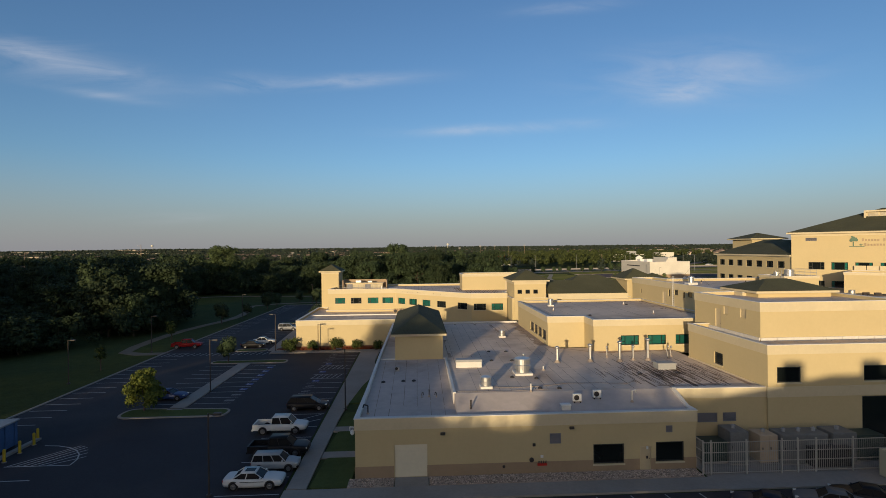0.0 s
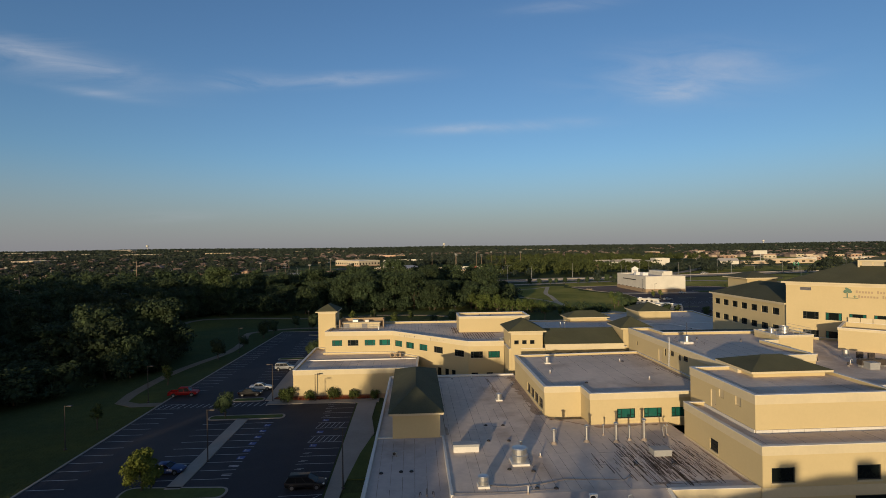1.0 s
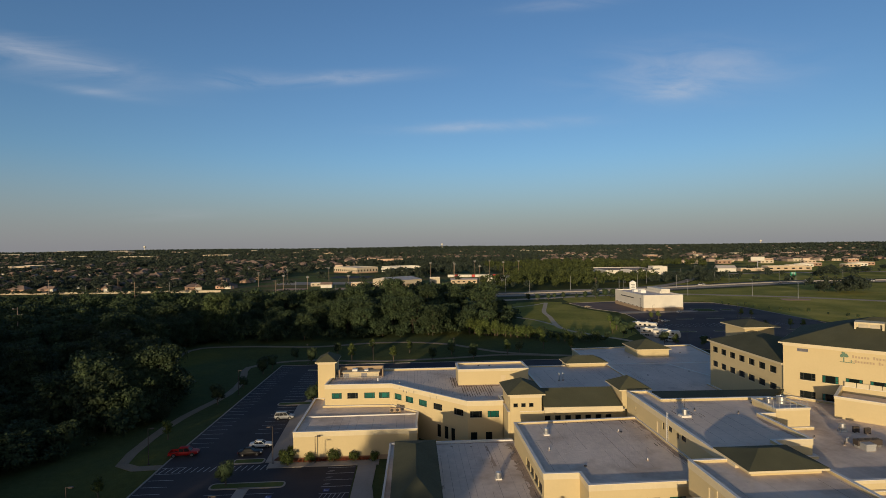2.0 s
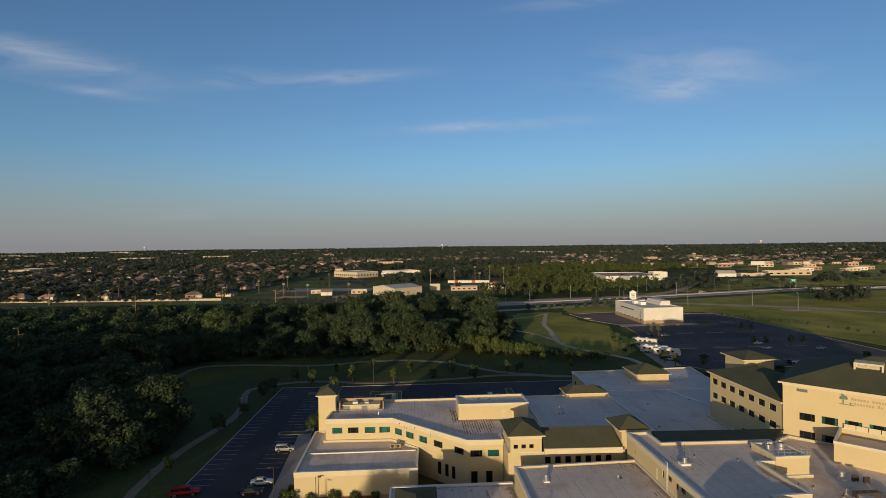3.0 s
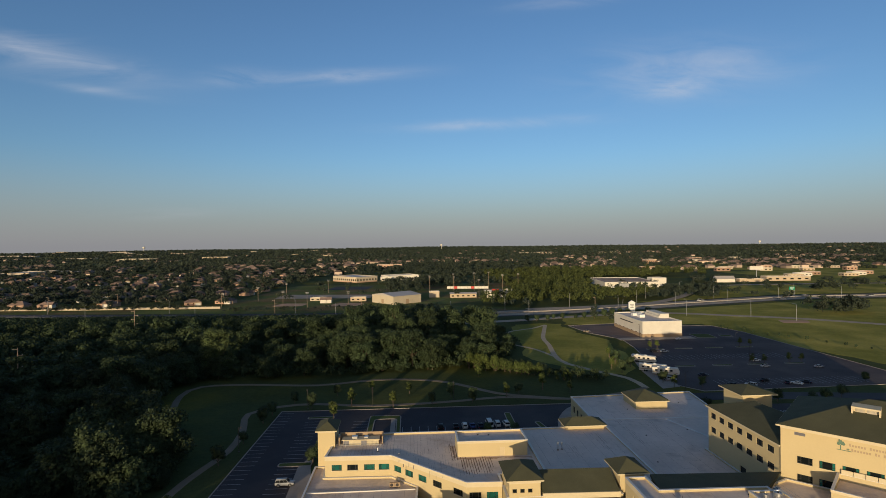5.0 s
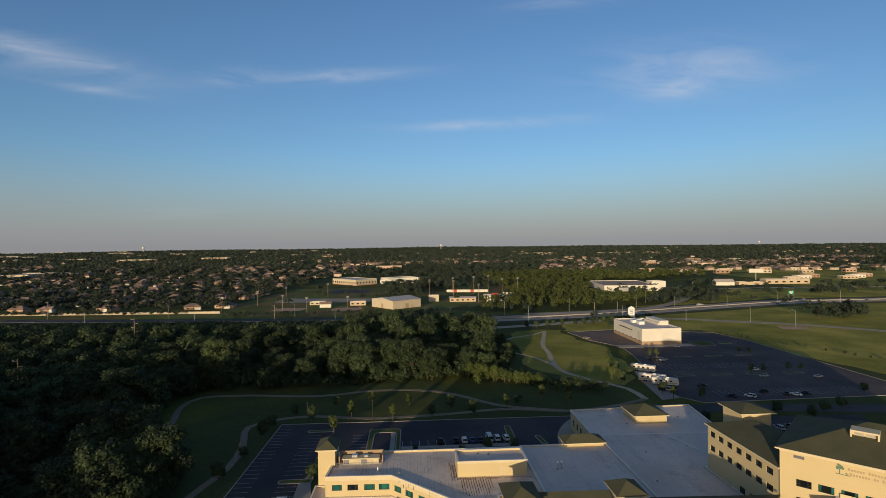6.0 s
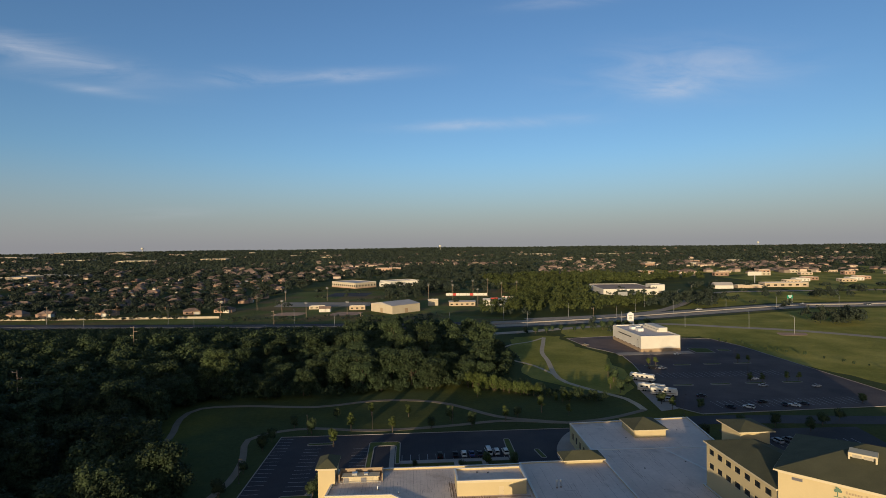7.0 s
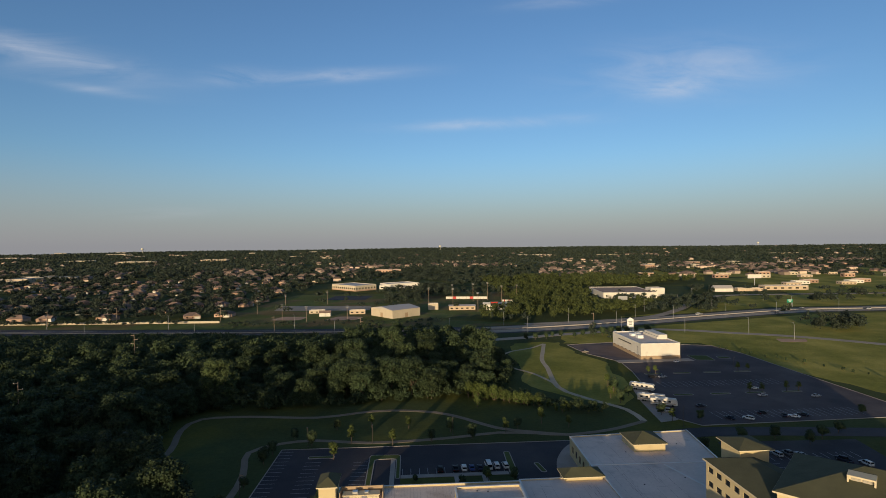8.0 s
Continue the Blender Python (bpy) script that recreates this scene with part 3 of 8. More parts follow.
flat("gravel_bed", "bed of pale river gravel along the wall", [(0.1, 43.8), (23.2, 43.8), (23.2, 45.4), (0.1, 45.4)], GRAVEL, z1=0.16, category="gravel")
flat("pavement", "concrete apron before the roller door", [(-2.75, 43.75), (0.05, 43.75), (0.05, 45.45), (-2.75, 45.45)], CONCRETE, z1=0.15)


def stones(count, x0, x1, y0, y1):
    rng = random.Random(3)
    verts, faces = [], []
    for _ in range(count):
        x, y, r = rng.uniform(x0, x1), rng.uniform(y0, y1), rng.uniform(0.05, 0.13)
        a = rng.uniform(0, 6)
        k = len(verts)
        verts += [(x + r * math.cos(a + i * 2.1), y + r * math.sin(a + i * 2.1) * 0.8, 0.15) for i in range(3)] + [(x, y, 0.16 + r * 0.6)]
        faces += [(k, k + 1, k + 3), (k + 1, k + 2, k + 3), (k + 2, k, k + 3)]
    me = bpy.data.meshes.new("gravel_stones")
    me.from_pydata(verts, [], faces)
    ob = part("gravel_stones", me, STONE)
    tagged(ob, "loose rounded river stones in tan and grey", "stones", kind="stuff")


STONE = material("river_stone", (0.38, 0.30, 0.24), 0.9, 0.2, 1, 5, 0, island=0.6)
stones(4200, 0.15, 23.1, 43.85, 45.35)
stones(700, -6.5, -2.85, 43.85, 45.35)

# islands
def island(label, poly, radius, top=LAWN):
    out = rounded(poly, radius)
    flat("planting_island", label, offset(out, -0.28), top, z1=0.15, category="island")
    kerb(out, closed=True, width=0.3)


island("kerbed grass island at the end of the bays", [(-36.2, 63.6), (-23.4, 63.6), (-23.4, 66.6), (-36.2, 67.4)], 1.7)
island("kerbed island at the far end of the bays", [(-36.4, 92.6), (-23.4, 92.6), (-23.4, 95.0), (-36.4, 95.0)], 1.1)
island("narrow kerbed island between parked trucks", [(-17.6, 53.6), (-11.9, 53.6), (-11.9, 55.3), (-17.6, 55.3)], 0.8)
island("kerbed grass island in the north car park", [(-15.2, 150), (-13.4, 150), (-13.2, 176), (-6.2, 176), (-6.2, 161), (-4.6, 161), (-4.6, 179.2), (-15.2, 179.8)], 1.6)
island("grass island beside the white vans", [(29.5, 160), (32.2, 160), (32.6, 178.6), (30.4, 178.8)], 1.1)
island("small grass island by the north entrance", [(39.6, 161.5), (41.6, 161.5), (40.4, 168.8), (38.6, 168.8)], 0.9)
island("kerbed island at the corner of the west drive", [(-36.0, 178.5), (-27.0, 178.5), (-27.0, 180.5), (-36.0, 180.5)], 0.9)
island("kerbed island on the west drive", [(-36.6, 140.5), (-27.7, 140.5), (-27.7, 143), (-36.6, 143)], 1.0)
island("kerbed island on the west drive", [(-35.8, 103.3), (-29.8, 103.3), (-29.8, 105.6), (-35.8, 105.6)], 0.9)
flat("pavement", "concrete walkway down the middle of the bays", [(-31.4, 66.4), (-29.5, 66.4), (-29.3, 93.0), (-31.3, 93.0)], CONCRETE, z1=0.16)
flat("pavement", "concrete strip in front of the north bays", [(-4.5, 161), (29.3, 161), (29.3, 163.2), (-4.5, 163.2)], CONCRETE, z1=0.15)
flat("pavement", "concrete walk across the north bays", [(-7.9, 150), (-6.4, 150), (-6.4, 175.5), (-7.9, 175.5)], CONCRETE, z1=0.155)
flat("pavement", "curved concrete entrance apron", rounded([(44, 158), (58, 158), (58, 186), (52, 180), (46.5, 170)], 5), CONCRETE, z1=0.14)
flat("lawn_strip", "lawn with shrubs behind the building", [(-4.6, 136), (31, 136), (31, 160.8), (-4.6, 160.8)], GRASS, z1=0.10, category="lawn")
for x0 in (20.6, 12.0):
    flat("pavement", "short concrete path to the back doors", [(x0, 136), (x0 + 1.9, 136), (x0 + 1.9, 161), (x0, 161)], CONCRETE, z1=0.14)


def stripes(name, label, bars, mat=PAINT, z=0.034):
    """Painted bars: (x0, y0, x1, y1, width) each."""
    ob = thing(name, (0, 0, 0), label, "line marking", kind="structure")
    for x0, y0, x1, y1, w in bars:
        a, b = Vector((x0, y0)), Vector((x1, y1))
        d = (b - a).normalized()
        r = Vector((d.y, -d.x)) * w / 2
        part("line", prisms(([tuple(a + r), tuple(b + r), tuple(b - r), tuple(a - r)], z - 0.01, z)), mat, ob)
    return ob


PITCH = 2.69
stripes("bay_lines", "thin white bay lines along the west kerb", [(-48.4, 22 + k * PITCH, -43.9, 22 + k * PITCH, 0.11) for k in range(31)])
stripes("bay_lines", "thin white bay lines along the drive", [(-48.2 + 0.023 * (y - 107), y, -43.6 + 0.023 * (y - 107), y, 0.11) for y in [112.5 + k * PITCH for k in range(28)]])
stripes("bay_lines", "white bay lines beside the middle walkway", [(-36.2, 69.2 + k * PITCH, -31.5, 69.2 + k * PITCH, 0.11) for k in range(9)])
stripes("bay_lines", "white bay lines of the marked bays", [(-29.3, 69.2 + k * PITCH, -24.6, 69.2 + k * PITCH, 0.11) for k in range(9)])
stripes("bay_lines", "white bay lines beside the long pavement", [(-17.0, y, -11.9, y, 0.11) for y in [43.3, 46.5, 49.9, 56.1, 59.4, 63.8, 67.6, 70.3, 73.0, 75.7, 78.4, 81.0, 83.6, 87.2, 89.8, 92.4, 95.0, 97.7, 100.2]])
hatch = []
for y0, y1 in ((81.0, 83.6), (87.2, 89.8)):
    hatch += [(-16.9 + k * 0.75, y0, -16.3 + k * 0.75, y1, 0.10) for k in range(6)]
hatch += [(-17.0, 59.4 + k * 0.01, -12.2, 63.6, 0.11) for k in range(1)] + [(-15.5, 59.4, -12.0, 61.8, 0.11)]
stripes("hatched_aisle", "white diagonal hatching between the marked bays", hatch)
stripes("zebra_crossing", "white zebra hatching across the drive", [(x, 100.4, x + 0.5, 102.6, 0.16) for x in [-48.0 + k * 1.15 for k in range(18)]])
stripes("hatched_corner", "white hatching inside a quarter circle", [(-38.2 + k * 0.7, 50.6, -34.6 + k * 0.45, 50.8 + 4.6 * math.cos(k * 0.24), 0.11) for k in range(6)] + [(-38.4, 50.5, -32.6, 50.5, 0.12)]
        + [(-32.6 - 5.8 * (1 - math.cos(a)), 50.5 + 5.2 * math.sin(a), -32.6 - 5.8 * (1 - math.cos(a + 0.26)), 50.5 + 5.2 * math.sin(a + 0.26), 0.12) for a in [k * 0.26 for k in range(6)]])
stripes("bay_lines", "white bay lines near the enclosure", [(-40.5, 47.4, -34.0, 47.4, 0.12), (-40.5, 44.8, -34.6, 44.8, 0.12)])
stripes("bay_lines", "white bay lines along the north pavement", [(-4 + k * PITCH, 163.3, -4 + k * PITCH, 168.0, 0.11) for k in range(13)])
stripes("bay_lines", "white bay lines beside the planted island", [(-20.2, 153 + k * PITCH, -15.4, 153 + k * PITCH, 0.11) for k in range(9)])
stripes("bay_lines", "white bay lines on the west drive", [(-36.2, y, -31.0, y, 0.11) for y in [120 + k * PITCH for k in range(8)]] + [(-36.2, y, -31.0, y, 0.11) for y in [146 + k * PITCH for k in range(12)]])
stripes("bay_lines", "white bay lines before the service yard", [(14 + k * 2.75, 35.8, 13.0 + k * 2.75, 41.1, 0.11) for k in range(14)])


def bay_mark(x, y, turn):
    """A painted wheelchair mark, kept as a plain emblem of bars in a square."""
    ob = thing("bay_emblem", (x, y, 0), "blue and white painted bay emblem", "line marking", "bay emblems", kind="structure", turn=turn)
    part("field", prisms(([(-0.5, -0.5), (0.5, -0.5), (0.5, 0.5), (-0.5, 0.5)], 0.026, 0.036)), PAINT_BLUE, ob)
    part("ring", prisms(([(-0.35, -0.3), (0.3, -0.3), (0.3, -0.15), (-0.35, -0.15)], 0.03, 0.040), ([(-0.35, -0.14), (-0.2, -0.14), (-0.2, 0.4), (-0.35, 0.4)], 0.03, 0.040)), PAINT, ob)


for k in range(6):
    bay_mark(-25.2, 75.9 + k * PITCH, 0)
for y in (79.7, 85.4, 91.1):
    bay_mark(-15.9, y, 0)
stripes("bay_text", "faded white lettering painted as bars in the bays", [(x + 0.3 * j, y + 0.9 + j * 0.3, x + 0.9 + 0.3 * j, y + 0.9 + j * 0.3, 0.09) for y in (67.6, 70.3, 73.0, 75.7, 92.4, 95.0, 97.7) for x in (-16.8,) for j in range(2)]
        + [(-25.9, 70.2 + k * PITCH + j * 0.4, -24.6, 70.2 + k * PITCH + j * 0.4, 0.16) for k in range(2) for j in range(2)])

# footpaths
part_line = lambda name, label, pts, w, mat=PATHWAY, z=0.05, shift=0.0, cat="path": structure(part(name, ribbon(pts, w, -0.05, z, shift), mat), label, cat)
part_line("footpath", "pale concrete footpath winding round the field", [(-97, 140), (-93, 155), (-88, 172), (-86, 190), (-91, 211), (-88, 224), (-69, 225.5), (-40, 221.5), (-17, 227.5), (2, 226), (16, 219), (32, 202.5), (45, 196.5), (57, 192.5)], 2.4)
part_line("footpath", "pale concrete footpath beside the car park", [(-49, 103.2), (-57.0, 105), (-58.2, 126), (-56, 140), (-53.2, 153), (-54, 168), (-57.6, 186), (-48, 193.6), (-36, 195.4), (-17, 191.4), (1.4, 192), (18, 194.3), (32, 197), (46, 195), (57, 192.5), (75, 196), (92, 204)], 2.2, z=0.055)
part_line("footpath", "pale footpath over the meadow", [(92, 204), (91, 219), (80, 236), (72, 256), (77, 296), (79, 316), (87, 345), (93, 366)], 2.6, SUNLIT_PATH)
part_line("footpath", "pale footpath over the meadow", [(72.4, 262), (66, 284), (56, 300), (50, 316)], 1.8, SUNLIT_PATH, z=0.045)
part_line("footpath", "pale footpath along the far meadow edge", [(93, 366), (80, 352), (66, 344), (55, 330)], 2.0, SUNLIT_PATH, z=0.045)

# drier meadow east and north of the campus, its colour brightened for the low sun
MEADOWS = []


def meadow(poly, mat=None):
    MEADOWS.append(poly)
    ragged = []                                  # an uneven edge to the brighter grass
    for (x0, y0), (x1, y1) in zip(poly, poly[1:] + poly[:1]):
        n = max(1, int(math.hypot(x1 - x0, y1 - y0) / 4)) if math.hypot(x0, y0) < 480 else 1
        for k in range(n):
            x, y = x0 + (x1 - x0) * k / n, y0 + (y1 - y0) * k / n
            ragged.append((x + 4.5 * noise.noise((x * 0.06, y * 0.06, 3)) + 1.6 * noise.noise((x * 0.3, y * 0.3, 5)), y + 4.5 * noise.noise((x * 0.06, y * 0.06, 9)) + 1.6 * noise.noise((x * 0.3, y * 0.3, 11))))
    poly = ragged
    structure(part("meadow", prisms((poly, -0.06, 0.02 + (0.03 * (len(MEADOWS) - 5) if len(MEADOWS) > 5 else 0))), mat or MEADOW), "dry olive meadow grass, brightened as if sunlit", "meadow")


# near patch follows the sunlit part of the meadow, bounded by tree shade
meadow([(58, 260), (74, 236), (92, 224), (100, 232), (106, 256), (112, 286), (116, 306), (104, 332), (104, 372), (72, 372), (62, 330)])
meadow([(106, 366), (203, 358), (200, 330), (198, 305), (211, 262), (222, 212), (300, 190), (520, 210), (620, 470), (480, 482), (384, 480), (278, 452), (185, 426), (120, 410)])
meadow([(196, 486), (280, 506), (384, 535), (500, 535), (900, 560), (900, 632), (620, 636), (492, 643), (412, 645), (372, 620), (330, 585), (280, 520)])
meadow([(-480, 500), (-347, 488), (-247, 473), (-150, 462), (-48, 455), (60, 450), (120, 458), (60, 480), (20, 500), (140, 560), (140, 760), (-160, 760), (-190, 560), (-178, 500), (-256, 505), (-382, 513)], FIELD)
meadow([(500, 665), (900, 655), (1100, 900), (800, 1000), (560, 930), (560, 800)])
meadow([(600, 980), (1300, 940), (1500, 1180), (760, 1220)])

# roads beyond
HIGHWAY = [(-900, 560), (-600, 515), (-347, 468), (-247, 453), (-150, 442), (-48, 434), (60, 430), (130, 440), (185, 453), (278, 480), (384, 507), (482, 509), (680, 520), (1100, 560)]
for shift in (-8.5, 8.5):
    part_line("highway", "worn concrete dual carriageway", HIGHWAY[6:], 11.5, ROAD, 0.06, shift, "road")
    # west half takes a darker grey: tree shade put into the colour
    part_line("highway", "dual carriageway darkened by painted tree shade", HIGHWAY[:7], 11.5, TONED_ASPHALT, 0.06, shift, "road")
part_line("highway_shoulder", "dark asphalt shoulders of the dual carriageway", HIGHWAY, 36, ASPHALT, 0.03, 0, "road")
structure(part("median_barrier", ribbon(HIGHWAY, 0.5, 0, 0.95), CONCRETE), "low concrete median barrier", "barrier")
for s in (-11.6, -5.4, 5.4, 11.6):
    structure(part("lane_line", ribbon(HIGHWAY, 0.18, 0.03, 0.07, s), PAINT), "white lane line on the carriageway", "line marking")
part_line("frontage_road", "grey two-lane frontage road", [(-120, 398), (20, 384), (72, 389), (119, 402), (184, 415), (214, 409), (248, 390), (281, 371), (319, 335), (370, 270)], 8.5, ROAD, 0.05, 0, "road")
part_line("slip_road", "grey slip road climbing away from the highway", [(100, 456), (160, 464), (223, 482), (277, 530), (330, 596), (367, 633), (410, 655), (492, 655), (615, 647), (900, 640)], 9, ROAD, 0.075, 0, "road")
part_line("side_road", "asphalt campus road along the store's car park", [(88, 186), (105, 190), (130, 189), (178, 183), (260, 172)], 9, ASPHALT, 0.045, 0, "road")
flat("parking_lot", "asphalt car park behind the hospital", [(100, 140), (150, 138), (158, 178), (108, 180)], ASPHALT, z1=0.035)
stripes("bay_lines", "white bay lines behind the hospital", [(117 + k * 2.7, 163, 117.4 + k * 2.7, 168, 0.12) for k in range(12)] + [(112, 150 + k * 2.7, 117, 150 + k * 2.7, 0.12) for k in range(5)], z=0.04)

STORE_LOT = [(108, 360), (141, 365), (203, 346), (208, 321), (207.5, 270), (207, 214), (190, 199), (112, 197), (106, 206), (104, 222), (114, 250), (121, 282), (124, 306), (112, 330)]
# lighter than the other car parks: sunlight put into the asphalt colour
flat("parking_lot", "wide dark asphalt car park of the store", STORE_LOT, TONED_ASPHALT, z1=0.04)
kerb(STORE_LOT, closed=True, width=0.35)
flat("pavement", "brown paved apron beside the store", [(112, 331), (137.8, 312), (137.8, 353), (122, 360.5), (110, 358)], PAVER, z1=0.052)
island("kerbed lawn beside the store", [(170, 305), (181, 303), (183, 316), (171, 318)], 1.2)
island("small kerbed lawn before the store", [(186, 308), (193, 306.5), (193.5, 311), (187, 313)], 1.0)
flat("pavement", "concrete pavement round the store", [(122, 303), (168, 303), (168, 310), (122, 310)], CONCRETE, z1=0.16)
flat("pavement", "pale concrete drive beside the motorhomes", [(98, 202), (106, 204), (109, 226), (113, 250), (108, 254), (102, 230)], CONCRETE, z1=0.06)
for row_y, xs in ((275, (125, 141, 158, 175)), (236, (121, 139, 156, 174))):
    for x in xs:
        island("small kerbed island with saplings", [(x, row_y), (x + 9.5, row_y), (x + 9.5, row_y + 2.2), (x, row_y + 2.2)], 0.9)
stripes("bay_lines", "white bay lines of the store's car park", [(124 + k * 2.75, y, 124 + k * 2.75, y + 5, 0.13) for y in (203, 207.5, 250, 255.2) for k in range(23)], z=0.045)
flat("lawn_strip", "patch of bare red earth beside the frontage road", rounded([(258, 352), (276, 350), (282, 360), (262, 364)], 3), DIRT, z1=0.08, category="earth")
meadow([(300, 1050), (900, 1040), (1000, 1300), (340, 1330)])
meadow([(900, 1500), (2200, 1560), (2300, 2000), (1000, 1900)])
meadow([(240, 1750), (900, 1700), (1000, 2150), (260, 2200)])
meadow([(-700, 1900), (-200, 1950), (-220, 2200), (-760, 2150)])
# ------------------------------------------------------------------ the medical complex


def roof_seams(parent, x0, x1, y0, y1, z, pitch=1.9, cross=9.0, seed=1):
    """Dark lap seams of the roof sheets: long runs with staggered cross laps."""
    rng = random.Random(seed)
    bm = bmesh.new()
    x = x0 + pitch * 0.5
    while x < x1:
        y = y0
        while y < y1:
            e = min(y1, y + rng.uniform(3, 11))
            if rng.random() < 0.8:
                w = rng.uniform(0.01, 0.024)
                s = rng.uniform(-0.03, 0.03)
                prism(bm, [(x - w + s, y), (x + w + s, y), (x + w, e), (x - w, e)], z - 0.01, z + 0.006)
            y = e + rng.uniform(0, 0.8)
            if rng.random() < 0.22 and y < y1 - 1:
                prism(bm, [(x, y - 0.03), (x + pitch * rng.uniform(0.4, 1), y - 0.03), (x + pitch, y + 0.02), (x, y + 0.02)], z - 0.01, z + 0.0065)
        x += pitch * rng.uniform(0.93, 1.07)
    tagged(part("roof_seams", bm, SEAM, parent, "dark lap seams and patches"), kind="stuff")


def streaks(parent, label, patches, z, seed, count, mat=None):
    """Bare worn strips in the roofing, inside rectangles (x0, x1, y0, y1)."""
    r = random.Random(seed)
    bm = bmesh.new()
    for x0, x1, y0, y1 in patches:
        for _ in range(count):
            x, y = r.uniform(x0, x1), r.uniform(y0, y1)
            x = x0 + round((x - x0) / 0.55) * 0.55 + r.uniform(-0.05, 0.05)
            l, w = r.uniform(0.5, 2.6), r.uniform(0.02, 0.09)
            prism(bm, [(x - w, y), (x + w, y), (x + w * 0.7, y + l), (x - w * 0.6, y + l)], z - 0.01, z + 0.008 + 0.0005 * r.random())
    tagged(part("worn_patch", bm, mat or STAIN, parent, label), kind="stuff")


def stain_band(parent, label, a, b, width, z, seed):
    """A ragged brown stain on a roof, from the line a-b out to its left by about width."""
    r = random.Random(seed)
    a, b = Vector(a), Vector(b)
    d = (b - a).normalized()
    side = Vector((-d.y, d.x))
    n = max(6, int((b - a).length / 0.35))
    bm = bmesh.new()
    low, high = [], []
    for k in range(n + 1):
        p = a + (b - a) * (k / n)
        reach = math.copysign(max(0.05, abs(width) * (0.6 + 0.8 * noise.noise((k * 0.11, seed * 3.1, 0)) + 0.35 * noise.noise((k * 0.5, seed, 5)) + r.uniform(-0.06, 0.06))), width)
        low.append(bm.verts.new((*p, z + 0.004)))
        high.append(bm.verts.new((*(p + side * reach), z + 0.004)))
    for k in range(n):
        bm.faces.new((low[k], low[k + 1], high[k + 1], high[k]))
    solid = bmesh.ops.extrude_face_region(bm, geom=bm.faces[:])
    bmesh.ops.translate(bm, verts=[v for v in solid["geom"] if isinstance(v, bmesh.types.BMVert)], vec=(0, 0, 0.004))
    tagged(part("roof_stain", bm, RUST, parent, label), kind="stuff")


# low service wing in front
FY = 45.5
w_front = [(3.3, 6.1, 0.12, 2.9, "door"), (20.4, 23.1, 0.75, 2.45, "plain"), (24.5, 25.5, 0.05, 2.15, "door"), (25.9, 28.4, 0.8, 2.5, "plain"),
           (16.6, 17.6, 2.6, 3.5, "louvre"), (26.8, 27.4, 3.3, 3.9, "louvre")]
service = block("service_wing", "low cream stucco service wing with flat grey roof", [(-6.1, FY), (23.4, FY), (23.4, 49.0), (17.0, 95.0), (-5.2, 95.0)], 0, 5.15, None,
                {0: w_front}, cornice=0.95, base=1.1, skip=(1, 2))
# its roof: a low corner, a sloping front strip and the main deck one step higher
part("roof_deck", prisms(([(-5.8, 45.8), (2.6, 45.8), (2.6, 65.2), (-5.5, 65.2)], 4.3, [4.82, 4.82, 5.98, 5.98])), DECK_LOW, service, "grey membrane roof of the low corner")
part("roof_slope", prisms(([(2.6, 45.8), (23.1, 45.8), (23.1, 49.6), (2.6, 49.6)], 4.5, [4.82, 4.82, 6.0, 6.0])), DECK_LOW, service, "sloping grey membrane strip")
part("roof_deck", prisms(([(2.6, 49.6), (32.2, 49.6), (32.2, 70.0), (17.2, 70.0), (17.2, 94.8), (-4.9, 94.8), (-5.3, 65.2), (2.6, 65.2)], 5.0, 6.0)), DECK, service, "broad grey membrane roof, stained brown")
for pts_, z_, top_ in (([(2.5, 49.6), (2.75, 49.6), (2.75, 65.3), (2.5, 65.3)], 4.7, 6.1), ([(-5.5, 65.1), (2.5, 65.1), (2.5, 65.35), (-5.5, 65.35)], 4.7, 6.1), ([(-5.1, 94.6), (17.0, 94.6), (17.0, 95.1), (-5.1, 95.1)], 5.0, 6.25)):
    part("upstand", prisms((pts_, z_, top_)), CAP, service, "pale metal upstand at the roof step")
part("parapet", prisms(([(-6.08, 45.8), (-5.78, 45.8), (-5.3, 65.3), (-5.6, 65.3)], 5.0, [5.23, 5.23, 6.25, 6.25]), ([(-5.62, 65.3), (-5.3, 65.3), (-4.9, 95.0), (-5.2, 95.0)], 5.0, 6.25)), CAP, service, "white metal parapet edge")
roof_seams(service, 3.0, 16.5, 50, 94, 6.0, 1.15, seed=2)
roof_seams(service, 17.2, 31.5, 50, 66, 6.0, 1.7, seed=3)
rng = random.Random(9)
bm = bmesh.new()
for k in range(420):
    x, y = rng.gauss(25.6, 2.6), rng.gauss(53.0, 2.6) + abs(rng.gauss(0, 1.5))
    x = round(x / 0.46) * 0.46 + rng.uniform(-0.13, 0.13) if rng.random() < 0.5 else x
    if not (18 < x < 31.5 and 49.8 < y < 62):
        continue
    l, w = rng.uniform(0.5, 3.4), rng.uniform(0.015, 0.06)
    prism(bm, [(x - w, y), (x + w, y), (x + w * 0.7, y + l), (x - w * 0.6, y + l)], 5.99, 6.009)
for k in range(40):
    x, y = rng.uniform(27, 31), rng.uniform(51, 62)
    l, w = rng.uniform(0.8, 2.5), rng.uniform(0.015, 0.04)
    prism(bm, [(x - w, y), (x + w, y), (x + w * 0.7, y + l), (x - w * 0.6, y + l)], 5.99, 6.008)
for k in range(30):
    y = rng.uniform(72, 93)
    x, l, w = 16.6 - abs(rng.gauss(0, 0.5)), rng.uniform(0.8, 3.2), rng.uniform(0.015, 0.05)
    prism(bm, [(x - w, y), (x + w, y), (x + w * 0.7, y + l), (x - w * 0.6, y + l)], 5.99, 6.008)
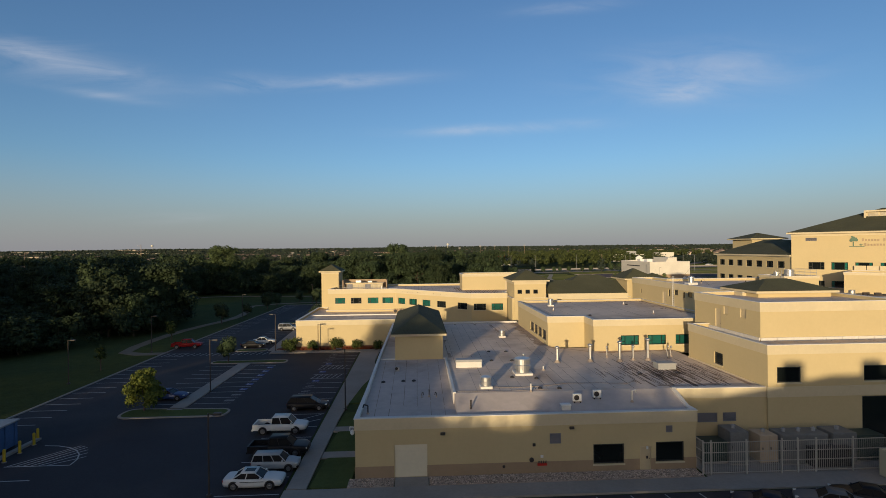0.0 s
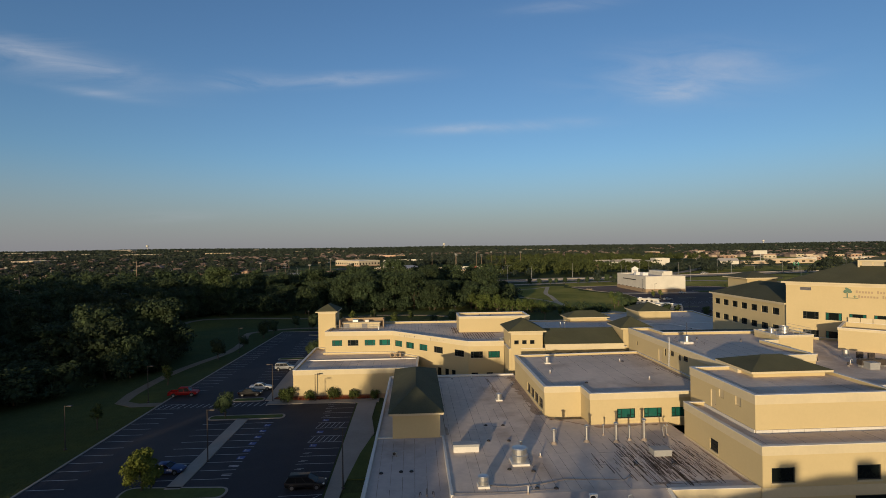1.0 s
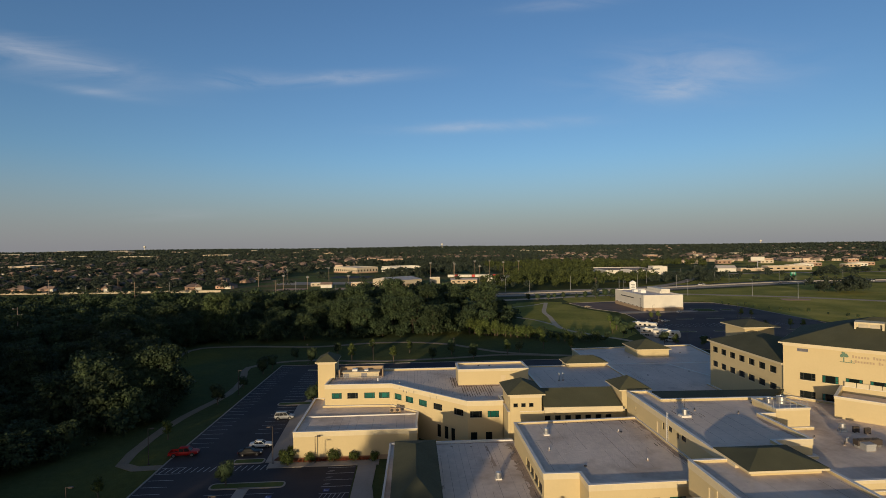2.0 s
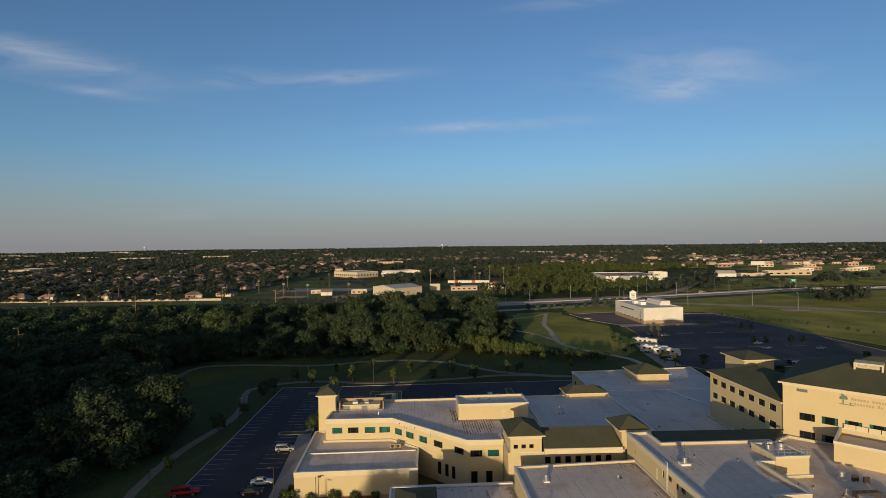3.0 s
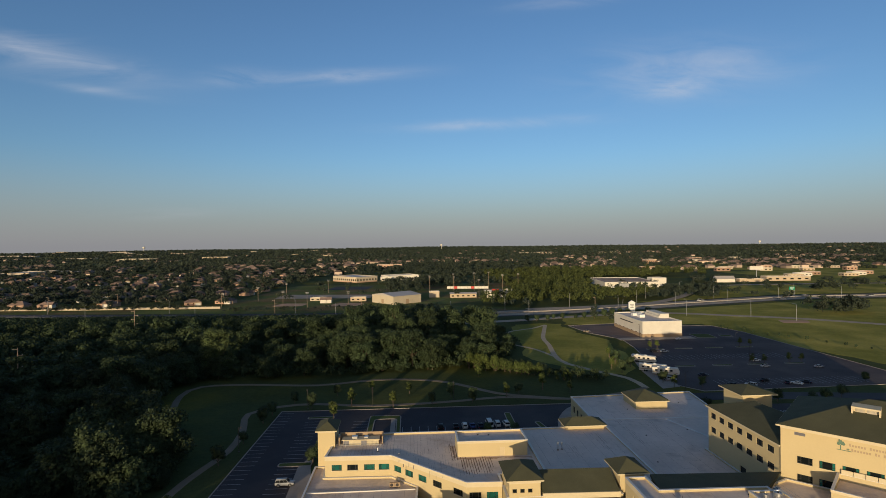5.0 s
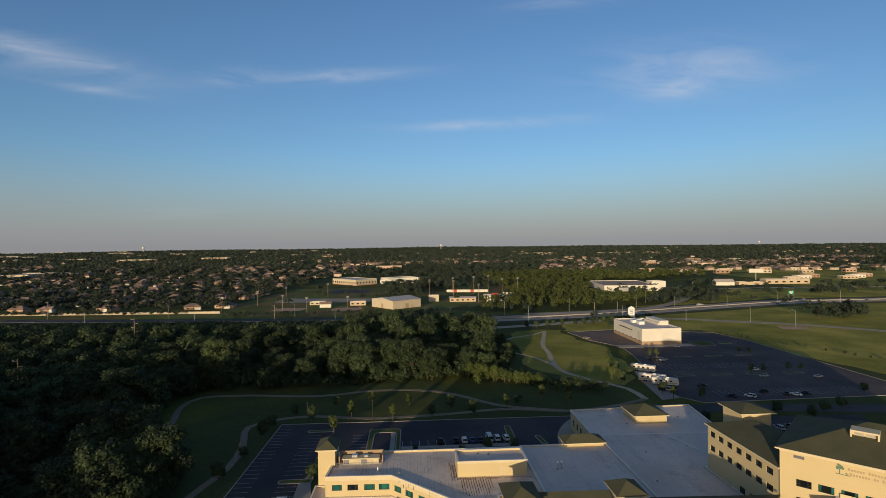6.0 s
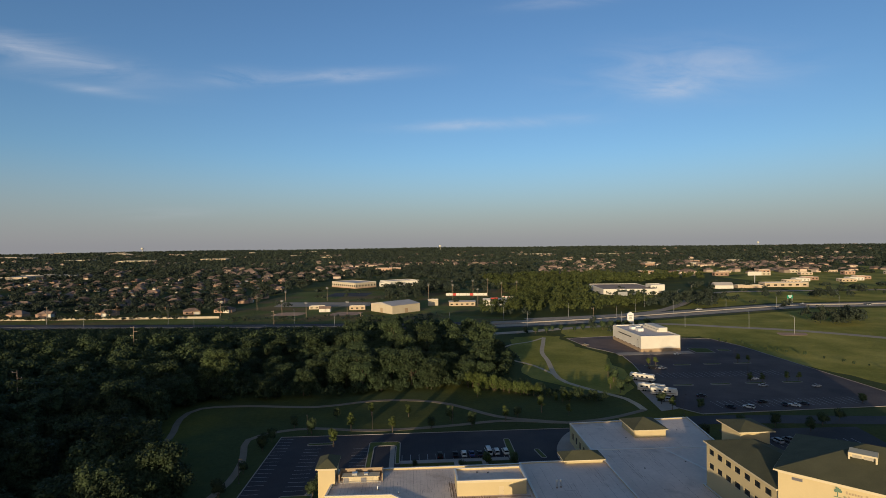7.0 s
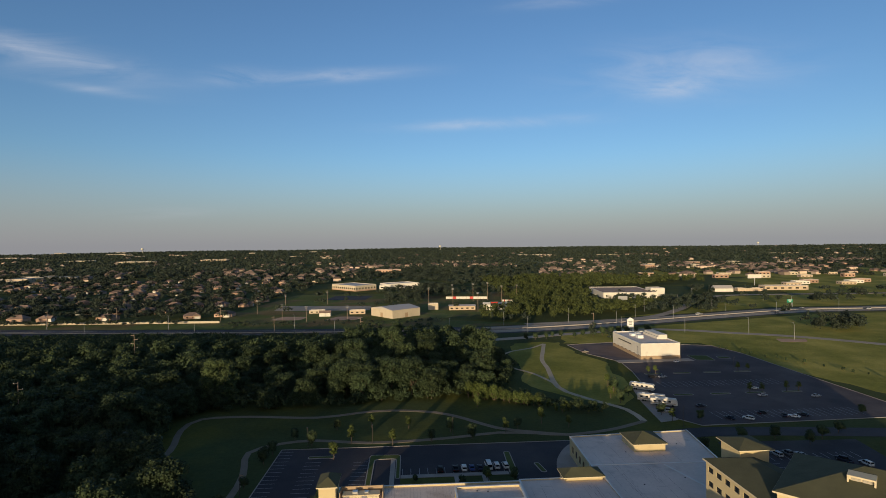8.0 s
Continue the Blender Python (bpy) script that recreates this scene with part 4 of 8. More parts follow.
tagged(part("worn_patch", bm, STAIN, service, "dark strips where the roofing is worn bare"), kind="stuff")

rng = random.Random(14)
bm = bmesh.new()
slope = lambda y: 4.82 + 1.16 * (y - 45.8) / 19.4
for k in range(6):
    x = -4.6 + k * 1.25
    y = 46.2
    while y < 64.5:
        e = min(64.8, y + rng.uniform(2, 6))
        if rng.random() < 0.75:
            prism(bm, [(x - 0.02, y), (x + 0.02, y), (x + 0.02, e), (x - 0.02, e)], [slope(y) - 0.02] * 2 + [slope(e) - 0.02] * 2, [slope(y) + 0.006] * 2 + [slope(e) + 0.006] * 2)
        y = e + rng.uniform(0.1, 1)
tagged(part("roof_seams", bm, SEAM, service, "dark lap seams on the sloping corner"), kind="stuff")

for k, (a_, b_, w_) in enumerate((((16.85, 72.2), (16.85, 93.5), 1.9), ((32.0, 67.3), (22.2, 67.3), 1.3), ((21.6, 67.6), (17.0, 71.2), 0.6), ((3.0, 65.6), (3.0, 78.0), -0.5), ((31.7, 50.2), (31.7, 62.0), 0.5), ((16.5, 94.3), (-4.5, 94.3), 0.7), ((28.6, 50.4), (22.4, 50.4), -0.8), ((12.4, 84.0), (12.0, 92.5), 0.5))):
    stain_band(service, "brown rusty stain along the roof edge", a_, b_, w_, 6.0, k + 1)

# recessed wall and two-storey block on the right
recess = thing("yard_wing", (0, 0, 0), "cream stucco wing behind the service yard", "building wing")
bm = bmesh.new()
vents = [(2.0, 3.9, 2.9, 3.8, "louvre"), (4.4, 5.7, 2.95, 3.8, "louvre")]
face_wall(bm, (23.4, 49.0), (32.0, 48.8), (23.4, 49.3), (32.0, 49.1), 0, 6.1, vents, 0.3)
part("wall", bm, STUCCO, recess)
for h in vents:
    louvre(recess, (23.4, 49.0), (32.0, 48.8), h)
part("cornice", prisms(([(23.4, 48.93), (31.9, 48.73), (31.9, 48.85), (23.4, 49.05)], 5.2, 6.1)), TRIM, recess, "pale stucco cornice band")
part("parapet_cap", prisms(([(23.4, 48.88), (31.9, 48.68), (31.9, 49.2), (23.4, 49.4)], 6.105, 6.17)), CAP, recess, "white metal parapet cap")
part("roof_edge", prisms(([(23.1, 46.2), (23.4, 46.2), (23.4, 49.3), (23.1, 49.3)], 4.9, [5.1, 5.1, 6.16, 6.16])), CAP, recess, "white metal edge of the sloping strip")
tower_block = block("plant_block", "two-storey cream stucco block with flat roof", [(32.0, 48.6), (78, 48.6), (78, 63.0), (32.0, 63.0)], 0, 10.05, 9.6,
                    {0: [(0.9, 3.2, 6.55, 8.0, "plain"), (9.4, 11.8, 6.55, 8.0, "plain"), (17.5, 19.9, 6.55, 8.0, "plain"), (9.2, 14.8, 0.1, 5.1, "plain")],
                     3: [(5.5, 7.1, 6.5, 7.8, "plain")]}, cornice=0.85)
bm = bmesh.new()
ring(bm, [(32.0, 48.6), (78, 48.6), (78, 63.0), (32.0, 63.0)], -0.02, 0.09, 5.2, 6.15)
part("string_course", bm, TRIM, tower_block, "pale stucco string course")
block("roof_storey", "cream stucco upper storey set back on the roof", [(34.4, 53.2), (50.0, 53.2), (50.0, 66), (34.4, 66)], 9.2, 13.55, 13.2,
      {3: [(4.6, 5.7, 9.4, 12.1, "door"), (6.3, 7.2, 11.6, 12.5, "door"), (9.4, 10.4, 11.6, 12.6, "door")]}, cornice=0.95)
ps = thing("wall_flashing", (0, 0, 9.6), "pale metal flashing panels round the upper storey", "flashing")
for k in range(9):
    part("panel", boxes((34.4 + k * 1.73, 34.4 + k * 1.73 + 1.7, 53.05, 53.17, -0.02, 0.36)), CAP, ps)
for k in range(7):
    part("panel", boxes((34.25, 34.37, 53.2 + k * 1.35, 53.2 + k * 1.35 + 1.32, -0.02, 0.36)), CAP, ps)
hip_roof("plant_roof", "low dark green shingle hip roof over the upper storey", 39.8, 48.8, 61.6, 68.0, 13.72, 1.25, over=0.6, walls=12.8)

# block with the teal windows
block("clinic_block", "cream stucco clinic block with teal ribbon windows", [(16.9, 71.6), (21.9, 71.5), (21.9, 67.7), (39.4, 67.9), (39.4, 93.5), (16.9, 92.5)], 5.5, 10.0, 9.72,
      {2: [(3.6, 6.0, 6.7, 7.95, "teal"), (7.2, 9.6, 6.7, 7.95, "teal"), (10.9, 13.2, 6.7, 7.95, "teal")],
       5: [(9.9 + k * 2.55, 12.2 + k * 2.55, 6.6, 7.95, "plain") for k in range(4)]}, cornice=0.8)

# long block with the ladder, and the raised roofs behind it
long_block = block("long_block", "tall cream stucco block with a pale stained roof", [(39.4, 64), (49.6, 64), (49.6, 71.3), (55.3, 71.3), (55.2, 82.5), (63.4, 82.5), (63.2, 91.4), (43.4, 91.9), (43.3, 97.3), (39.4, 97.3)], 6, 13.6, 13.2,
                   {9: [(12.0, 13.2, 9.6, 12.0, "door"), (14.0, 14.6, 11.4, 12.5, "small"), (15.9, 17.1, 11.8, 12.6, "small"), (18.6, 19.2, 11.6, 12.5, "small"), (20.0, 21.3, 11.8, 12.6, "small"), (3.5, 3.9, 11.1, 11.8, "small")]},
                   cornice=0.9, deck_mat=DECK)
bm = tubes(((39.15, 81.0, 9.5), (39.15, 81.0, 14.7), 0.03), ((39.15, 81.5, 9.5), (39.15, 81.5, 14.7), 0.03), *[((39.15, 81.0, 9.6 + k * 0.3), (39.15, 81.5, 9.6 + k * 0.3), 0.02) for k in range(17)], n=6)
tagged(part("wall_ladder", bm, WHITE_METAL), "pale steel ladder fixed to the wall", "ladder")
hip_roof("corner_turret", "square stucco turret with a green pyramid roof", 39.5, 44.4, 100.2, 106.0, 13.0, 1.8, over=0.75, walls=5)
# green lean-to roof behind the long block
deck_ob = thing("lean_to_roof", (0, 0, 0), "dark green shingle roof behind the long block", "roof")
part("roof", prisms(([(43.6, 92.0), (63.4, 91.6), (71.6, 99.2), (45.6, 100.4)], 12.2, [13.3, 13.3, 12.6, 12.6])), SHINGLE, deck_ob)
part("wall", prisms(([(45.6, 93), (62.8, 92.6), (70.6, 99.6), (45.7, 100.0)], 4.5, 12.19)), STUCCO, deck_ob)
deck_ob = thing("link_roof", (0, 0, 0), "dark green shingle roof over the entrance link", "roof")
part("roof", prisms(([(23.9, 98.4), (38.6, 97.9), (38.6, 103.5), (23.9, 103.8)], 10.4, [10.75, 10.75, 12.9, 12.9])), SHINGLE, deck_ob)
part("fascia", prisms(([(23.8, 98.2), (38.7, 97.7), (38.7, 98.3), (23.8, 98.8)], 9.7, 10.72)), TRIM, deck_ob, "white fascia board")
block("link_wing", "cream stucco link wing with a row of dark windows", [(17.0, 98.9), (39.4, 98.5), (39.4, 104), (17.0, 104)], 0, 9.9, 9.6,
      {0: [(7.0 + k * 1.95, 8.1 + k * 1.95, 7.7, 9.0, "plain") for k in range(7)] + [(1.5 + k * 2.15, 2.5 + k * 2.15, 1.6, 3.2, "plain") for k in range(8)]}, cornice=0)
sq = block("stair_turret", "square cream stucco turret with three small windows", [(17.4, 99.0 - 0.25), (23.4, 98.75), (23.4, 107.0), (17.4, 107.0)], 0, 13.0, None,
           {0: [(0.6, 1.45, 10.75, 11.5, "small"), (2.1, 2.95, 10.75, 11.5, "small"), (3.6, 4.45, 10.75, 11.5, "small")], 3: [(6.6, 7.2, 6.4, 8.6, "plain"), (6.4, 6.9, 10.7, 11.4, "small")]}, cornice=0.5, cap=False)
hip_roof("turret_roof", "green shingle pyramid roof on the stair turret", 17.4, 23.4, 98.75, 107.0, 13.02, 1.8, over=0.6)

# west clinic: curved two-storey front with tall turret
A = [(-20.7, 120.3), (-5.7, 119.8), (9.9, 104.7), (17.0, 104.5), (17.0, 108.0), (27.0, 108.0), (27.0, 133.8), (-19.4, 134.2)]
diag = math.hypot(15.6, 15.1)
block("west_clinic", "two-storey cream stucco clinic with an angled front", A, 0, 10.4, 10.0,
      {0: [(1.5, 3.75, 7.2, 8.5, "teal"), (5.0, 7.4, 7.2, 8.5, "dark"), (8.8, 11.2, 7.2, 8.5, "teal"), (12.1, 14.5, 7.2, 8.5, "teal")],
       1: [(0.9, 3.1, 7.15, 8.45, "teal"), (4.4, 6.7, 7.15, 8.45, "teal"), (8.4, 10.7, 7.15, 8.45, "teal"), (12.6, 15.0, 7.15, 8.45, "dark"), (13.6, 14.6, 1.6, 4.2, "plain"), (15.6, 16.6, 1.6, 4.2, "plain"), (17.4, 18.4, 1.6, 4.2, "plain"), (18.2, 20.6, 7.15, 8.45, "dark")],
       2: [(0.5, 2.9, 7.1, 8.4, "dark"), (4.0, 6.3, 7.1, 8.4, "teal"), (0.6, 1.9, 1.5, 4.2, "plain"), (3.6, 4.9, 1.5, 4.2, "plain")]}, cornice=0.95)
west_turret = block("west_turret", "tall slim cream stucco turret", [(-23.3, 126.4), (-19.3, 126.4), (-19.3, 133.0), (-23.3, 133.0)], 0, 14.0, None, {1: [(2.0, 2.7, 10.8, 11.8, "small")]}, cornice=0.35, cap=False)
hip_roof("west_turret_roof", "green shingle hip roof on the slim turret", -23.3, -19.3, 126.4, 133.0, 14.02, 1.5, over=0.55)
block("penthouse", "cream stucco plant penthouse on the clinic roof", [(9.3, 118.4), (25.2, 118.2), (25.2, 125.2), (9.3, 125.2)], 9.7, 13.5, 13.1, {0: [(9.6, 10.7, 9.9, 12.0, "door")]}, cornice=0.5)
screen = thing("plant_screen", (0, 0, 0), "low tan plant enclosure on the clinic roof", "roof plant")
part("screen_wall", boxes((-18.6, -8.0, 131.0, 131.25, 9.7, 12.0), (-18.6, -18.35, 127.6, 131.0, 9.7, 12.0), (-8.25, -8.0, 127.6, 131.0, 9.7, 12.0)), STUCCO_BASE, screen, "tan screen wall")
part("unit_casing", boxes((-17.6, -9.0, 127.8, 129.8, 9.75, 11.2), bevel=0.04), DOOR_CREAM, screen, "cream air handling unit")
for k in range(6):
    part("unit_panel", boxes((-17.5 + k * 1.42, -16.2 + k * 1.42, 127.74, 127.796, 9.95, 11.05)), TRIM if k % 3 else LOUVRE, screen)
# dark box standing in for the shaded slot under the unit
part("unit_base", boxes((-17.7, -8.9, 127.7, 129.9, 9.98 - 0.28, 9.749)), DARK_METAL, screen, "dark slot under the unit")
part("duct", boxes((-15.5, -14.2, 128.3, 129.4, 11.36, 11.9), (-12.6, -11.6, 128.4, 129.3, 11.36, 11.75), bevel=0.04), STEEL, screen, "short steel duct")
part("pipe", tubes(((-18.2, 126.9, 10.3), (-8.4, 126.9, 10.3), 0.06), ((-8.4, 126.9, 10.3), (-8.4, 126.9, 9.9), 0.06), ((-13, 126.9, 10.3), (-13, 127.8, 10.3), 0.05), n=6), GREY_METAL, screen, "grey pipe run")
part("rail", tubes(*[((-19.0 + k * 1.1, 126.2, 9.95), (-19.0 + k * 1.1, 126.2, 10.95), 0.025) for k in range(10)], ((-19.0, 126.2, 10.95), (-9.1, 126.2, 10.95), 0.025), ((-19.0, 126.2, 10.5), (-9.1, 126.2, 10.5), 0.02), n=6), GREY_METAL, screen, "thin guard rail")
part("unit_roof", boxes((-17.9, -8.8, 127.6, 130.0, 11.2, 11.36)), DOOR_CREAM, screen)
wing_out = [(-24.1, 103.5), (-0.2, 103.5), (-0.2, 107.0), (0.2, 114.0), (-5.6, 119.5), (-20.9, 120.1), (-21.4, 126.2), (-24.0, 126.2)]
block("west_wing", "single-storey cream stucco wing with flat roof", wing_out, 0, 5.75, 5.4, cornice=0.95, base=0.9, deck_mat=DECK)
part("roof_ridge", prisms(([(-23.6, 113.2), (-0.4, 113.2), (-0.4, 113.5), (-23.6, 113.5)], 5.2, 5.62)), CAP, bpy.data.objects["west_wing"], "white metal roof divider")

# broad low roofs to the back
block("middle_wing", "broad cream stucco wing with pale flat roof", [(27.2, 104.2), (50.0, 104.2), (50.0, 136.0), (27.2, 136.0)], 0, 9.75, 9.5, cornice=0.6, deck_mat=DECK_PALE)
hip_roof("skylight_roof", "low green hip roof over a lantern", 39.0, 49.0, 134.3, 139.2, 10.4, 1.4, over=0.6, walls=6)
block("north_hall", "large low hall with white membrane roof", [(50.2, 104.4), (72.4, 104.4), (72.4, 127), (88.0, 127), (94.4, 176.0), (52.4, 174.0)], 0, 6.3, 6.0,
      {5: [(3 + k * 4.0, 4.6 + k * 4.0, 2.0, 4.2, "plain") for k in range(8)]}, cornice=0.6, deck_mat=DECK_PALE)
part("roof_ridge", prisms(([(51.5, 151.5), (89.6, 150.3), (89.6, 150.7), (51.5, 151.9)], 5.7, 6.12), ([(73.2, 150), (73.8, 150), (80.5, 128), (79.9, 128)], 5.7, 6.12)), CAP, bpy.data.objects["north_hall"], "pale metal expansion joint")
hip_roof("hall_turret", "square stucco lantern with green hip roof on the hall", 68.6, 78.6, 159.6, 169.4, 8.3, 2.3, over=0.6, walls=5.6)

# hospital tower: side wing, angled main front, roofs
side = block("hospital_side_wing", "three-storey cream stucco hospital wing", [(72.5, 100.3), (86, 88.5), (90, 96), (85.5, 126.2), (72.5, 126.2)], 0, 17.3, None,
             {4: [(1.1 + k * 3.42, 3.1 + k * 3.42, z, z + 1.35, "dark") for k in range(7) for z in (14.75, 11.3)] + [(12.6 + k * 3.6, 14.6 + k * 3.6, 6.0, 7.8, "plain") for k in range(3)]}, cornice=0.45, cap=False)
bm = bmesh.new()
v = [bm.verts.new(p) for p in ((72.0, 100.4, 17.4), (72.0, 126.8, 17.4), (86.0, 126.8, 17.4), (91, 96, 17.4), (79.2, 118.5, 20.6), (81.0, 103.5, 20.3))]
for f in ((v[0], v[5], v[4], v[1]), (v[1], v[4], v[2]), (v[2], v[4], v[5], v[3]), (v[3], v[5], v[0])):
    bm.faces.new(f)
part("roof", bm, SHINGLE, side, "dark green shingle hip roof")
part("eave_board", prisms(([(71.95, 100.4), (72.3, 100.4), (72.3, 126.85), (71.95, 126.85)], 17.1, 17.42)), TRIM, side)
hip_roof("hospital_lantern", "cream stucco roof lantern with green hip roof", 79.0, 86.4, 122.6, 130.4, 20.7, 1.4, over=0.9, walls=16)
M0, M1 = (72.2, 100.2), (72.2 + 44, 100.2 - 45.5)
d_main = Vector((M1[0] - M0[0], M1[1] - M0[1])).normalized()
rear = Vector((-d_main.y, d_main.x)) * 24
main_poly = [M0, M1, (M1[0] + rear.x, M1[1] + rear.y), (M0[0] + rear.x, M0[1] + rear.y)]
hospital = block("hospital", "four-storey cream stucco hospital with angled front", main_poly, 0, 21.6, None,
                 {0: [(2.75 + k * 3.55, 5.25 + k * 3.55, z, z + 1.4, "teal_side" if k else "dark") for k in range(12) for z in (14.67, 11.18)] + [(2.3, 4.1, 20.1, 20.7, "louvre")]}, cornice=0.6, cap=False)
bm = bmesh.new()
e = offset(main_poly, 0.7)
c = [bm.verts.new((*p, 21.75)) for p in e]
ra, rb = Vector(main_poly[0]) + d_main * 13 + rear * 0.5, Vector(main_poly[1]) - d_main * 13 + rear * 0.5
a, b = bm.verts.new((*ra, 26.4)), bm.verts.new((*rb, 26.4))
for f in ((c[0], c[1], b, a), (c[1], c[2], b), (c[2], c[3], a, b), (c[3], c[0], a)):
    bm.faces.new(f)
bm.faces.new(c[::-1])
part("roof", bm, SHINGLE, hospital, "dark green shingle hip roof")
bm = bmesh.new()
ring(bm, main_poly, 0.02, 0.72, 21.45, 21.745)
part("eave_board", bm, TRIM, hospital, "white eave board")

# seams and wear on the other roofs
D = bpy.data.objects
for k, (name_, a_, b_, w_, z_) in enumerate((("clinic_block", (39.0, 69.0), (39.0, 92.6), 1.0, 9.72), ("clinic_block", (38.6, 92.9), (24.0, 92.3), 0.5, 9.72), ("west_clinic", (9.2, 117.9), (26.0, 117.7), -1.3, 10.0), ("west_clinic", (8.9, 125.0), (8.9, 117.8), -0.9, 10.0), ("west_clinic", (-18.4, 121.0), (-6.2, 120.6), 0.6, 10.0),
                                             ("long_block", (54.6, 72.2), (54.6, 82.0), 0.8, 13.2), ("north_hall", (74, 124.5), (86, 128.5), 0.6, 6.0), ("west_wing", (-22.5, 103.9), (-1, 103.9), 0.6, 5.4))):
    stain_band(D[name_], "brown rusty stain on the roof", a_, b_, w_, z_, 20 + k)
roof_seams(D["west_clinic"], -18, 9, 121, 133, 10.0, 0.8, seed=11)
streaks(D["west_clinic"], "thin brown streaks along the clinic roof", [(-17, 9, 121, 131), (-4, 9, 112, 121)], 10.0, 25, 60, SCUFF)
roof_seams(D["west_clinic"], 2, 16, 108, 120, 10.0, 1.3, seed=12)
streaks(D["west_clinic"], "dark worn strips beside the penthouse", [(9.9, 16.6, 109, 116.5), (9.9, 16.6, 112, 116.5), (8, 9.2, 116, 125)], 10.0, 5, 110)
roof_seams(D["west_wing"], -23, -1, 104.2, 113, 5.4, 1.6, seed=13)
roof_seams(D["clinic_block"], 17.6, 38.8, 73, 92, 9.72, 2.4, seed=15)
streaks(D["clinic_block"], "brown stains along the roof edge", [(37.2, 38.9, 72, 92), (25, 37, 91, 92.6)], 9.72, 6, 18)
roof_seams(D["long_block"], 40, 54, 72.5, 91, 13.2, 2.2, seed=16)
streaks(D["long_block"], "dark scuffs on the long roof", [(42, 47, 80, 90)], 13.2, 7, 14)
roof_seams(D["middle_wing"], 28, 49.4, 105, 133, 9.5, 2.6, seed=17)
streaks(D["middle_wing"], "dark scuffs on the pale roof", [(36, 38, 117, 124), (44, 46.5, 120, 130)], 9.5, 8, 40, SCUFF)
roof_seams(D["north_hall"], 54, 72, 106, 150, 6.0, 3.0, seed=18)
roof_seams(D["north_hall"], 54, 88, 152, 172, 6.0, 3.4, seed=19)
streaks(D["north_hall"], "dark scuffs on the white hall roof", [(58, 60, 130, 150), (66, 68.5, 138, 150)], 6.0, 9, 60, SCUFF)
roof_seams(D["plant_block"], 32.6, 77, 49.2, 53, 9.6, 2.0, seed=20)
roof_seams(D["roof_storey"], 35, 49.4, 54, 60, 13.2, 2.2, seed=22)
# ------------------------------------------------------------------ trees


def cube_ball(n):
    """A unit ball of n x n quads on each of its six sides."""
    index, verts, faces = {}, [], []
    for axis in range(3):
        for sign in (-1, 1):
            grid = []
            for i in range(n + 1):
                for j in range(n + 1):
                    q = [0, 0, 0]
                    q[axis], q[(axis + 1) % 3], q[(axis + 2) % 3] = sign * n, 2 * i - n, (2 * j - n) * sign
                    if tuple(q) not in index:
                        index[tuple(q)] = len(verts)
                        verts.append(Vector(q).normalized())
                    grid.append(index[tuple(q)])
            for i in range(n):
                for j in range(n):
                    k = i * (n + 1) + j
                    faces.append((grid[k], grid[k + n + 1], grid[k + n + 2], grid[k + 1]))
    return np.array(verts), np.array(faces)


BALLS = {n: cube_ball(n) for n in (1, 2)}


def leaf_cloud(rs, lobes, count, size, lift=0.35, core=1, ragged=0.5, fill=0.66):
    """A crown: leaf sprays as small bent triangles round several lobes (centre, radius), over a smaller dense heart in each; returns vertices and faces."""
    centre, radius = np.array([l[0] for l in lobes], dtype=float), np.array([l[1] for l in lobes], dtype=float)
    ball, quads = BALLS[core]
    m, k = len(ball), len(lobes)
    body = centre[:, None] + ball[None] * radius[:, None] * rs.uniform(fill * 0.66, fill, (k, m, 1))
    body_faces = (np.concatenate([quads[:, [0, 1, 2]], quads[:, [0, 2, 3]]])[None] + (np.arange(k) * m)[:, None, None]).reshape(-1, 3)
    body = body.reshape(-1, 3)
    vol = radius[:, 0] * radius[:, 1]
    pick = rs.choice(k, count, p=vol / vol.sum())
    c, r = centre[pick], radius[pick]
    d = rs.normal(size=(count, 3))
    d[:, 2] = d[:, 2] * 0.8 + lift
    d /= np.linalg.norm(d, axis=1, keepdims=True)
    p = c + d * r * (1.1 - 0.42 * rs.uniform(0, 1, (count, 1)) ** 1.6)
    nrm = d + rs.normal(scale=ragged, size=(count, 3))
    nrm /= np.linalg.norm(nrm, axis=1, keepdims=True)
    u = np.cross(nrm, rs.normal(size=(count, 3)))
    u /= np.linalg.norm(u, axis=1, keepdims=True)
    v = np.cross(nrm, u)
    s = size * rs.uniform(0.5, 1.4, (count, 1))
    leaf = np.stack([p - u * s, p + u * s * 0.8 + v * s * 0.3, p + v * s * 1.3 - nrm * s * 0.5], 1).reshape(-1, 3)
    return np.concatenate([body, leaf]), np.concatenate([body_faces, np.arange(count * 3).reshape(-1, 3) + len(body)])


def raw_mesh(name, verts, faces):
    me = bpy.data.meshes.new(name)
    n, m = len(verts), len(faces)
    k = faces.shape[1]
    me.vertices.add(n)
    me.vertices.foreach_set("co", np.asarray(verts, dtype=np.float32).ravel())
    me.loops.add(m * k)
    me.loops.foreach_set("vertex_index", faces.astype(np.int32).ravel())
    me.polygons.add(m)
    me.polygons.foreach_set("loop_start", np.arange(0, m * k, k, dtype=np.int32))
    me.update(calc_edges=True)
    me.validate()
    return me


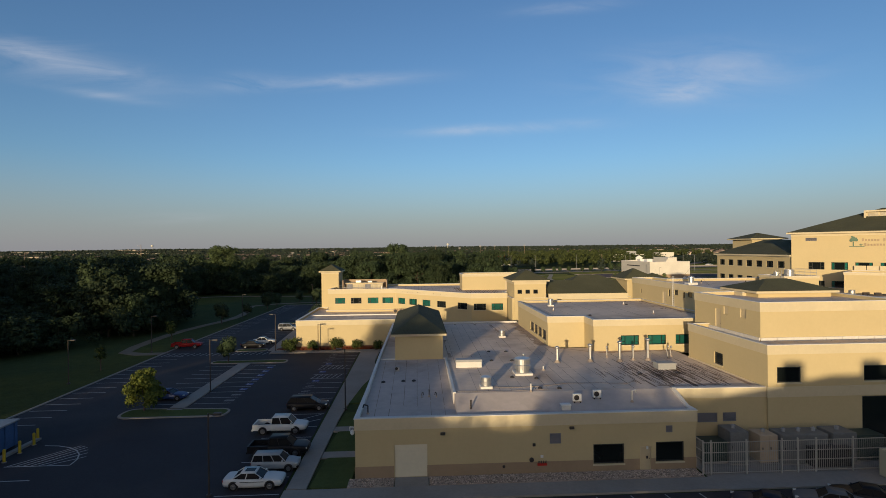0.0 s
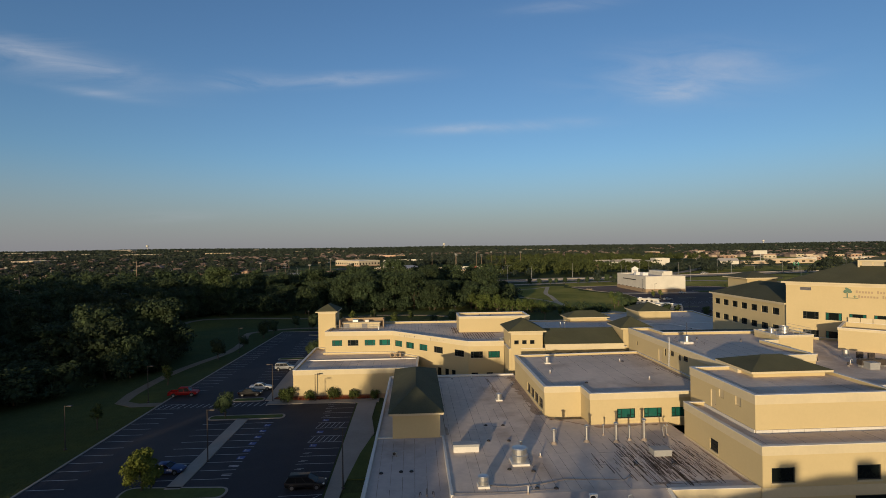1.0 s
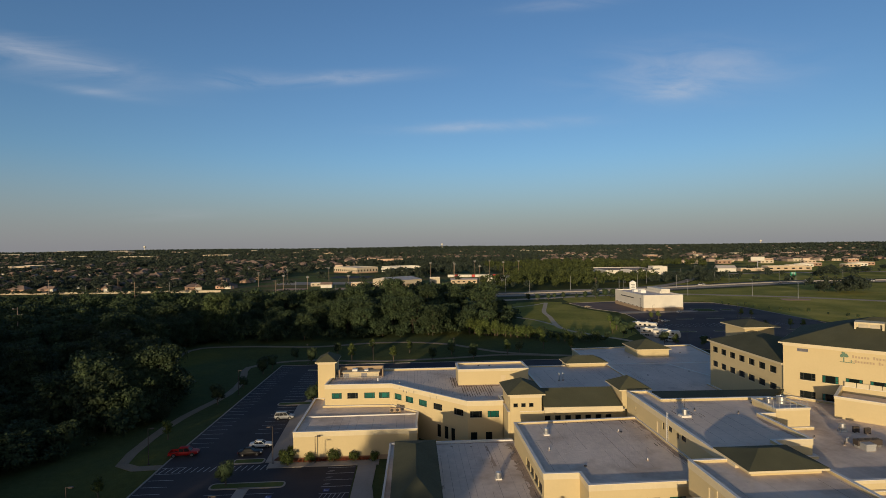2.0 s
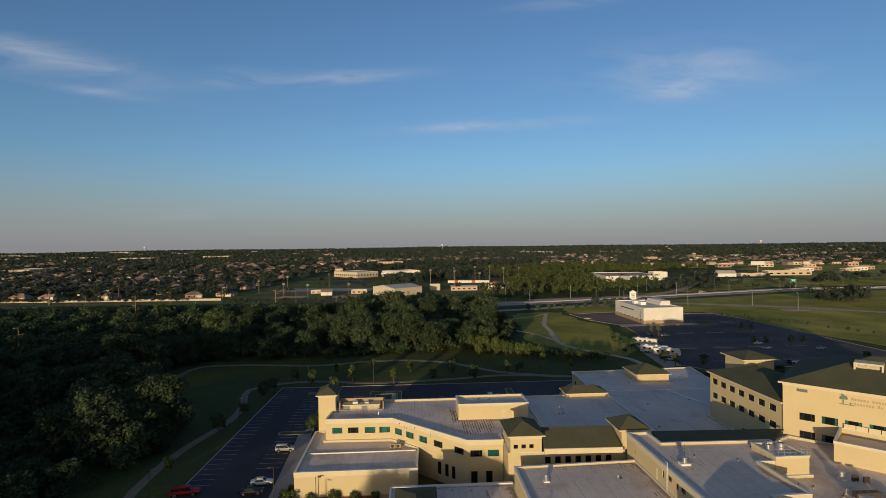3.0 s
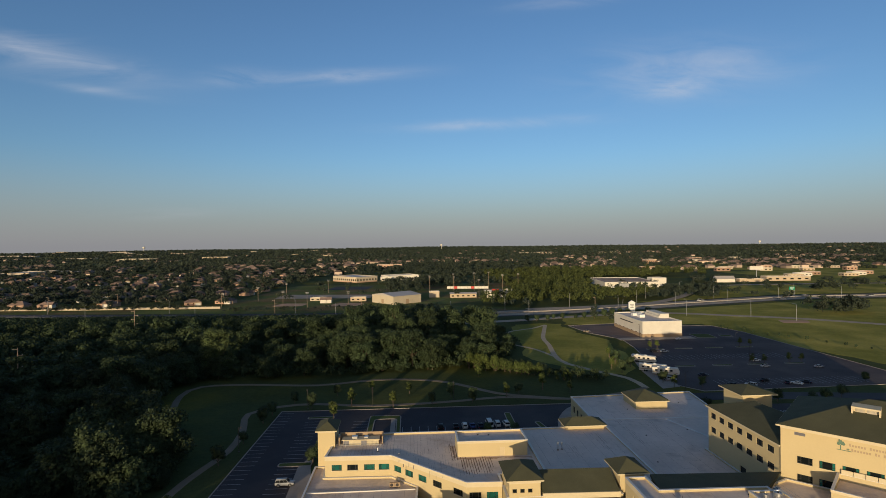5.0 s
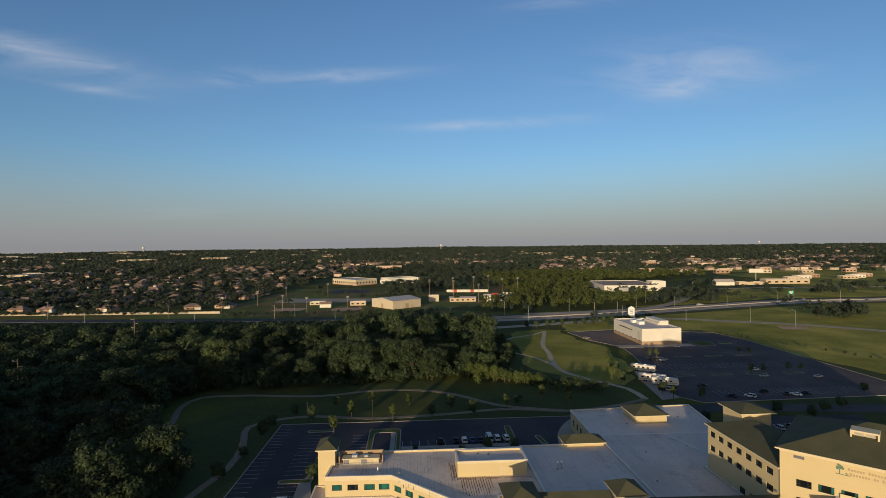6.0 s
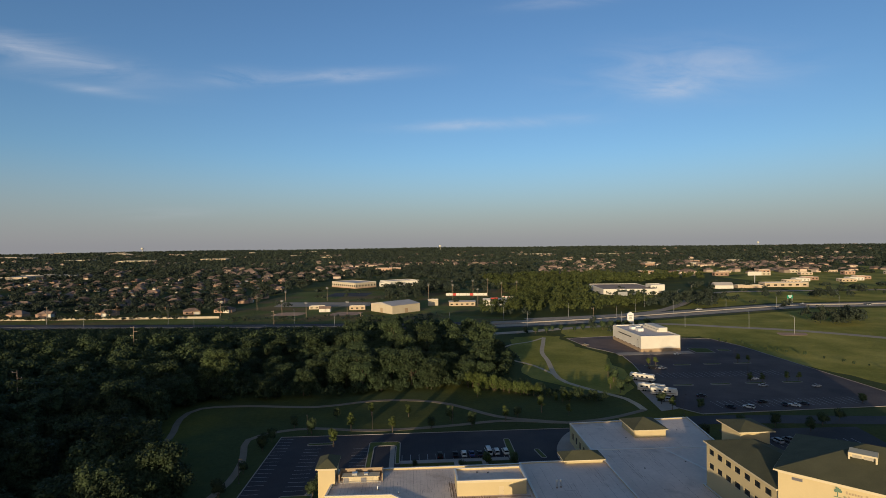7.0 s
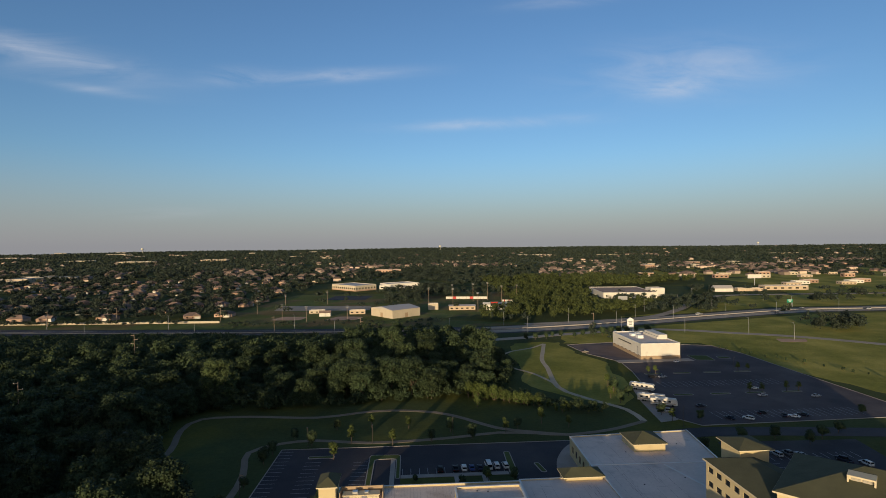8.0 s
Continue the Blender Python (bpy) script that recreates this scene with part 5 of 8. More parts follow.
def crown_lobes(rs, height, radius, base, count, low=0.1, heart=0.62, lump=1.0):
    """Lobes of an uneven crown between base and height, round one large heart."""
    lobes = [((0, 0, (base + height) / 2), (radius * heart, radius * heart, (height - base) * 0.45))]
    for i in range(count):
        a, t = rs.uniform(0, math.tau), rs.uniform(low, 0.98)
        z = base + (height - base) * t
        reach = radius * (1 - 0.75 * abs(t - 0.35) ** 1.3) * rs.uniform(0.45, 0.8)
        q = radius * rs.uniform(0.26, 0.46) * lump
        lobes.append(((reach * math.cos(a), reach * math.sin(a), min(z, height - q * 0.8)), (q, q, q * rs.uniform(0.75, 1.1))))
    return lobes


def tree(name, label, seed, height, radius, base, lobes=11, leaves=1500, size=0.42, leaf=None, group="", lift=0.35, low=0.1, heart=0.62, core=1, lump=1.0, fill=0.66):
    """A tree at the origin: tapered trunk with limbs, and a crown of leaf sprays in uneven clumps."""
    rs = np.random.RandomState(seed)
    ob = thing(name, (0, 0, 0), label, "tree", group)
    ls = crown_lobes(rs, height, radius, base, lobes, low, heart, lump)
    bm = bmesh.new()
    r0 = 0.02 * height + 0.04
    tube(bm, (0, 0, -0.1), (0.1, 0, base * 0.9 + 0.3), r0, r0 * 0.72, n=8)
    tube(bm, (0.1, 0, base * 0.9 + 0.3), (0, 0.1, height * 0.8), r0 * 0.72, r0 * 0.2, n=6)
    for c, r in ls[1:7]:
        start = Vector((0.05, 0.03, min(base + 0.2 * (c[2] - base), c[2])))
        tube(bm, start, c, r0 * 0.4, r0 * 0.1, n=5)
    part("trunk", bm, BARK, ob, "brown trunk with limbs")
    v, f = leaf_cloud(rs, ls, leaves, size, lift, core, fill=fill)
    part("crown", raw_mesh("crown", v, f), leaf or LEAF, ob, smooth=True)
    return ob


def inside(poly, x, y):
    hit = False
    for (x0, y0), (x1, y1) in zip(poly, poly[1:] + poly[:1]):
        if (y0 > y) != (y1 > y) and x < (x1 - x0) * (y - y0) / (y1 - y0) + x0:
            hit = not hit
    return hit


def scatter(poly, step, seed, jitter=0.45):
    rng = random.Random(seed)
    xs, ys = [p[0] for p in poly], [p[1] for p in poly]
    out, y, odd = [], min(ys), 0
    while y < max(ys):
        x = min(xs) + odd * step / 2
        while x < max(xs):
            px, py = x + rng.uniform(-jitter, jitter) * step, y + rng.uniform(-jitter, jitter) * step
            if inside(poly, px, py):
                out.append((px, py))
            x += step
        y += step * 0.87
        odd = 1 - odd
    return out


def place(kind, x, y, z, scale, spin, tall=1.0):
    return copy_thing(kind, Matrix.Translation((x, y, z)) @ Matrix.Rotation(spin, 4, "Z") @ Matrix.Diagonal((scale, scale, scale * tall, 1)))


WOODS = [(-78, -40), (-80, 20), (-80, 70), (-78, 92), (-73, 107), (-66, 114), (-63, 124), (-63, 140), (-69, 153), (-79, 168), (-92, 188), (-99, 205), (-102, 218), (-92, 234), (-69, 233), (-43, 236), (-8, 239), (20, 243), (34, 250), (46, 262),
         (54, 286), (56, 310), (50, 340), (46, 366), (48, 376), (-20, 380), (-120, 396), (-146, 414), (-237, 424), (-332, 436), (-480, 458), (-480, -70)]
rng = random.Random(21)
wood_kinds = [tree("woodland_tree", "broad dark green woodland tree in full leaf", 40 + i, 12 + 1.2 * i, 6.4 + 0.35 * i, 0.9, 36, 4500, 0.35, LEAF, "woodland trees", 0.42, 0.12, 0.5, lump=0.74) for i in range(5)]
spots = scatter(WOODS, 9.2, 5)


def nearness(p):
    return math.hypot(p[0] - 0, p[1] - 60) - (60 if p[0] > -110 and p[1] > 120 else 0)


low_top = lambda x, y: 99 if x > -45 else max(4.2, 15 - 0.10 * (y - 318)) if y > 318 else 99   # the wood sinks to scrub before the highway
spots.sort(key=nearness)
near, rest = [p for p in spots if p[1] > 60 and p[0] > -0.93 * p[1] - 14 and p[0] > -330][:280], []
chosen = set(near)
rest = [p for p in spots if p not in chosen and p[0] > -0.93 * p[1] - 12]
for i, (x, y) in enumerate(near):
    edge = 0.74 if (y < 246 and x > -60) or x > 40 else 1.0
    if -112 < x and y < 150:
        edge = 0.8                               # lower growth south-west of the field
    s = (rng.uniform(0.66, 1.1) + 0.5 * max(-0.3, noise.noise((x * 0.02, y * 0.02, 1.0)))) * edge
    if i < len(wood_kinds):
        wood_kinds[i].matrix_basis = Matrix.Translation((x, y, 0)) @ Matrix.Rotation(rng.uniform(0, 6.28), 4, "Z") @ Matrix.Scale(s, 4)
    else:
        place(wood_kinds[i % 5], x, y, -0.2, s, rng.uniform(0, 6.28), rng.uniform(0.85, 1.12) * (0.72 if edge == 0.8 else 1))


def woods_mesh(name, label, places, seed, leaves, size, leaf, lobes=8, core=1):
    """Many trees joined: leaf sprays in clumps on short trunks. places: (x, y, ground, height, radius)."""
    rs = np.random.RandomState(seed)
    vs, fs, n = [], [], 0
    for x, y, g, h, r in places:
        ls = crown_lobes(rs, h, r, h * 0.15, lobes, 0.35)
        v, f = leaf_cloud(rs, ls, leaves, size * r / 5, 0.55, core)
        vs.append(v + np.array((x, y, g)))
        fs.append(f + n)
        n += len(v)
    ob = part(name, raw_mesh(name, np.concatenate(vs), np.concatenate(fs)), leaf, smooth=True)
    return tagged(ob, label, "woodland", kind="stuff")


woods_mesh("far_woodland", "dense dark green woodland crowns, hundreds of trees", [(x, y, 0, min(rng.uniform(10, 18), low_top(x, y)), rng.uniform(5.0, 7.4)) for x, y in rest if y > 60 and low_top(x, y) > 2.5], 7, 440, 0.46, LEAF, 9)

# tall unseen trees behind and to the left of where the camera rises; their shade lies over the car park
SHADE = [(-52.6, -60, 24.2, 6.6), (-62, -62, 22.8, 7), (-70, -58, 22.8, 6.5), (-43.9, -61, 17.6, 3.8), (-48, -60, 18.6, 4.6), (-40.8, -63, 16.5, 4.2), (-37, -60, 15.8, 4.2), (-34, -62, 15.5, 3.6),
         (-31.5, -61, 17.6, 3.2), (-27.5, -60, 18.8, 4), (-23, -61, 17.8, 4), (-18.5, -61, 17.2, 4), (13, -62, 17.4, 7), (25, -66, 17.6, 7), (37, -67, 17.6, 7)]
SHADE += [(x - 6, y - 16, h * 1.05, r) for x, y, h, r in SHADE]
# further unseen trees, added to darken the wood on the left
SHADE += [(-92 - 17 * k, 34 + 9 * k + 5 * (k % 3), 28.5 + 1.3 * (k % 4), 9.5) for k in range(3, 14)]
SHADE += [(-104 - 9.5 * k, 86 + 12 * k, 24 + 1.5 * (k % 2), 8.5) for k in range(6)]
SHADE += [(-103 - 17 * k, 41 + 9 * k + 4 * (k % 2), 29.5 + 1.2 * (k % 3), 9.5) for k in range(3, 13)]
SHADE += [(-92 - 17 * k, 34 + 9 * k, (19.5, 20.5, 25.5)[k], 9.5) for k in range(3)]
SHADE += [(-80 - 13 * k, -60 + 3 * (k % 3), 17.6 + 1.1 * (k % 4) + (4.5 if k > 2 else 0), 8.6) for k in range(15)]
# ------------------------------------------------------------------ front cupola, roof plant, yard
block("rear_annex", "cream stucco annex behind the service drive", [(-5.4, -46), (54, -46), (54, -30.5), (-5.4, -30.5)], 0, 13.2, None, cornice=0.6, cap=False)
hip_roof("annex_roof", "low dark green shingle hip roof of the annex", -5.0, 53.6, -45.6, -30.9, 13.2, 2.85, over=0.4, ridge=8.9)
for x in (-0.2, 7.5, 21.0):
    tagged(part("roof_vent_box", boxes((x - 0.75, x + 0.75, -38.9, -37.4, 15.4, 17.6), bevel=0.05), STUCCO), "square stucco vent shaft on the annex roof", "vent shaft")
hip_roof("roof_cupola", "stucco roof cupola with a tall dark green hip roof", -3.5, 2.3, 65.0, 87.5, 8.85, 1.75, over=0.45, walls=4.6, ridge=6.0)


def roof_fan(x, y, z, r, h, label, tall=False):
    ob = thing("exhaust_fan", (x, y, z), label, "roof fan", "roof fans")
    part("curb", boxes((-r * 1.15, r * 1.15, -r * 1.15, r * 1.15, -0.05, 0.22), bevel=0.02), CAP, ob)
    part("housing", lathe([(r * 0.86, 0.2), (r * 0.86, h * 0.3), (r * 1.04, h * 0.33), (r * 1.06, h * 0.56), (r * 0.98, h * 0.6), (r * 0.98, h * 0.9), (r * 0.9, h * 0.97), (r * 0.4, h), (0.02, h * 1.02)], 24), STEEL, ob, "bright spun steel housing", smooth=False)
    part("rim", lathe([(r * 1.02, h * 0.885), (r * 1.05, h * 0.885), (r * 1.05, h * 0.92), (r * 1.02, h * 0.92)], 24), STEEL, ob)
    return ob


roof_fan(10.4, 56.6, 6.0, 0.82, 1.75, "large round steel exhaust fan on the roof")
roof_fan(5.8, 51.4, 6.0, 0.5, 1.1, "small round steel exhaust fan on the roof")
roof_fan(11.9, 79.5, 6.0, 0.42, 1.1, "small round steel exhaust fan on the roof")
roof_fan(21.2, 86.9, 9.72, 0.4, 1.2, "small round steel fan on the clinic roof")
roof_fan(67.9, 80.9, 10.9, 0.45, 1.3, "round steel fan on the plant roof")


def stack(x, y, z, h, r=0.16, lean=0.0):
    ob = thing("flue_stack", (x, y, z), "bright steel flue stack with a rain cap", "flue", "flue stacks")
    part("pipe", tubes(((0, 0, -0.05), (lean, 0, h), r), n=12), STEEL, ob, smooth=False)
    part("cap", lathe([(r * 1.1, h), (r * 1.7, h + 0.12), (r * 1.7, h + 0.2), (r * 0.4, h + 0.32)], 12), STEEL, ob)
    part("flashing", lathe([(r * 2.4, -0.02), (r * 1.2, 0.25), (r * 1.02, 0.3)], 12), SEAM, ob)
    return ob


for x, y, h in ((15.5, 61.6, 1.6), (19.5, 61.9, 1.75), (22.9, 61.5, 2.1), (26.4, 61.8, 2.3), (24.7, 62.0, 1.5), (10.9, 58.4, 1.5)):
    stack(x, y, 6.0, h, 0.11 if h == 1.5 else 0.17)
for x, y, h, lean in ((22.2, 63.8, 1.1, 0), (29.2, 62.5, 1.3, -0.25), (29.9, 63.2, 1.1, -0.15)):
    stack(x, y, 6.0, h, 0.07, lean)


def roof_pipe(x, y, z, h, mat, label, bend=0.0, r=0.06):
    ob = thing("vent_pipe", (x, y, z), label, "vent pipe", "vent pipes")
    specs = [((0, 0, -0.05), (0, 0, h), r)]
    if bend:
        specs += [((0, 0, h), (bend, 0, h + 0.1), r), ((bend, 0, h + 0.1), (bend * 1.25, 0, h - 0.18), r)]
    part("pipe", tubes(*specs, n=8), mat, ob)
    part("boot", lathe([(r * 3, -0.02), (r * 1.4, 0.12), (r * 1.1, 0.16)], 10), SEAM, ob)


roof_pipe(3.9, 47.2, 4.9, 1.15, DARK_METAL, "dark red upright vent pipe at the roof edge", r=0.075)
roof_pipe(-5.2, 47.6, 4.9, 0.75, DARK_METAL, "dark gooseneck vent pipe near the parapet", -0.35)
roof_pipe(9.8, 49.6, 6.0, 0.75, CAP, "pale plastic vent pipe")
roof_pipe(18.6, 47.6, 5.4, 1.0, STEEL, "steel gooseneck pipe on the sloping roof", 0.3)
roof_pipe(0.3, 51.6, 5.15, 0.75, DARK_METAL, "thin dark pipe rising from a roof bracket", r=0.04)
roof_pipe(-0.4, 51.5, 5.15, 0.4, DARK_METAL, "thin dark pipe rising from a roof bracket", 0.12, r=0.035)
roof_pipe(1.0, 51.5, 5.15, 0.4, DARK_METAL, "thin dark pipe rising from a roof bracket", -0.12, r=0.035)
for x, y in ((5.8, 93.0), (9.2, 92.6), (-4, 121), (33.6, 87.2), (20.0, 80.4), (33.2, 75.2), (13, 58)):
    z = 9.72 if 17 < x < 39 and 68 < y < 93 else 10.0 if y > 110 else 6.0
    roof_pipe(x, y, z, 0.45, CAP, "short pale vent pipe on the roof", r=0.08)


def roof_drain(x, y, z):
    ob = tagged(part("roof_drain", lathe([(0.24, 0), (0.2, 0.1), (0.1, 0.16)], 10), DARK_METAL), "small dark domed roof drain", "roof drain", "roof drains")
    ob.location = (x, y, z)


for x, y, z in ((8.4, 68.6, 6), (10.6, 68.4, 6), (8.0, 63.2, 6), (10.4, 63.0, 6), (9.0, 55.0, 6), (11.4, 54.4, 6), (-2.3, 56.6, 5.46), (-1.2, 56.6, 5.46), (-4.4, 56.4, 5.45), (10.9, 50.6, 6.0), (12.7, 50.4, 6.0), (22.5, 55, 6), (26.6, 55, 6), (34, 87, 9.72), (23.6, 74.2, 9.72), (60, 90, 13.2), (58.6, 89.5, 13.2), (14.5, 123.5, 13.1), (17, 123, 13.1), (66, 160, 6.0), (75, 141, 6.0), (62, 138, 6.0), (57, 121, 6.0), (85, 165, 6.0)):
    roof_drain(x, y, z)


def curb_box(x, y, z, w, d, h, label, mat=CAP, lid=WHITE_METAL):
    ob = thing("skylight_box", (x, y, z), label, "roof box", "roof boxes")
    part("curb", boxes((-w / 2, w / 2, -d / 2, d / 2, -0.05, h * 0.7), bevel=0.02), mat, ob)
    part("lid", boxes((-w / 2 - 0.05, w / 2 + 0.05, -d / 2 - 0.05, d / 2 + 0.05, h * 0.7 + 0.003, h), bevel=0.03), lid, ob)


curb_box(5.0, 60.4, 6.0, 2.9, 1.0, 0.9, "long grey low roof hatch", CAP, GREY_METAL)
curb_box(26.4, 57.6, 6.0, 2.0, 1.3, 0.7, "grey low roof hatch", GREY_METAL, GREY_METAL)


def ac_unit(x, y, z, label, face=GREY_METAL, casing=WHITE_METAL, size=0.8):
    ob = thing("condenser_unit", (x, y, z), label, "air conditioner", "roof condensers")
    ob.scale = (size, size, size)
    part("casing", boxes((-0.48, 0.48, -0.2, 0.2, 0.12, 0.95), bevel=0.03), casing, ob)
    part("feet", boxes((-0.4, -0.3, -0.25, 0.25, -0.06, 0.118), (0.3, 0.4, -0.25, 0.25, -0.06, 0.118)), DARK_METAL, ob)
    g = part("fan_grille", lathe([(0.3, 0), (0.3, 0.03), (0.06, 0.035), (0.02, 0.04)], 16), face, ob, "round dark fan grille")
    g.matrix_local = Matrix.Translation((-0.1, -0.203, 0.54)) @ Matrix.Rotation(radians(90), 4, "X")


ac_unit(13.6, 47.8, 5.45, "white air conditioning condenser on the sloping roof", DARK_METAL)
ac_unit(15.6, 48.3, 5.6, "white air conditioning condenser on the sloping roof", DARK_METAL)
curb_box(12.3, 46.9, 5.1, 0.8, 0.5, 0.5, "small white vent hood low on the roof")
ac_unit(-3.1, 60.4, 5.68, "small grey fan unit beside the roof step", DARK_METAL, GREY_METAL, 0.55)
ac_unit(-5.4, 114.8, 5.4, "beige condenser box on the wing roof", DARK_METAL, STUCCO_BASE, 1.15)
ac_unit(-4.2, 114.8, 5.4, "beige condenser box on the wing roof", DARK_METAL, STUCCO_BASE, 1.15)
pts = [(5.9, 51.6, 6.03), (8.5, 51.0, 6.03), (11.5, 51.4, 6.03), (14, 52.2, 6.03), (17.4, 52.0, 6.03), (19.8, 51.6, 6.03), (21.0, 52.6, 6.03)]
tagged(part("roof_cable", tubes(*[(a, b, 0.03) for a, b in zip(pts, pts[1:])], n=6), SEAM), "dark cable lying across the roof", "cable")
tagged(part("roof_cable", tubes(((2.8, 50.2, 6.02), (8, 49.9, 6.02), 0.02), ((8, 49.9, 6.02), (12.6, 50.3, 6.02), 0.02), n=6), SEAM), "thin dark cable lying across the roof", "cable")

# masts and plant on the long block
mast = thing("roof_mast", (43.2, 83.4, 13.2), "steel vent tower with stays on the roof", "roof plant")
part("base", boxes((-0.8, 0.8, -0.6, 0.6, -0.05, 0.35), bevel=0.03), CAP, mast)
part("fan_body", lathe([(0.4, 0.35), (0.4, 1.0), (0.5, 1.05), (0.5, 1.25), (0.2, 1.4)], 14), STEEL, mast)
part("mast_pole", tubes(((0, 0, 1.3), (0, 0, 3.4), 0.03)), DARK_METAL, mast)
for dx, dy in ((1.5, 3.0), (-1.2, 2.4), (2.2, -1.4)):
    part("stay", tubes(((0, 0, 2.8), (dx, dy, 0.0), 0.012), n=5), DARK_METAL, mast)
plant = block("cooling_platform", "cream stucco cooling plant box with pale parapet", [(57.9, 82.3), (63.6, 82.3), (63.6, 88.5), (57.9, 88.5)], 10.5, 14.35, 14.1, cornice=0.35, category="roof plant")
rail = thing("platform_rail", (0, 0, 14.42), "thin steel guard rail on the cooling platform", "guard rail")
for k in range(8):
    part("post", tubes(((56.6 + k * 0.97, 82.5, -0.35), (56.6 + k * 0.97, 82.5, 1.0), 0.025), n=6), GREY_METAL, rail)
for z in (0.5, 1.0):
    part("bar", tubes(((56.6, 82.5, z), (63.4, 82.5, z), 0.022), n=6), GREY_METAL, rail)
    part("bar", tubes(((63.4, 82.5, z), (63.4, 88.2, z), 0.022), n=6), GREY_METAL, rail)


def tank(x, y, z, r, h, label):
    ob = thing("cooling_fan_drum", (x, y, z), label, "cooling drum", "cooling drums")
    part("drum", lathe([(r, -0.05), (r, h * 0.3), (r * 1.06, h * 0.32), (r * 1.06, h * 0.4), (r, h * 0.42), (r, h), (r * 0.8, h + 0.05), (r * 0.75, h - 0.1)], 20), STEEL, ob)
    part("hub", lathe([(0.14, h - 0.12), (0.14, h), (0.05, h + 0.05)], 10), DARK_METAL, ob)


tank(61.4, 86.0, 14.1, 0.72, 1.15, "round bright steel cooling drum")
tank(59.3, 86.2, 14.1, 0.42, 0.8, "small round steel cooling drum")
tank(65.4, 91.8, 10.9, 0.6, 2.2, "round steel cooling drum beside the roof")
# roofs round the cooling plant and the angled plant block in front of the hospital
low_roof = block("plant_roof_wing", "lower stained roof between the plant blocks", [(50.2, 63.2), (110, 63.2), (84, 88.0), (72.4, 99.0), (63.7, 95), (63.7, 82.2), (55.5, 82.2), (55.5, 71.1), (50.2, 71.1)], 2, 11.3, 10.9, cornice=0.4)
d5 = d_main
q0 = Vector((71.9, 87.2))
q1, nrm5 = q0 + d5 * 30, Vector((-d5.y, d5.x)) * 9
block("angled_plant_block", "long cream stucco plant block set at an angle", [tuple(q0), tuple(q1), tuple(q1 + nrm5), tuple(q0 + nrm5)], 8, 14.6, 13.4, cornice=0.4)
fence5 = thing("parapet_rail", (0, 0, 0), "pale panelled rail along the plant parapet", "guard rail")
for k in range(16):
    p = q0 + nrm5 * 0.96 + d5 * (0.6 + k * 1.8)
    part("panel", prisms(([tuple(p), tuple(p + d5 * 1.7), tuple(p + d5 * 1.7 + nrm5 * 0.012), tuple(p + nrm5 * 0.012)], 14.68, 15.5)), TRIM, fence5)
for x, y, w in ((65.4, 73.4, 1.5), (68.6, 70.6, 1.6)):
    curb_box(x, y, 10.9, w, 1.3, 1.0, "grey metal plant box on the roof", GREY_METAL, GREY_METAL)
rack = thing("condenser_rack", (66.6, 74.4, 10.9), "long dark low condenser rack on the roof", "roof plant")
part("casing", boxes((-2.2, 1.6, -0.5, 0.5, 0.35, 1.15), bevel=0.03), BRONZE, rack)
for x in (-2.0, -0.3, 1.4):
    part("leg", boxes((x - 0.06, x + 0.06, -0.4, 0.4, -0.05, 0.35)), GREY_METAL, rack)
for x in (-1.5, -0.4, 0.8):
    part("fan", lathe([(0.34, 1.152), (0.34, 1.22), (0.1, 1.24)], 12), DARK_METAL, rack).location = (x, 0, 0)
for x, y in ((69.6, 80.2), (70.8, 79.4)):
    ac_unit(x, y, 10.9, "small dark condenser on the plant roof", DARK_METAL, BRONZE, 1.0)
roof_pipe(64.6, 76.2, 10.9, 0.7, STEEL, "steel gooseneck pipe on the plant roof", 0.3, 0.09)
roof_pipe(63.4, 75.2, 10.9, 0.6, DARK_METAL, "dark vent pipe on the plant roof", r=0.1)
for x, y, h in ((33.2, 121.5, 1.7), (34.2, 121.8, 1.6)):
    stack(x, y, 9.5, h, 0.13)
for x, y in ((57.5, 76.5), (59.5, 79.4), (52.6, 84.0), (61.2, 78.4), (46.4, 86.2)):
    z_r = 13.2 if x < 55 or y > 82.5 else 10.9
    roof_pipe(x, y, z_r, 0.5, DARK_METAL, "short dark vent pipe on the roof", r=0.08)
roof_pipe(-4.0, 117.6, 5.4, 0.8, WHITE_METAL, "pale conical vent on the wing roof", r=0.11)
roof_pipe(-9.0, 123.4, 10.0, 0.9, WHITE_METAL, "pale conical vent on the clinic roof", r=0.14)
# dormer on the hospital roof
P = Vector(main_poly[0]) + d_main * 10.6 + Vector((-d_main.y, d_main.x)) * 6.6
dorm = thing("roof_dormer", (P.x, P.y, 23.5), "cream louvred dormer in the hospital roof", "dormer", turn=math.atan2(d_main.y, d_main.x))
part("surround", boxes((0, 0.3, 0, 3.2, 0, 2.3), (4.2, 4.5, 0, 3.2, 0, 2.3), (0.3, 4.2, 0, 3.2, 2.0, 2.3), (0.3, 4.2, 0, 0.3, 0, 0.25), (0.3, 4.2, 0.8, 1.0, 0.25, 2.0)), TRIM, dorm)
for a in (0.6, 2.4):
    part("louvre_panel", boxes(*[(a, a + 1.5, 0.66, 0.79, 0.3 + k * 0.2, 0.42 + k * 0.2) for k in range(8)]), FENCE, dorm, "pale louvre panel")

# sign on the hospital front: a tree emblem and two lines of lettering kept as plain bars
sign = thing("wall_sign", (*(Vector(main_poly[0]) + d_main * 10.2 - Vector((-d_main.y, d_main.x)) * 0.03), 0), "green tree emblem with two lines of tan lettering", "sign", turn=math.atan2(d_main.y, d_main.x))
srs = random.Random(4)
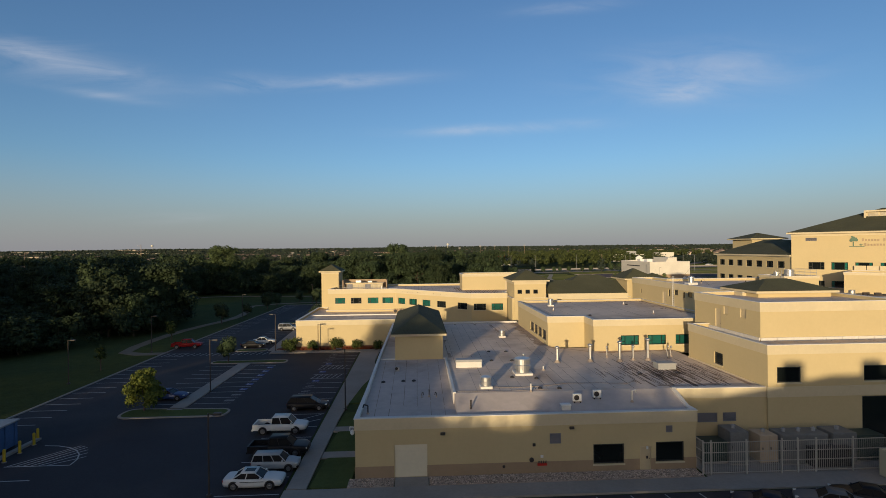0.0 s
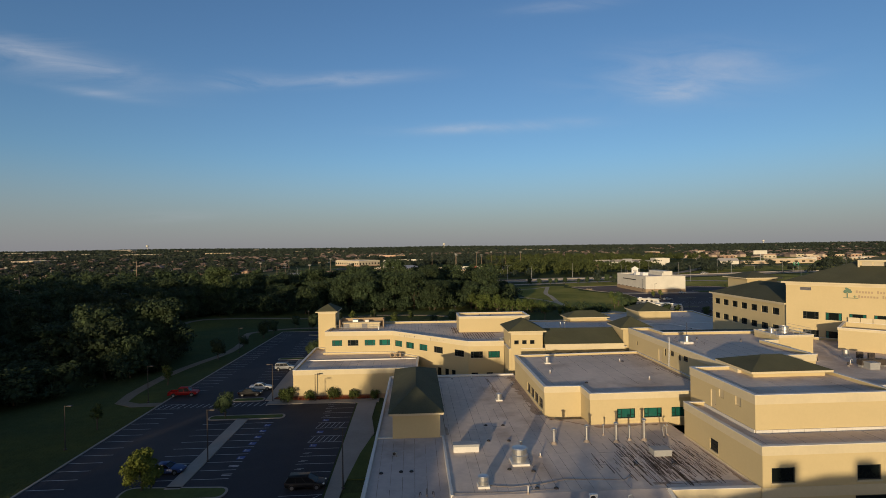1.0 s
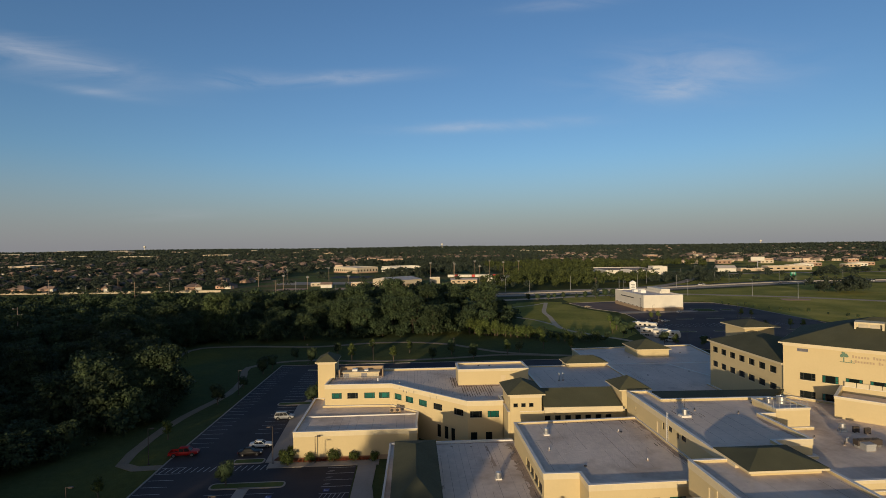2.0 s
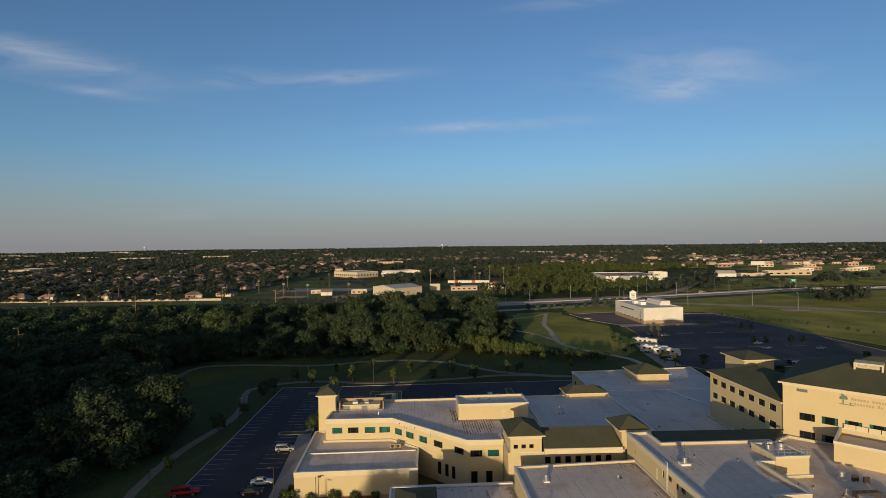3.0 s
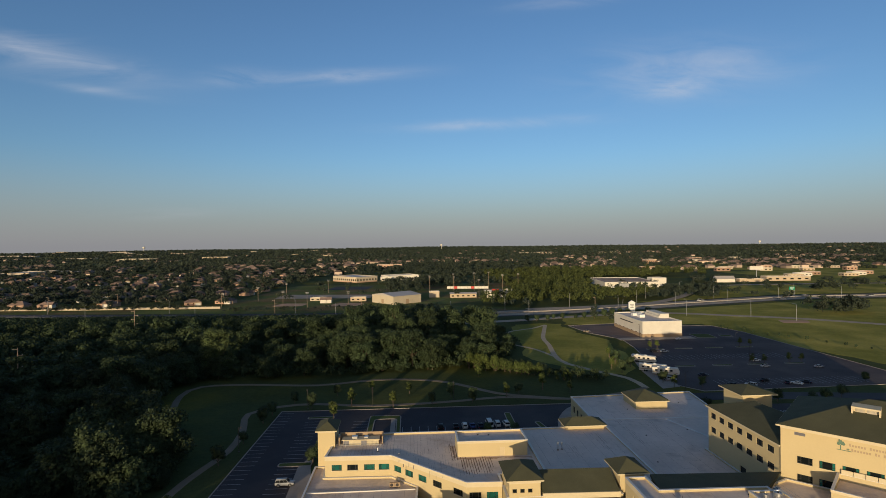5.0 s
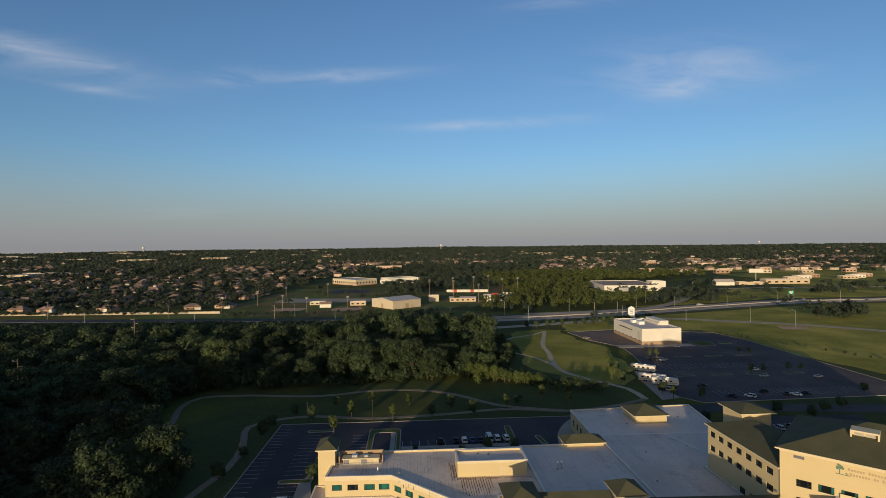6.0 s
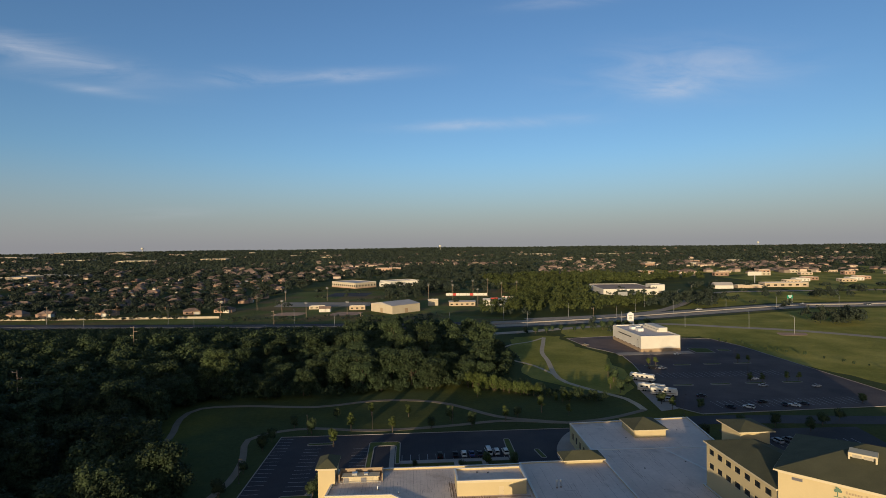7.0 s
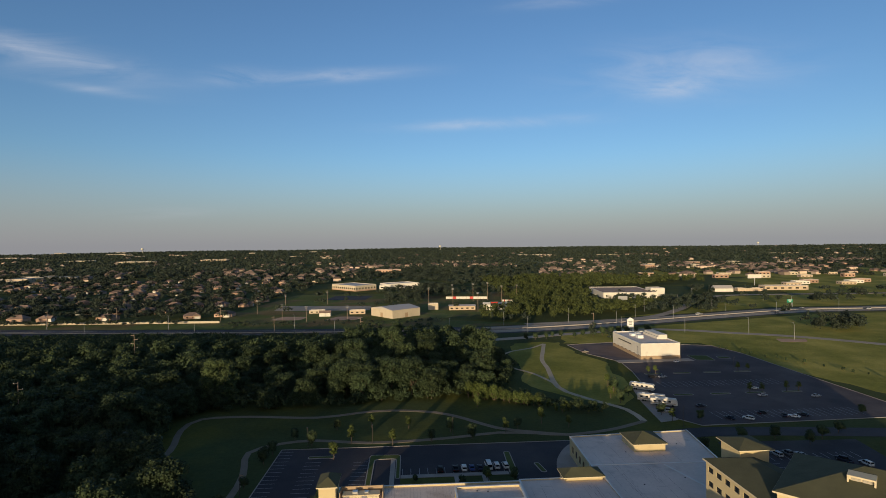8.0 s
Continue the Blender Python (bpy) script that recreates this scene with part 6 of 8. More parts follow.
for k in range(18):
    a, r = srs.uniform(0, 6.28), srs.uniform(0, 0.62)
    q = srs.uniform(0.16, 0.27)
    ob = part("emblem_leaf", lathe([(q, 0), (q, 0.06)], 9), LOGO_GREEN, sign)
    ob.matrix_local = Matrix.Translation((r * math.cos(a) - 0.6, -0.002 * k, 20.35 + 0.85 * r * math.sin(a))) @ Matrix.Rotation(radians(90), 4, "X")
part("emblem_trunk", boxes((-0.68, -0.52, -0.06, 0, 19.05, 19.9)), LOGO_GREEN, sign)
part("emblem_ground", boxes((-1.2, 1.0, -0.06, 0, 18.95, 19.05), (0.45, 0.55, -0.06, 0, 19.06, 19.5), (0.25, 0.75, -0.05, 0, 19.3, 19.36)), LOGO_GREEN, sign)
for z, x0, words in ((19.95, 0.65, (2.6, 3.9)), (19.1, 1.0, (3.0, 0.8, 3.1))):
    x = x0
    for w in words:
        n = max(2, int(w / 0.4))
        for k in range(n):
            part("letter_bar", boxes((x + k * w / n, x + k * w / n + w / n * 0.6, -0.05, 0, z, z + (0.5 if k == 0 else 0.36))), LOGO_BROWN, sign)
        x += w + 0.4

# wall fittings on the service wing
for x, z in ((1.3, 3.75), (12.4, 3.95)):
    lamp = thing("wall_lamp", (x, FY - 0.02, z), "small dark bronze wall lamp", "wall lamp", "wall lamps")
    part("housing", boxes((-0.2, 0.2, -0.22, 0, -0.1, 0.12), bevel=0.04), BRONZE, lamp)
    part("lens", boxes((-0.14, 0.14, -0.19, -0.06, -0.125, -0.101)), TRIM, lamp)
lamp = thing("door_lamp", (19.0, FY - 0.02, 2.05), "small pale lamp beside the service door", "wall lamp")
part("housing", boxes((-0.09, 0.09, -0.12, 0, -0.12, 0.12), bevel=0.02), WHITE_METAL, lamp)
part("card_reader", boxes((-0.08, 0.08, -0.05, -0.002, -0.95, -0.72), bevel=0.01), DARK_METAL, lamp, "small dark card reader")
valve = thing("standpipe_valves", (9.8, FY - 0.04, 0.9), "red fire service manifold with dark valves", "fire valve")
part("manifold", boxes((-0.42, 0.42, -0.16, -0.002, -0.1, 0.12), bevel=0.03), RED_PAINT, valve)
for k in range(4):
    part("valve", tubes(((-0.3 + k * 0.2, -0.14, 0.13), (-0.3 + k * 0.2, -0.2, 0.34), 0.05), n=8), DARK_METAL, valve)
part("plate", boxes((-0.12, 0.12, -0.03, -0.002, 0.55, 0.78)), WHITE_METAL, valve)
tagged(part("wall_outlet", lathe([(0.12, 0), (0.12, 0.1), (0.05, 0.14)], 10), DARK_METAL), "small round dark wall outlet", "outlet").matrix_basis = pose(6.5, FY - 0.04, 0.8, 90)
tagged(part("hose_reel", lathe([(0.2, 0), (0.2, 0.08), (0.08, 0.12)], 12), DARK_METAL), "round dark hose reel on the wall", "hose reel").matrix_basis = pose(8.9, FY - 0.04, 1.3, 90)
tagged(part("alarm_box", boxes((9.0, 9.25, FY - 0.12, FY - 0.002, 2.45, 2.7), bevel=0.02), DARK_METAL), "small dark alarm box on the wall", "alarm box")
dome = thing("security_camera", (-6.35, FY + 0.2, 3.9), "white dome security camera on a wall arm", "camera")
part("arm", tubes(((0.25, 0, 0.5), (-0.2, 0, 0.55), 0.04), ((-0.2, 0, 0.55), (-0.2, 0, 0.2), 0.04)), WHITE_METAL, dome)
part("dome", lathe([(0.05, 0.3), (0.17, 0.2), (0.17, 0.0), (0.1, -0.12), (0.02, -0.16)], 12), WHITE_METAL, dome)

# service yard: fence, transformers, generators, container
fence = thing("steel_fence", (0, 0, 0), "tall pale steel picket fence round the service yard", "fence")
posts = [23.2, 23.9, 27.0, 30.1, 31.5, 33.1, 36.4, 39.6, 42.8, 46.0]
rail_mesh = boxes((-0.03, 0.03, -0.03, 0.03, 0, 3.0))
for x in posts:
    part("post", boxes((x - 0.05, x + 0.05, 44.03, 44.15, 0.05, 3.05)), FENCE, fence)
for z in (0.25, 1.15, 1.95, 2.8):
    part("bar", boxes((23.2, 46.0, 44.08, 44.12, z, z + 0.06)), FENCE, fence)
    part("bar", boxes((23.35, 23.41, 44.2, 48.4, z, z + 0.06)), FENCE, fence)
pk = bpy.data.meshes.new("picket")
b = boxes((-0.012, 0.012, -0.012, 0.012, 0.2, 2.86))
b.to_mesh(pk)
b.free()
rail_mesh.free()
for k in range(126):
    ob = part("picket", pk, FENCE, fence)
    ob.location = (23.3 + k * 0.18, 44.055, 0.0)
for k in range(22):
    ob = part("picket", pk, FENCE, fence)
    ob.location = (23.33, 44.3 + k * 0.18, 0)


def cabinet(x, y, w, d, h, mat, label, name="electrical_cabinet", vents=2, doors=2, z=0.1):
    ob = thing(name, (x, y, z), label, "equipment cabinet", "yard cabinets")
    part("casing", boxes((-w / 2, w / 2, -d / 2, d / 2, 0.08, h), bevel=0.04), mat, ob)
    part("plinth", boxes((-w / 2 - 0.1, w / 2 + 0.1, -d / 2 - 0.1, d / 2 + 0.1, -0.05, 0.079)), CONCRETE, ob)
    for k in range(doors):
        a = -w / 2 + 0.06 + k * (w - 0.12) / doors
        door = part("door", boxes((a + 0.02, a + (w - 0.12) / doors - 0.02, -d / 2 - 0.03, -d / 2 - 0.003, 0.16, h - 0.12)), mat, ob)
        part("handle", boxes((a + 0.1, a + 0.16, -d / 2 - 0.07, -d / 2 - 0.031, h * 0.5, h * 0.5 + 0.2)), DARK_METAL, door)
    for k in range(vents):
        a = -w / 2 + (k + 0.5) * w / vents
        part("roof_vent", lathe([(0.16, h - 0.01), (0.16, h + 0.22), (0.22, h + 0.24), (0.05, h + 0.36)], 10), GREY_METAL, ob).location = (a, 0, 0)
    return ob


YARD_GREY = material("weathered_grey_enclosure", (0.17, 0.168, 0.16), 0.6, 0.2, 0.8, 4, 0.05)
GREEN_BOX = material("dark_green_transformer", (0.035, 0.055, 0.045), 0.5, 0.15, 0.6, 4, 0.05)
cabinet(25.6, 47.2, 2.3, 1.6, 1.9, GREEN_BOX, "dark green pad-mounted transformer", "transformer", 0, 2)
cabinet(27.6, 47.0, 1.7, 2.0, 2.9, YARD_GREY, "tall grey switchgear cabinet", vents=1)
cabinet(30.3, 46.9, 1.6, 1.8, 2.5, WALL_TAN, "tan equipment cabinet in the yard", vents=1)
cabinet(33.4, 46.6, 4.2, 1.9, 2.6, YARD_GREY, "long grey generator enclosure", "generator", 3, 4)
cabinet(36.9, 46.5, 2.2, 2.0, 2.7, YARD_GREY, "short grey generator enclosure in the yard", "generator", 1, 2)
cabinet(35.2, 45.2, 3.6, 1.1, 1.7, DARK_METAL, "dark louvred chiller in the yard", "chiller", 0, 3)
cabinet(39.6, 46.8, 2.6, 1.8, 2.3, GREEN_BOX, "dark green transformer beside the generators", "transformer", 0, 2)
cont = thing("storage_container", (40.4, 41.9, 0.05), "cream corrugated steel storage container", "container")
part("shell", boxes((-2.6, 2.6, -1.15, 1.15, 0.1, 2.3)), TRIM, cont)
for k in range(18):
    part("rib", boxes((-2.5 + k * 0.29, -2.37 + k * 0.29, -1.19, -1.153, 0.15, 2.2)), TRIM, cont)
part("roof_clutter", boxes((-2.3, -1.4, -0.8, 0.2, 2.3, 2.45), (-0.6, 0.5, -0.4, 0.7, 2.3, 2.42), (1.0, 2.2, -0.9, 0.4, 2.3, 2.5)), GREY_METAL, cont)

# enclosure with bollards at the west side
bin_ob = thing("waste_container", (-44.0, 51.5, 0.03), "blue painted steel waste container with a flat lid", "container", turn=radians(3))
part("body", prisms(([(-3.4, -4.4), (3.0, -4.4), (3.0, 4.4), (-3.4, 4.4)], 0.15, 2.5)), BLUE_TARP, bin_ob)
part("lid", boxes((-3.55, 3.15, -4.55, 4.55, 2.5, 2.66), bevel=0.04), GREY_METAL, bin_ob, "grey flat lid")
for k in range(7):
    part("rib", boxes((3.0, 3.12, -4.2 + k * 1.35, -4.05 + k * 1.35, 0.2, 2.45)), BLUE_TARP, bin_ob)
tagged(part("enclosure_kerb", boxes((-40.4, -39.9, 44.0, 57.5, 0, 0.25)), CONCRETE), "low concrete kerb of the waste enclosure", "kerb", kind="structure")
for x, y in ((-39.0, 49.4), (-39.2, 51.6), (-39.4, 53.8), (-39.6, 56.0), (-40.2, 57.4)):
    bo = thing("bollard", (x, y, 0.03), "yellow painted steel bollard", "bollard", "bollards")
    part("tube", lathe([(0.13, 0), (0.13, 1.15), (0.08, 1.22), (0.02, 1.24)], 12), YELLOW, bo)
    part("foot", lathe([(0.2, 0), (0.2, 0.04), (0.14, 0.05)], 12), CONCRETE, bo)

# ------------------------------------------------------------------ lamp posts and poles


def lamp_post(x, y, h, turn=0.0, z=0.0):
    ob = thing("lamp_post", (x, y, z), "bronze car park lamp post with a box head", "lamp post", "car park lamps", turn=turn)
    part("foot", lathe([(0.24, -0.02), (0.24, 0.14), (0.2, 0.18)], 10), BRONZE, ob)
    part("pole", tubes(((0, 0, 0.17), (0, 0, h), 0.085, 0.06), n=8), BRONZE, ob)
    part("arm", tubes(((0, 0, h - 0.1), (0.55, 0, h - 0.05), 0.035), n=6), BRONZE, ob)
    part("head", boxes((0.4, 1.05, -0.2, 0.2, h - 0.14, h + 0.04), bevel=0.03), BRONZE, ob)


for x, y, h, a in ((-51.9, 104.8, 7.0, 0), (-29.4, 75.0, 7.2, 0), (-19.8, 102.7, 5.2, 0), (-9.6, 65.2, 7.4, 180), (-17.4, 43.4, 6.6, 0), (-27.9, 103.0, 7.2, 180), (-52.3, 81.2, 6.5, 0), (-50, 152, 7, 0), (-15, 190.6, 7, -90), (14.5, 196, 7, -90), (-38, 190, 7, -90),
                   (104.3, 196.6, 8, 0), (136, 309, 8, 90), (160, 242, 8, 0), (128, 276, 8, 0), (175, 276, 8, 0)):
    lamp_post(x, y, h, radians(a))


def street_lamp(x, y, h, turn):
    ob = thing("street_lamp", (x, y, 0), "tall grey highway lamp with a curved arm", "street lamp", "highway lamps", turn=turn)
    part("pole", tubes(((0, 0, -0.05), (0, 0, h - 1), 0.14, 0.09), n=8), GREY_METAL, ob)
    part("arm", tubes(((0, 0, h - 1), (0.6, 0, h - 0.25), 0.07), ((0.6, 0, h - 0.25), (2.2, 0, h), 0.06), n=6), GREY_METAL, ob)
    part("head", boxes((2.1, 2.9, -0.15, 0.15, h - 0.08, h + 0.08), bevel=0.03), GREY_METAL, ob)


for x, y, a in ((92, 412, 80), (173, 434, 80), (238, 464, 75), (291, 470, 75), (350, 484, 75), (420, 492, 85), (30, 412, 90), (-60, 416, 90), (-170, 424, 95), (-260, 436, 95), (-350, 448, 95), (80, 452, -90), (140, 462, -100), (210, 482, -105), (300, 508, -105), (-100, 458, -90), (-210, 470, -85), (-320, 484, -85), (400, 530, -95), (163.5, 401, 60), (212, 396, 100), (257, 386, 110), (272, 358, 120), (236, 520, -45), (300, 575, -45), (345, 628, -45)):
    street_lamp(x, y, 12.5, radians(a))


def utility_pole(x, y, h, arms):
    ob = thing("utility_pole", (x, y, 0), "tall weathered wooden power pole with cross arms", "power pole", "power poles")
    part("pole", tubes(((0, 0, -0.1), (0, 0, h), 0.2, 0.13), n=8), WOOD_POLE, ob)
    for k in range(arms):
        z = h - 0.8 - k * 2.3
        arm = part("cross_arm", boxes((-0.1 if k % 2 else -1.9, 1.9 if k % 2 else 0.1, -0.08, 0.08, z, z + 0.16)), WOOD_POLE, ob, "wooden cross arm")
        part("insulator", lathe([(0.07, 0.16), (0.12, 0.3), (0.05, 0.45)], 8), CAP, arm).location = ((1.7 if k % 2 else -1.7), 0, z)


for x, y, h, n in ((-157, 219, 19, 4), (-156, 306, 23, 4), (-110, 430, 15, 2), (-40, 418, 14, 2), (-178, 505, 14, 2), (-280, 520, 14, 2), (-330, 500, 14, 2), (150, 425, 13, 1)):
    utility_pole(x, y, h, n)

# ------------------------------------------------------------------ vehicles
PAINTS = {}


def car_paint(colour):
    if colour not in PAINTS:
        rgb = {"white": (0.62, 0.62, 0.60), "silver": (0.34, 0.35, 0.36), "black": (0.012, 0.012, 0.014), "dark": (0.017, 0.022, 0.036), "red": (0.32, 0.012, 0.01), "blue": (0.035, 0.06, 0.16), "grey": (0.12, 0.125, 0.13), "tan": (0.30, 0.25, 0.18)}[colour]
        PAINTS[colour] = material(colour + "_car_paint", rgb, 0.42, 0.04, 0.8, 4, 0, metal=0.0, spec=0.18)
    return PAINTS[colour]


TYRE = material("tyre_rubber", (0.015, 0.015, 0.015), 0.9, 0.1, 1, 6, 0)
RIM = material("alloy_rim", (0.22, 0.22, 0.23), 0.35, 0.08, 1, 6, 0, metal=0.8)
CAR_GLASS = material("car_glass", (0.008, 0.010, 0.013), 0.25, 0.05, 1, 4, 0, spec=0.10)
LENS_RED = material("tail_lens", (0.28, 0.01, 0.01), 0.3, 0.05, 1, 4, 0)
LENS_CLEAR = material("head_lens", (0.55, 0.55, 0.52), 0.15, 0.05, 1, 4, 0, spec=0.7)
# length, half width, height, wheel radius, belt height, body stations (share of length, share of width, bottom, shoulder, top), cabin (base rear, base front, roof rear, roof front)
SHAPES = {
    "sedan": (4.85, 0.92, 1.42, 0.33, 0.92, ((0, .80, .42, .78, .84), (.03, .93, .30, .82, .95), (.16, 1, .24, .86, 1.0), (.35, 1, .22, .86, .94), (.66, 1, .22, .86, .93), (.80, .99, .24, .82, .90), (.95, .93, .28, .68, .76), (1, .78, .38, .58, .64)), (.14, .70, .30, .54)),
    "coupe": (5.0, 0.95, 1.42, 0.36, 0.94, ((0, .84, .44, .80, .90), (.03, .95, .32, .86, 1.0), (.18, 1, .26, .90, 1.0), (.35, 1, .22, .88, .95), (.60, 1, .22, .86, .94), (.80, .99, .24, .84, .93), (.96, .94, .28, .74, .84), (1, .84, .38, .62, .74)), (.13, .70, .30, .55)),
    "suv": (4.75, 0.94, 1.72, 0.37, 1.06, ((0, .88, .45, .95, 1.05), (.02, .96, .34, 1.0, 1.08), (.2, 1, .28, 1.0, 1.06), (.5, 1, .28, 1.0, 1.05), (.72, 1, .28, .98, 1.04), (.82, .99, .28, .94, 1.0), (.96, .94, .32, .80, .90), (1, .82, .42, .70, .76)), (.01, .76, .06, .60)),
    "wagon": (4.3, 0.86, 1.56, 0.33, 1.0, ((0, .86, .42, .88, .98), (.03, .95, .32, .92, 1.01), (.2, 1, .26, .94, 1.0), (.5, 1, .26, .92, .99), (.70, .97, .26, .90, .97), (.82, .93, .26, .88, .95), (.96, .80, .30, .76, .86), (1, .66, .40, .64, .72)), (.015, .74, .06, .60)),
    "estate": (5.1, 0.98, 1.66, 0.36, 1.0, ((0, .86, .44, .88, .98), (.02, .95, .32, .94, 1.03), (.2, 1, .26, .96, 1.02), (.5, 1, .24, .93, .99), (.70, 1, .24, .90, .96), (.82, .98, .26, .84, .92), (.95, .92, .30, .72, .82), (1, .78, .40, .60, .68)), (.01, .80, .10, .58)),
    "van": (5.7, 1.0, 2.15, 0.37, 1.15, ((0, .92, .45, 1.0, 1.14), (.02, .98, .36, 1.08, 1.16), (.4, 1, .3, 1.08, 1.15), (.8, 1, .3, 1.06, 1.13), (.88, .98, .3, .98, 1.06), (.97, .94, .34, .82, .92), (1, .84, .44, .72, .80)), (.005, .87, .01, .76)),
    "pickup": (5.85, 1.0, 1.86, 0.41, 1.16, ((.34, 1, .40, 1.08, 1.16), (.42, 1, .40, 1.10, 1.16), (.72, 1, .40, 1.10, 1.15), (.80, 1, .40, 1.06, 1.13), (.95, .96, .44, .94, 1.04), (1, .86, .52, .84, .92)), (.345, .77, .36, .655)),
}


def vehicle(kind, colour, label, trim=None):
    """A parked car facing +x, built of a lofted body, glazed cabin with pillars and roof, wheels and lamps."""
    length, hw, height, wr, belt, st, cab = SHAPES[kind]
    names = {"sedan": "sedan_car", "coupe": "coupe_car", "suv": "sport_utility_car", "wagon": "compact_wagon", "estate": "estate_car", "van": "passenger_van", "pickup": "pickup_truck"}
    ob = thing(names[kind], (0, 0, 0), label, "car" if kind != "pickup" else "pickup truck")
    paint = car_paint(colour)
    X = lambda u: (u - 0.5) * length
    bm = bmesh.new()
    rings = []
    fine = []
    for i in range(len(st) - 1):                 # a smooth run through the stations
        p0, p1, p2, p3 = np.array(st[max(i - 1, 0)]), np.array(st[i]), np.array(st[i + 1]), np.array(st[min(i + 2, len(st) - 1)])
        for s in (0, 0.33, 0.67):
            q = 0.5 * (2 * p1 + (p2 - p0) * s + (2 * p0 - 5 * p1 + 4 * p2 - p3) * s ** 2 + (3 * p1 - p0 - 3 * p2 + p3) * s ** 3)
            q[0] = p1[0] + (p2[0] - p1[0]) * s
            fine.append(tuple(q))
    for u, w, zb, zs, zt in fine + [st[-1]]:
        h = hw * w
        half = [(-h * 0.9, zb), (-h, zb + 0.16), (-h * 1.005, (zb + zs) / 2 + 0.08), (-h * 0.985, zs), (-h * 0.93, zs + (zt - zs) * 0.62), (-h * 0.80, zt - 0.012), (-h * 0.45, zt + 0.012)]
        prof = half + [(-y, z) for y, z in reversed(half)]
        rings.append([bm.verts.new((X(u), y, z)) for y, z in prof])
    n = len(rings[0])
    for a, b2 in zip(rings, rings[1:]):
        for i in range(n):
            j = (i + 1) % n
            bm.faces.new((a[i], a[j], b2[j], b2[i]))
    bm.faces.new(rings[0])
    bm.faces.new(rings[-1][::-1])
    body = part("body", bm, paint, ob, smooth=True)
    if kind == "pickup":
        bed = boxes((X(0.012), X(0.34), -hw, -hw + 0.09, 0.5, 1.17), (X(0.012), X(0.34), hw - 0.09, hw, 0.5, 1.17), (X(0.0), X(0.012) + 0.07, -hw * 0.97, hw * 0.97, 0.5, 1.16), (X(0.0) - 0.12, X(0.0), -hw * 0.9, hw * 0.9, 0.42, 0.6))
        part("bed", bed, paint, ob)
        part("bed_floor", boxes((X(0.02), X(0.34), -hw + 0.1, hw - 0.1, 0.52, 0.66)), DARK_METAL, ob)
    br, bf, rr, rf = (X(c) for c in cab)
    gw, tw = hw * 0.88, hw * 0.75
    low = belt - 0.06
    bm = bmesh.new()
    prism_pts = [(br, -gw, low), (bf, -gw, low), (bf, gw, low), (br, gw, low), (rr, -tw, height - 0.06), (rf, -tw, height - 0.06), (rf, tw, height - 0.06), (rr, tw, height - 0.06)]
    v = [bm.verts.new(p) for p in prism_pts]
    for f in ((3, 2, 1, 0), (4, 5, 6, 7), (0, 1, 5, 4), (1, 2, 6, 5), (2, 3, 7, 6), (3, 0, 4, 7)):
        bm.faces.new([v[i] for i in f])
    part("glazing", bm, CAR_GLASS, ob, "dark tinted glass")
    bm = bmesh.new()
    prism(bm, [(rr - 0.06, -tw - 0.03), (rf + 0.05, -tw - 0.03), (rf + 0.05, tw + 0.03), (rr - 0.06, tw + 0.03)], height - 0.09, height)
    bmesh.ops.bevel(bm, geom=bm.edges[:], offset=0.042, segments=3, affect="EDGES")
    part("roof", bm, paint, ob, smooth=True)
    part("bumper", boxes((X(1) - 0.22, X(1) + 0.03, -hw * 0.8, hw * 0.8, st[-1][2] - 0.06, st[-1][2] + 0.10), bevel=0.04), DARK_METAL, ob, "dark lower bumper")
    for s in (-1, 1):
        specs = [((br, s * gw, low), (rr, s * tw, height - 0.05), 0.05), ((bf, s * gw, low), (rf, s * tw, height - 0.05), 0.035)]
        for f in ((0.45,) if kind in ("sedan", "coupe", "pickup") else (0.34, 0.66)):
            specs.append(((br + (bf - br) * f, s * gw, low), (rr + (rf - rr) * f, s * tw, height - 0.05), 0.035))
        for sp in specs:
            part("pillar", tubes(sp, n=6), paint, ob)
        part("headlight", boxes((X(1) - 0.30, X(1) - 0.03, s * hw * 0.74 - 0.16, s * hw * 0.74 + 0.1, 0.66 * belt, 0.66 * belt + 0.15), bevel=0.03), LENS_CLEAR, ob)
        part("tail_light", boxes((X(0) - 0.015, X(0) + 0.12, s * hw * 0.76 - 0.1, s * hw * 0.76 + 0.1, belt * 0.72, belt * 0.72 + 0.2), bevel=0.02), LENS_RED, ob)
        part("mirror", boxes((bf - 0.35, bf - 0.2, s * hw * 1.02 - 0.1, s * hw * 1.02 + 0.1, belt, belt + 0.16), bevel=0.03), paint, ob)
        for u in (0.19, 0.80):
            wheel = part("wheel", tubes(((0, -0.12, 0), (0, 0.12, 0), wr), n=18), TYRE, ob)
            wheel.location = (X(u), s * (hw - 0.10), wr)
            part("rim", lathe([(wr * 0.66, 0), (wr * 0.62, 0.02), (wr * 0.3, -0.02 + 0.02), (0.03, 0.03)], 14), RIM, wheel).matrix_local = Matrix.Translation((0, s * 0.121, 0)) @ Matrix.Rotation(radians(-90 * s), 4, "X")
            # dark disc on the flank in place of the shaded wheel hollow
            part("wheel_arch", tubes(((X(u), s * (hw - 0.03), wr + 0.03), (X(u), s * (hw + 0.004), wr + 0.03), wr + 0.075), n=18), DARK_METAL, ob)
    if trim == "stripe":
        for s in (-1, 1):
            part("stripe", boxes((X(0.30), X(0.70), s * (hw + 0.006) - 0.006, s * (hw + 0.006) + 0.006, 0.70, 0.75)), DARK_METAL, ob, "black side stripe")
        part("sunroof", boxes((rr + 0.25, rf - 0.15, -0.36, 0.36, height + 0.002, height + 0.012)), CAR_GLASS, ob, "dark glass sunroof")
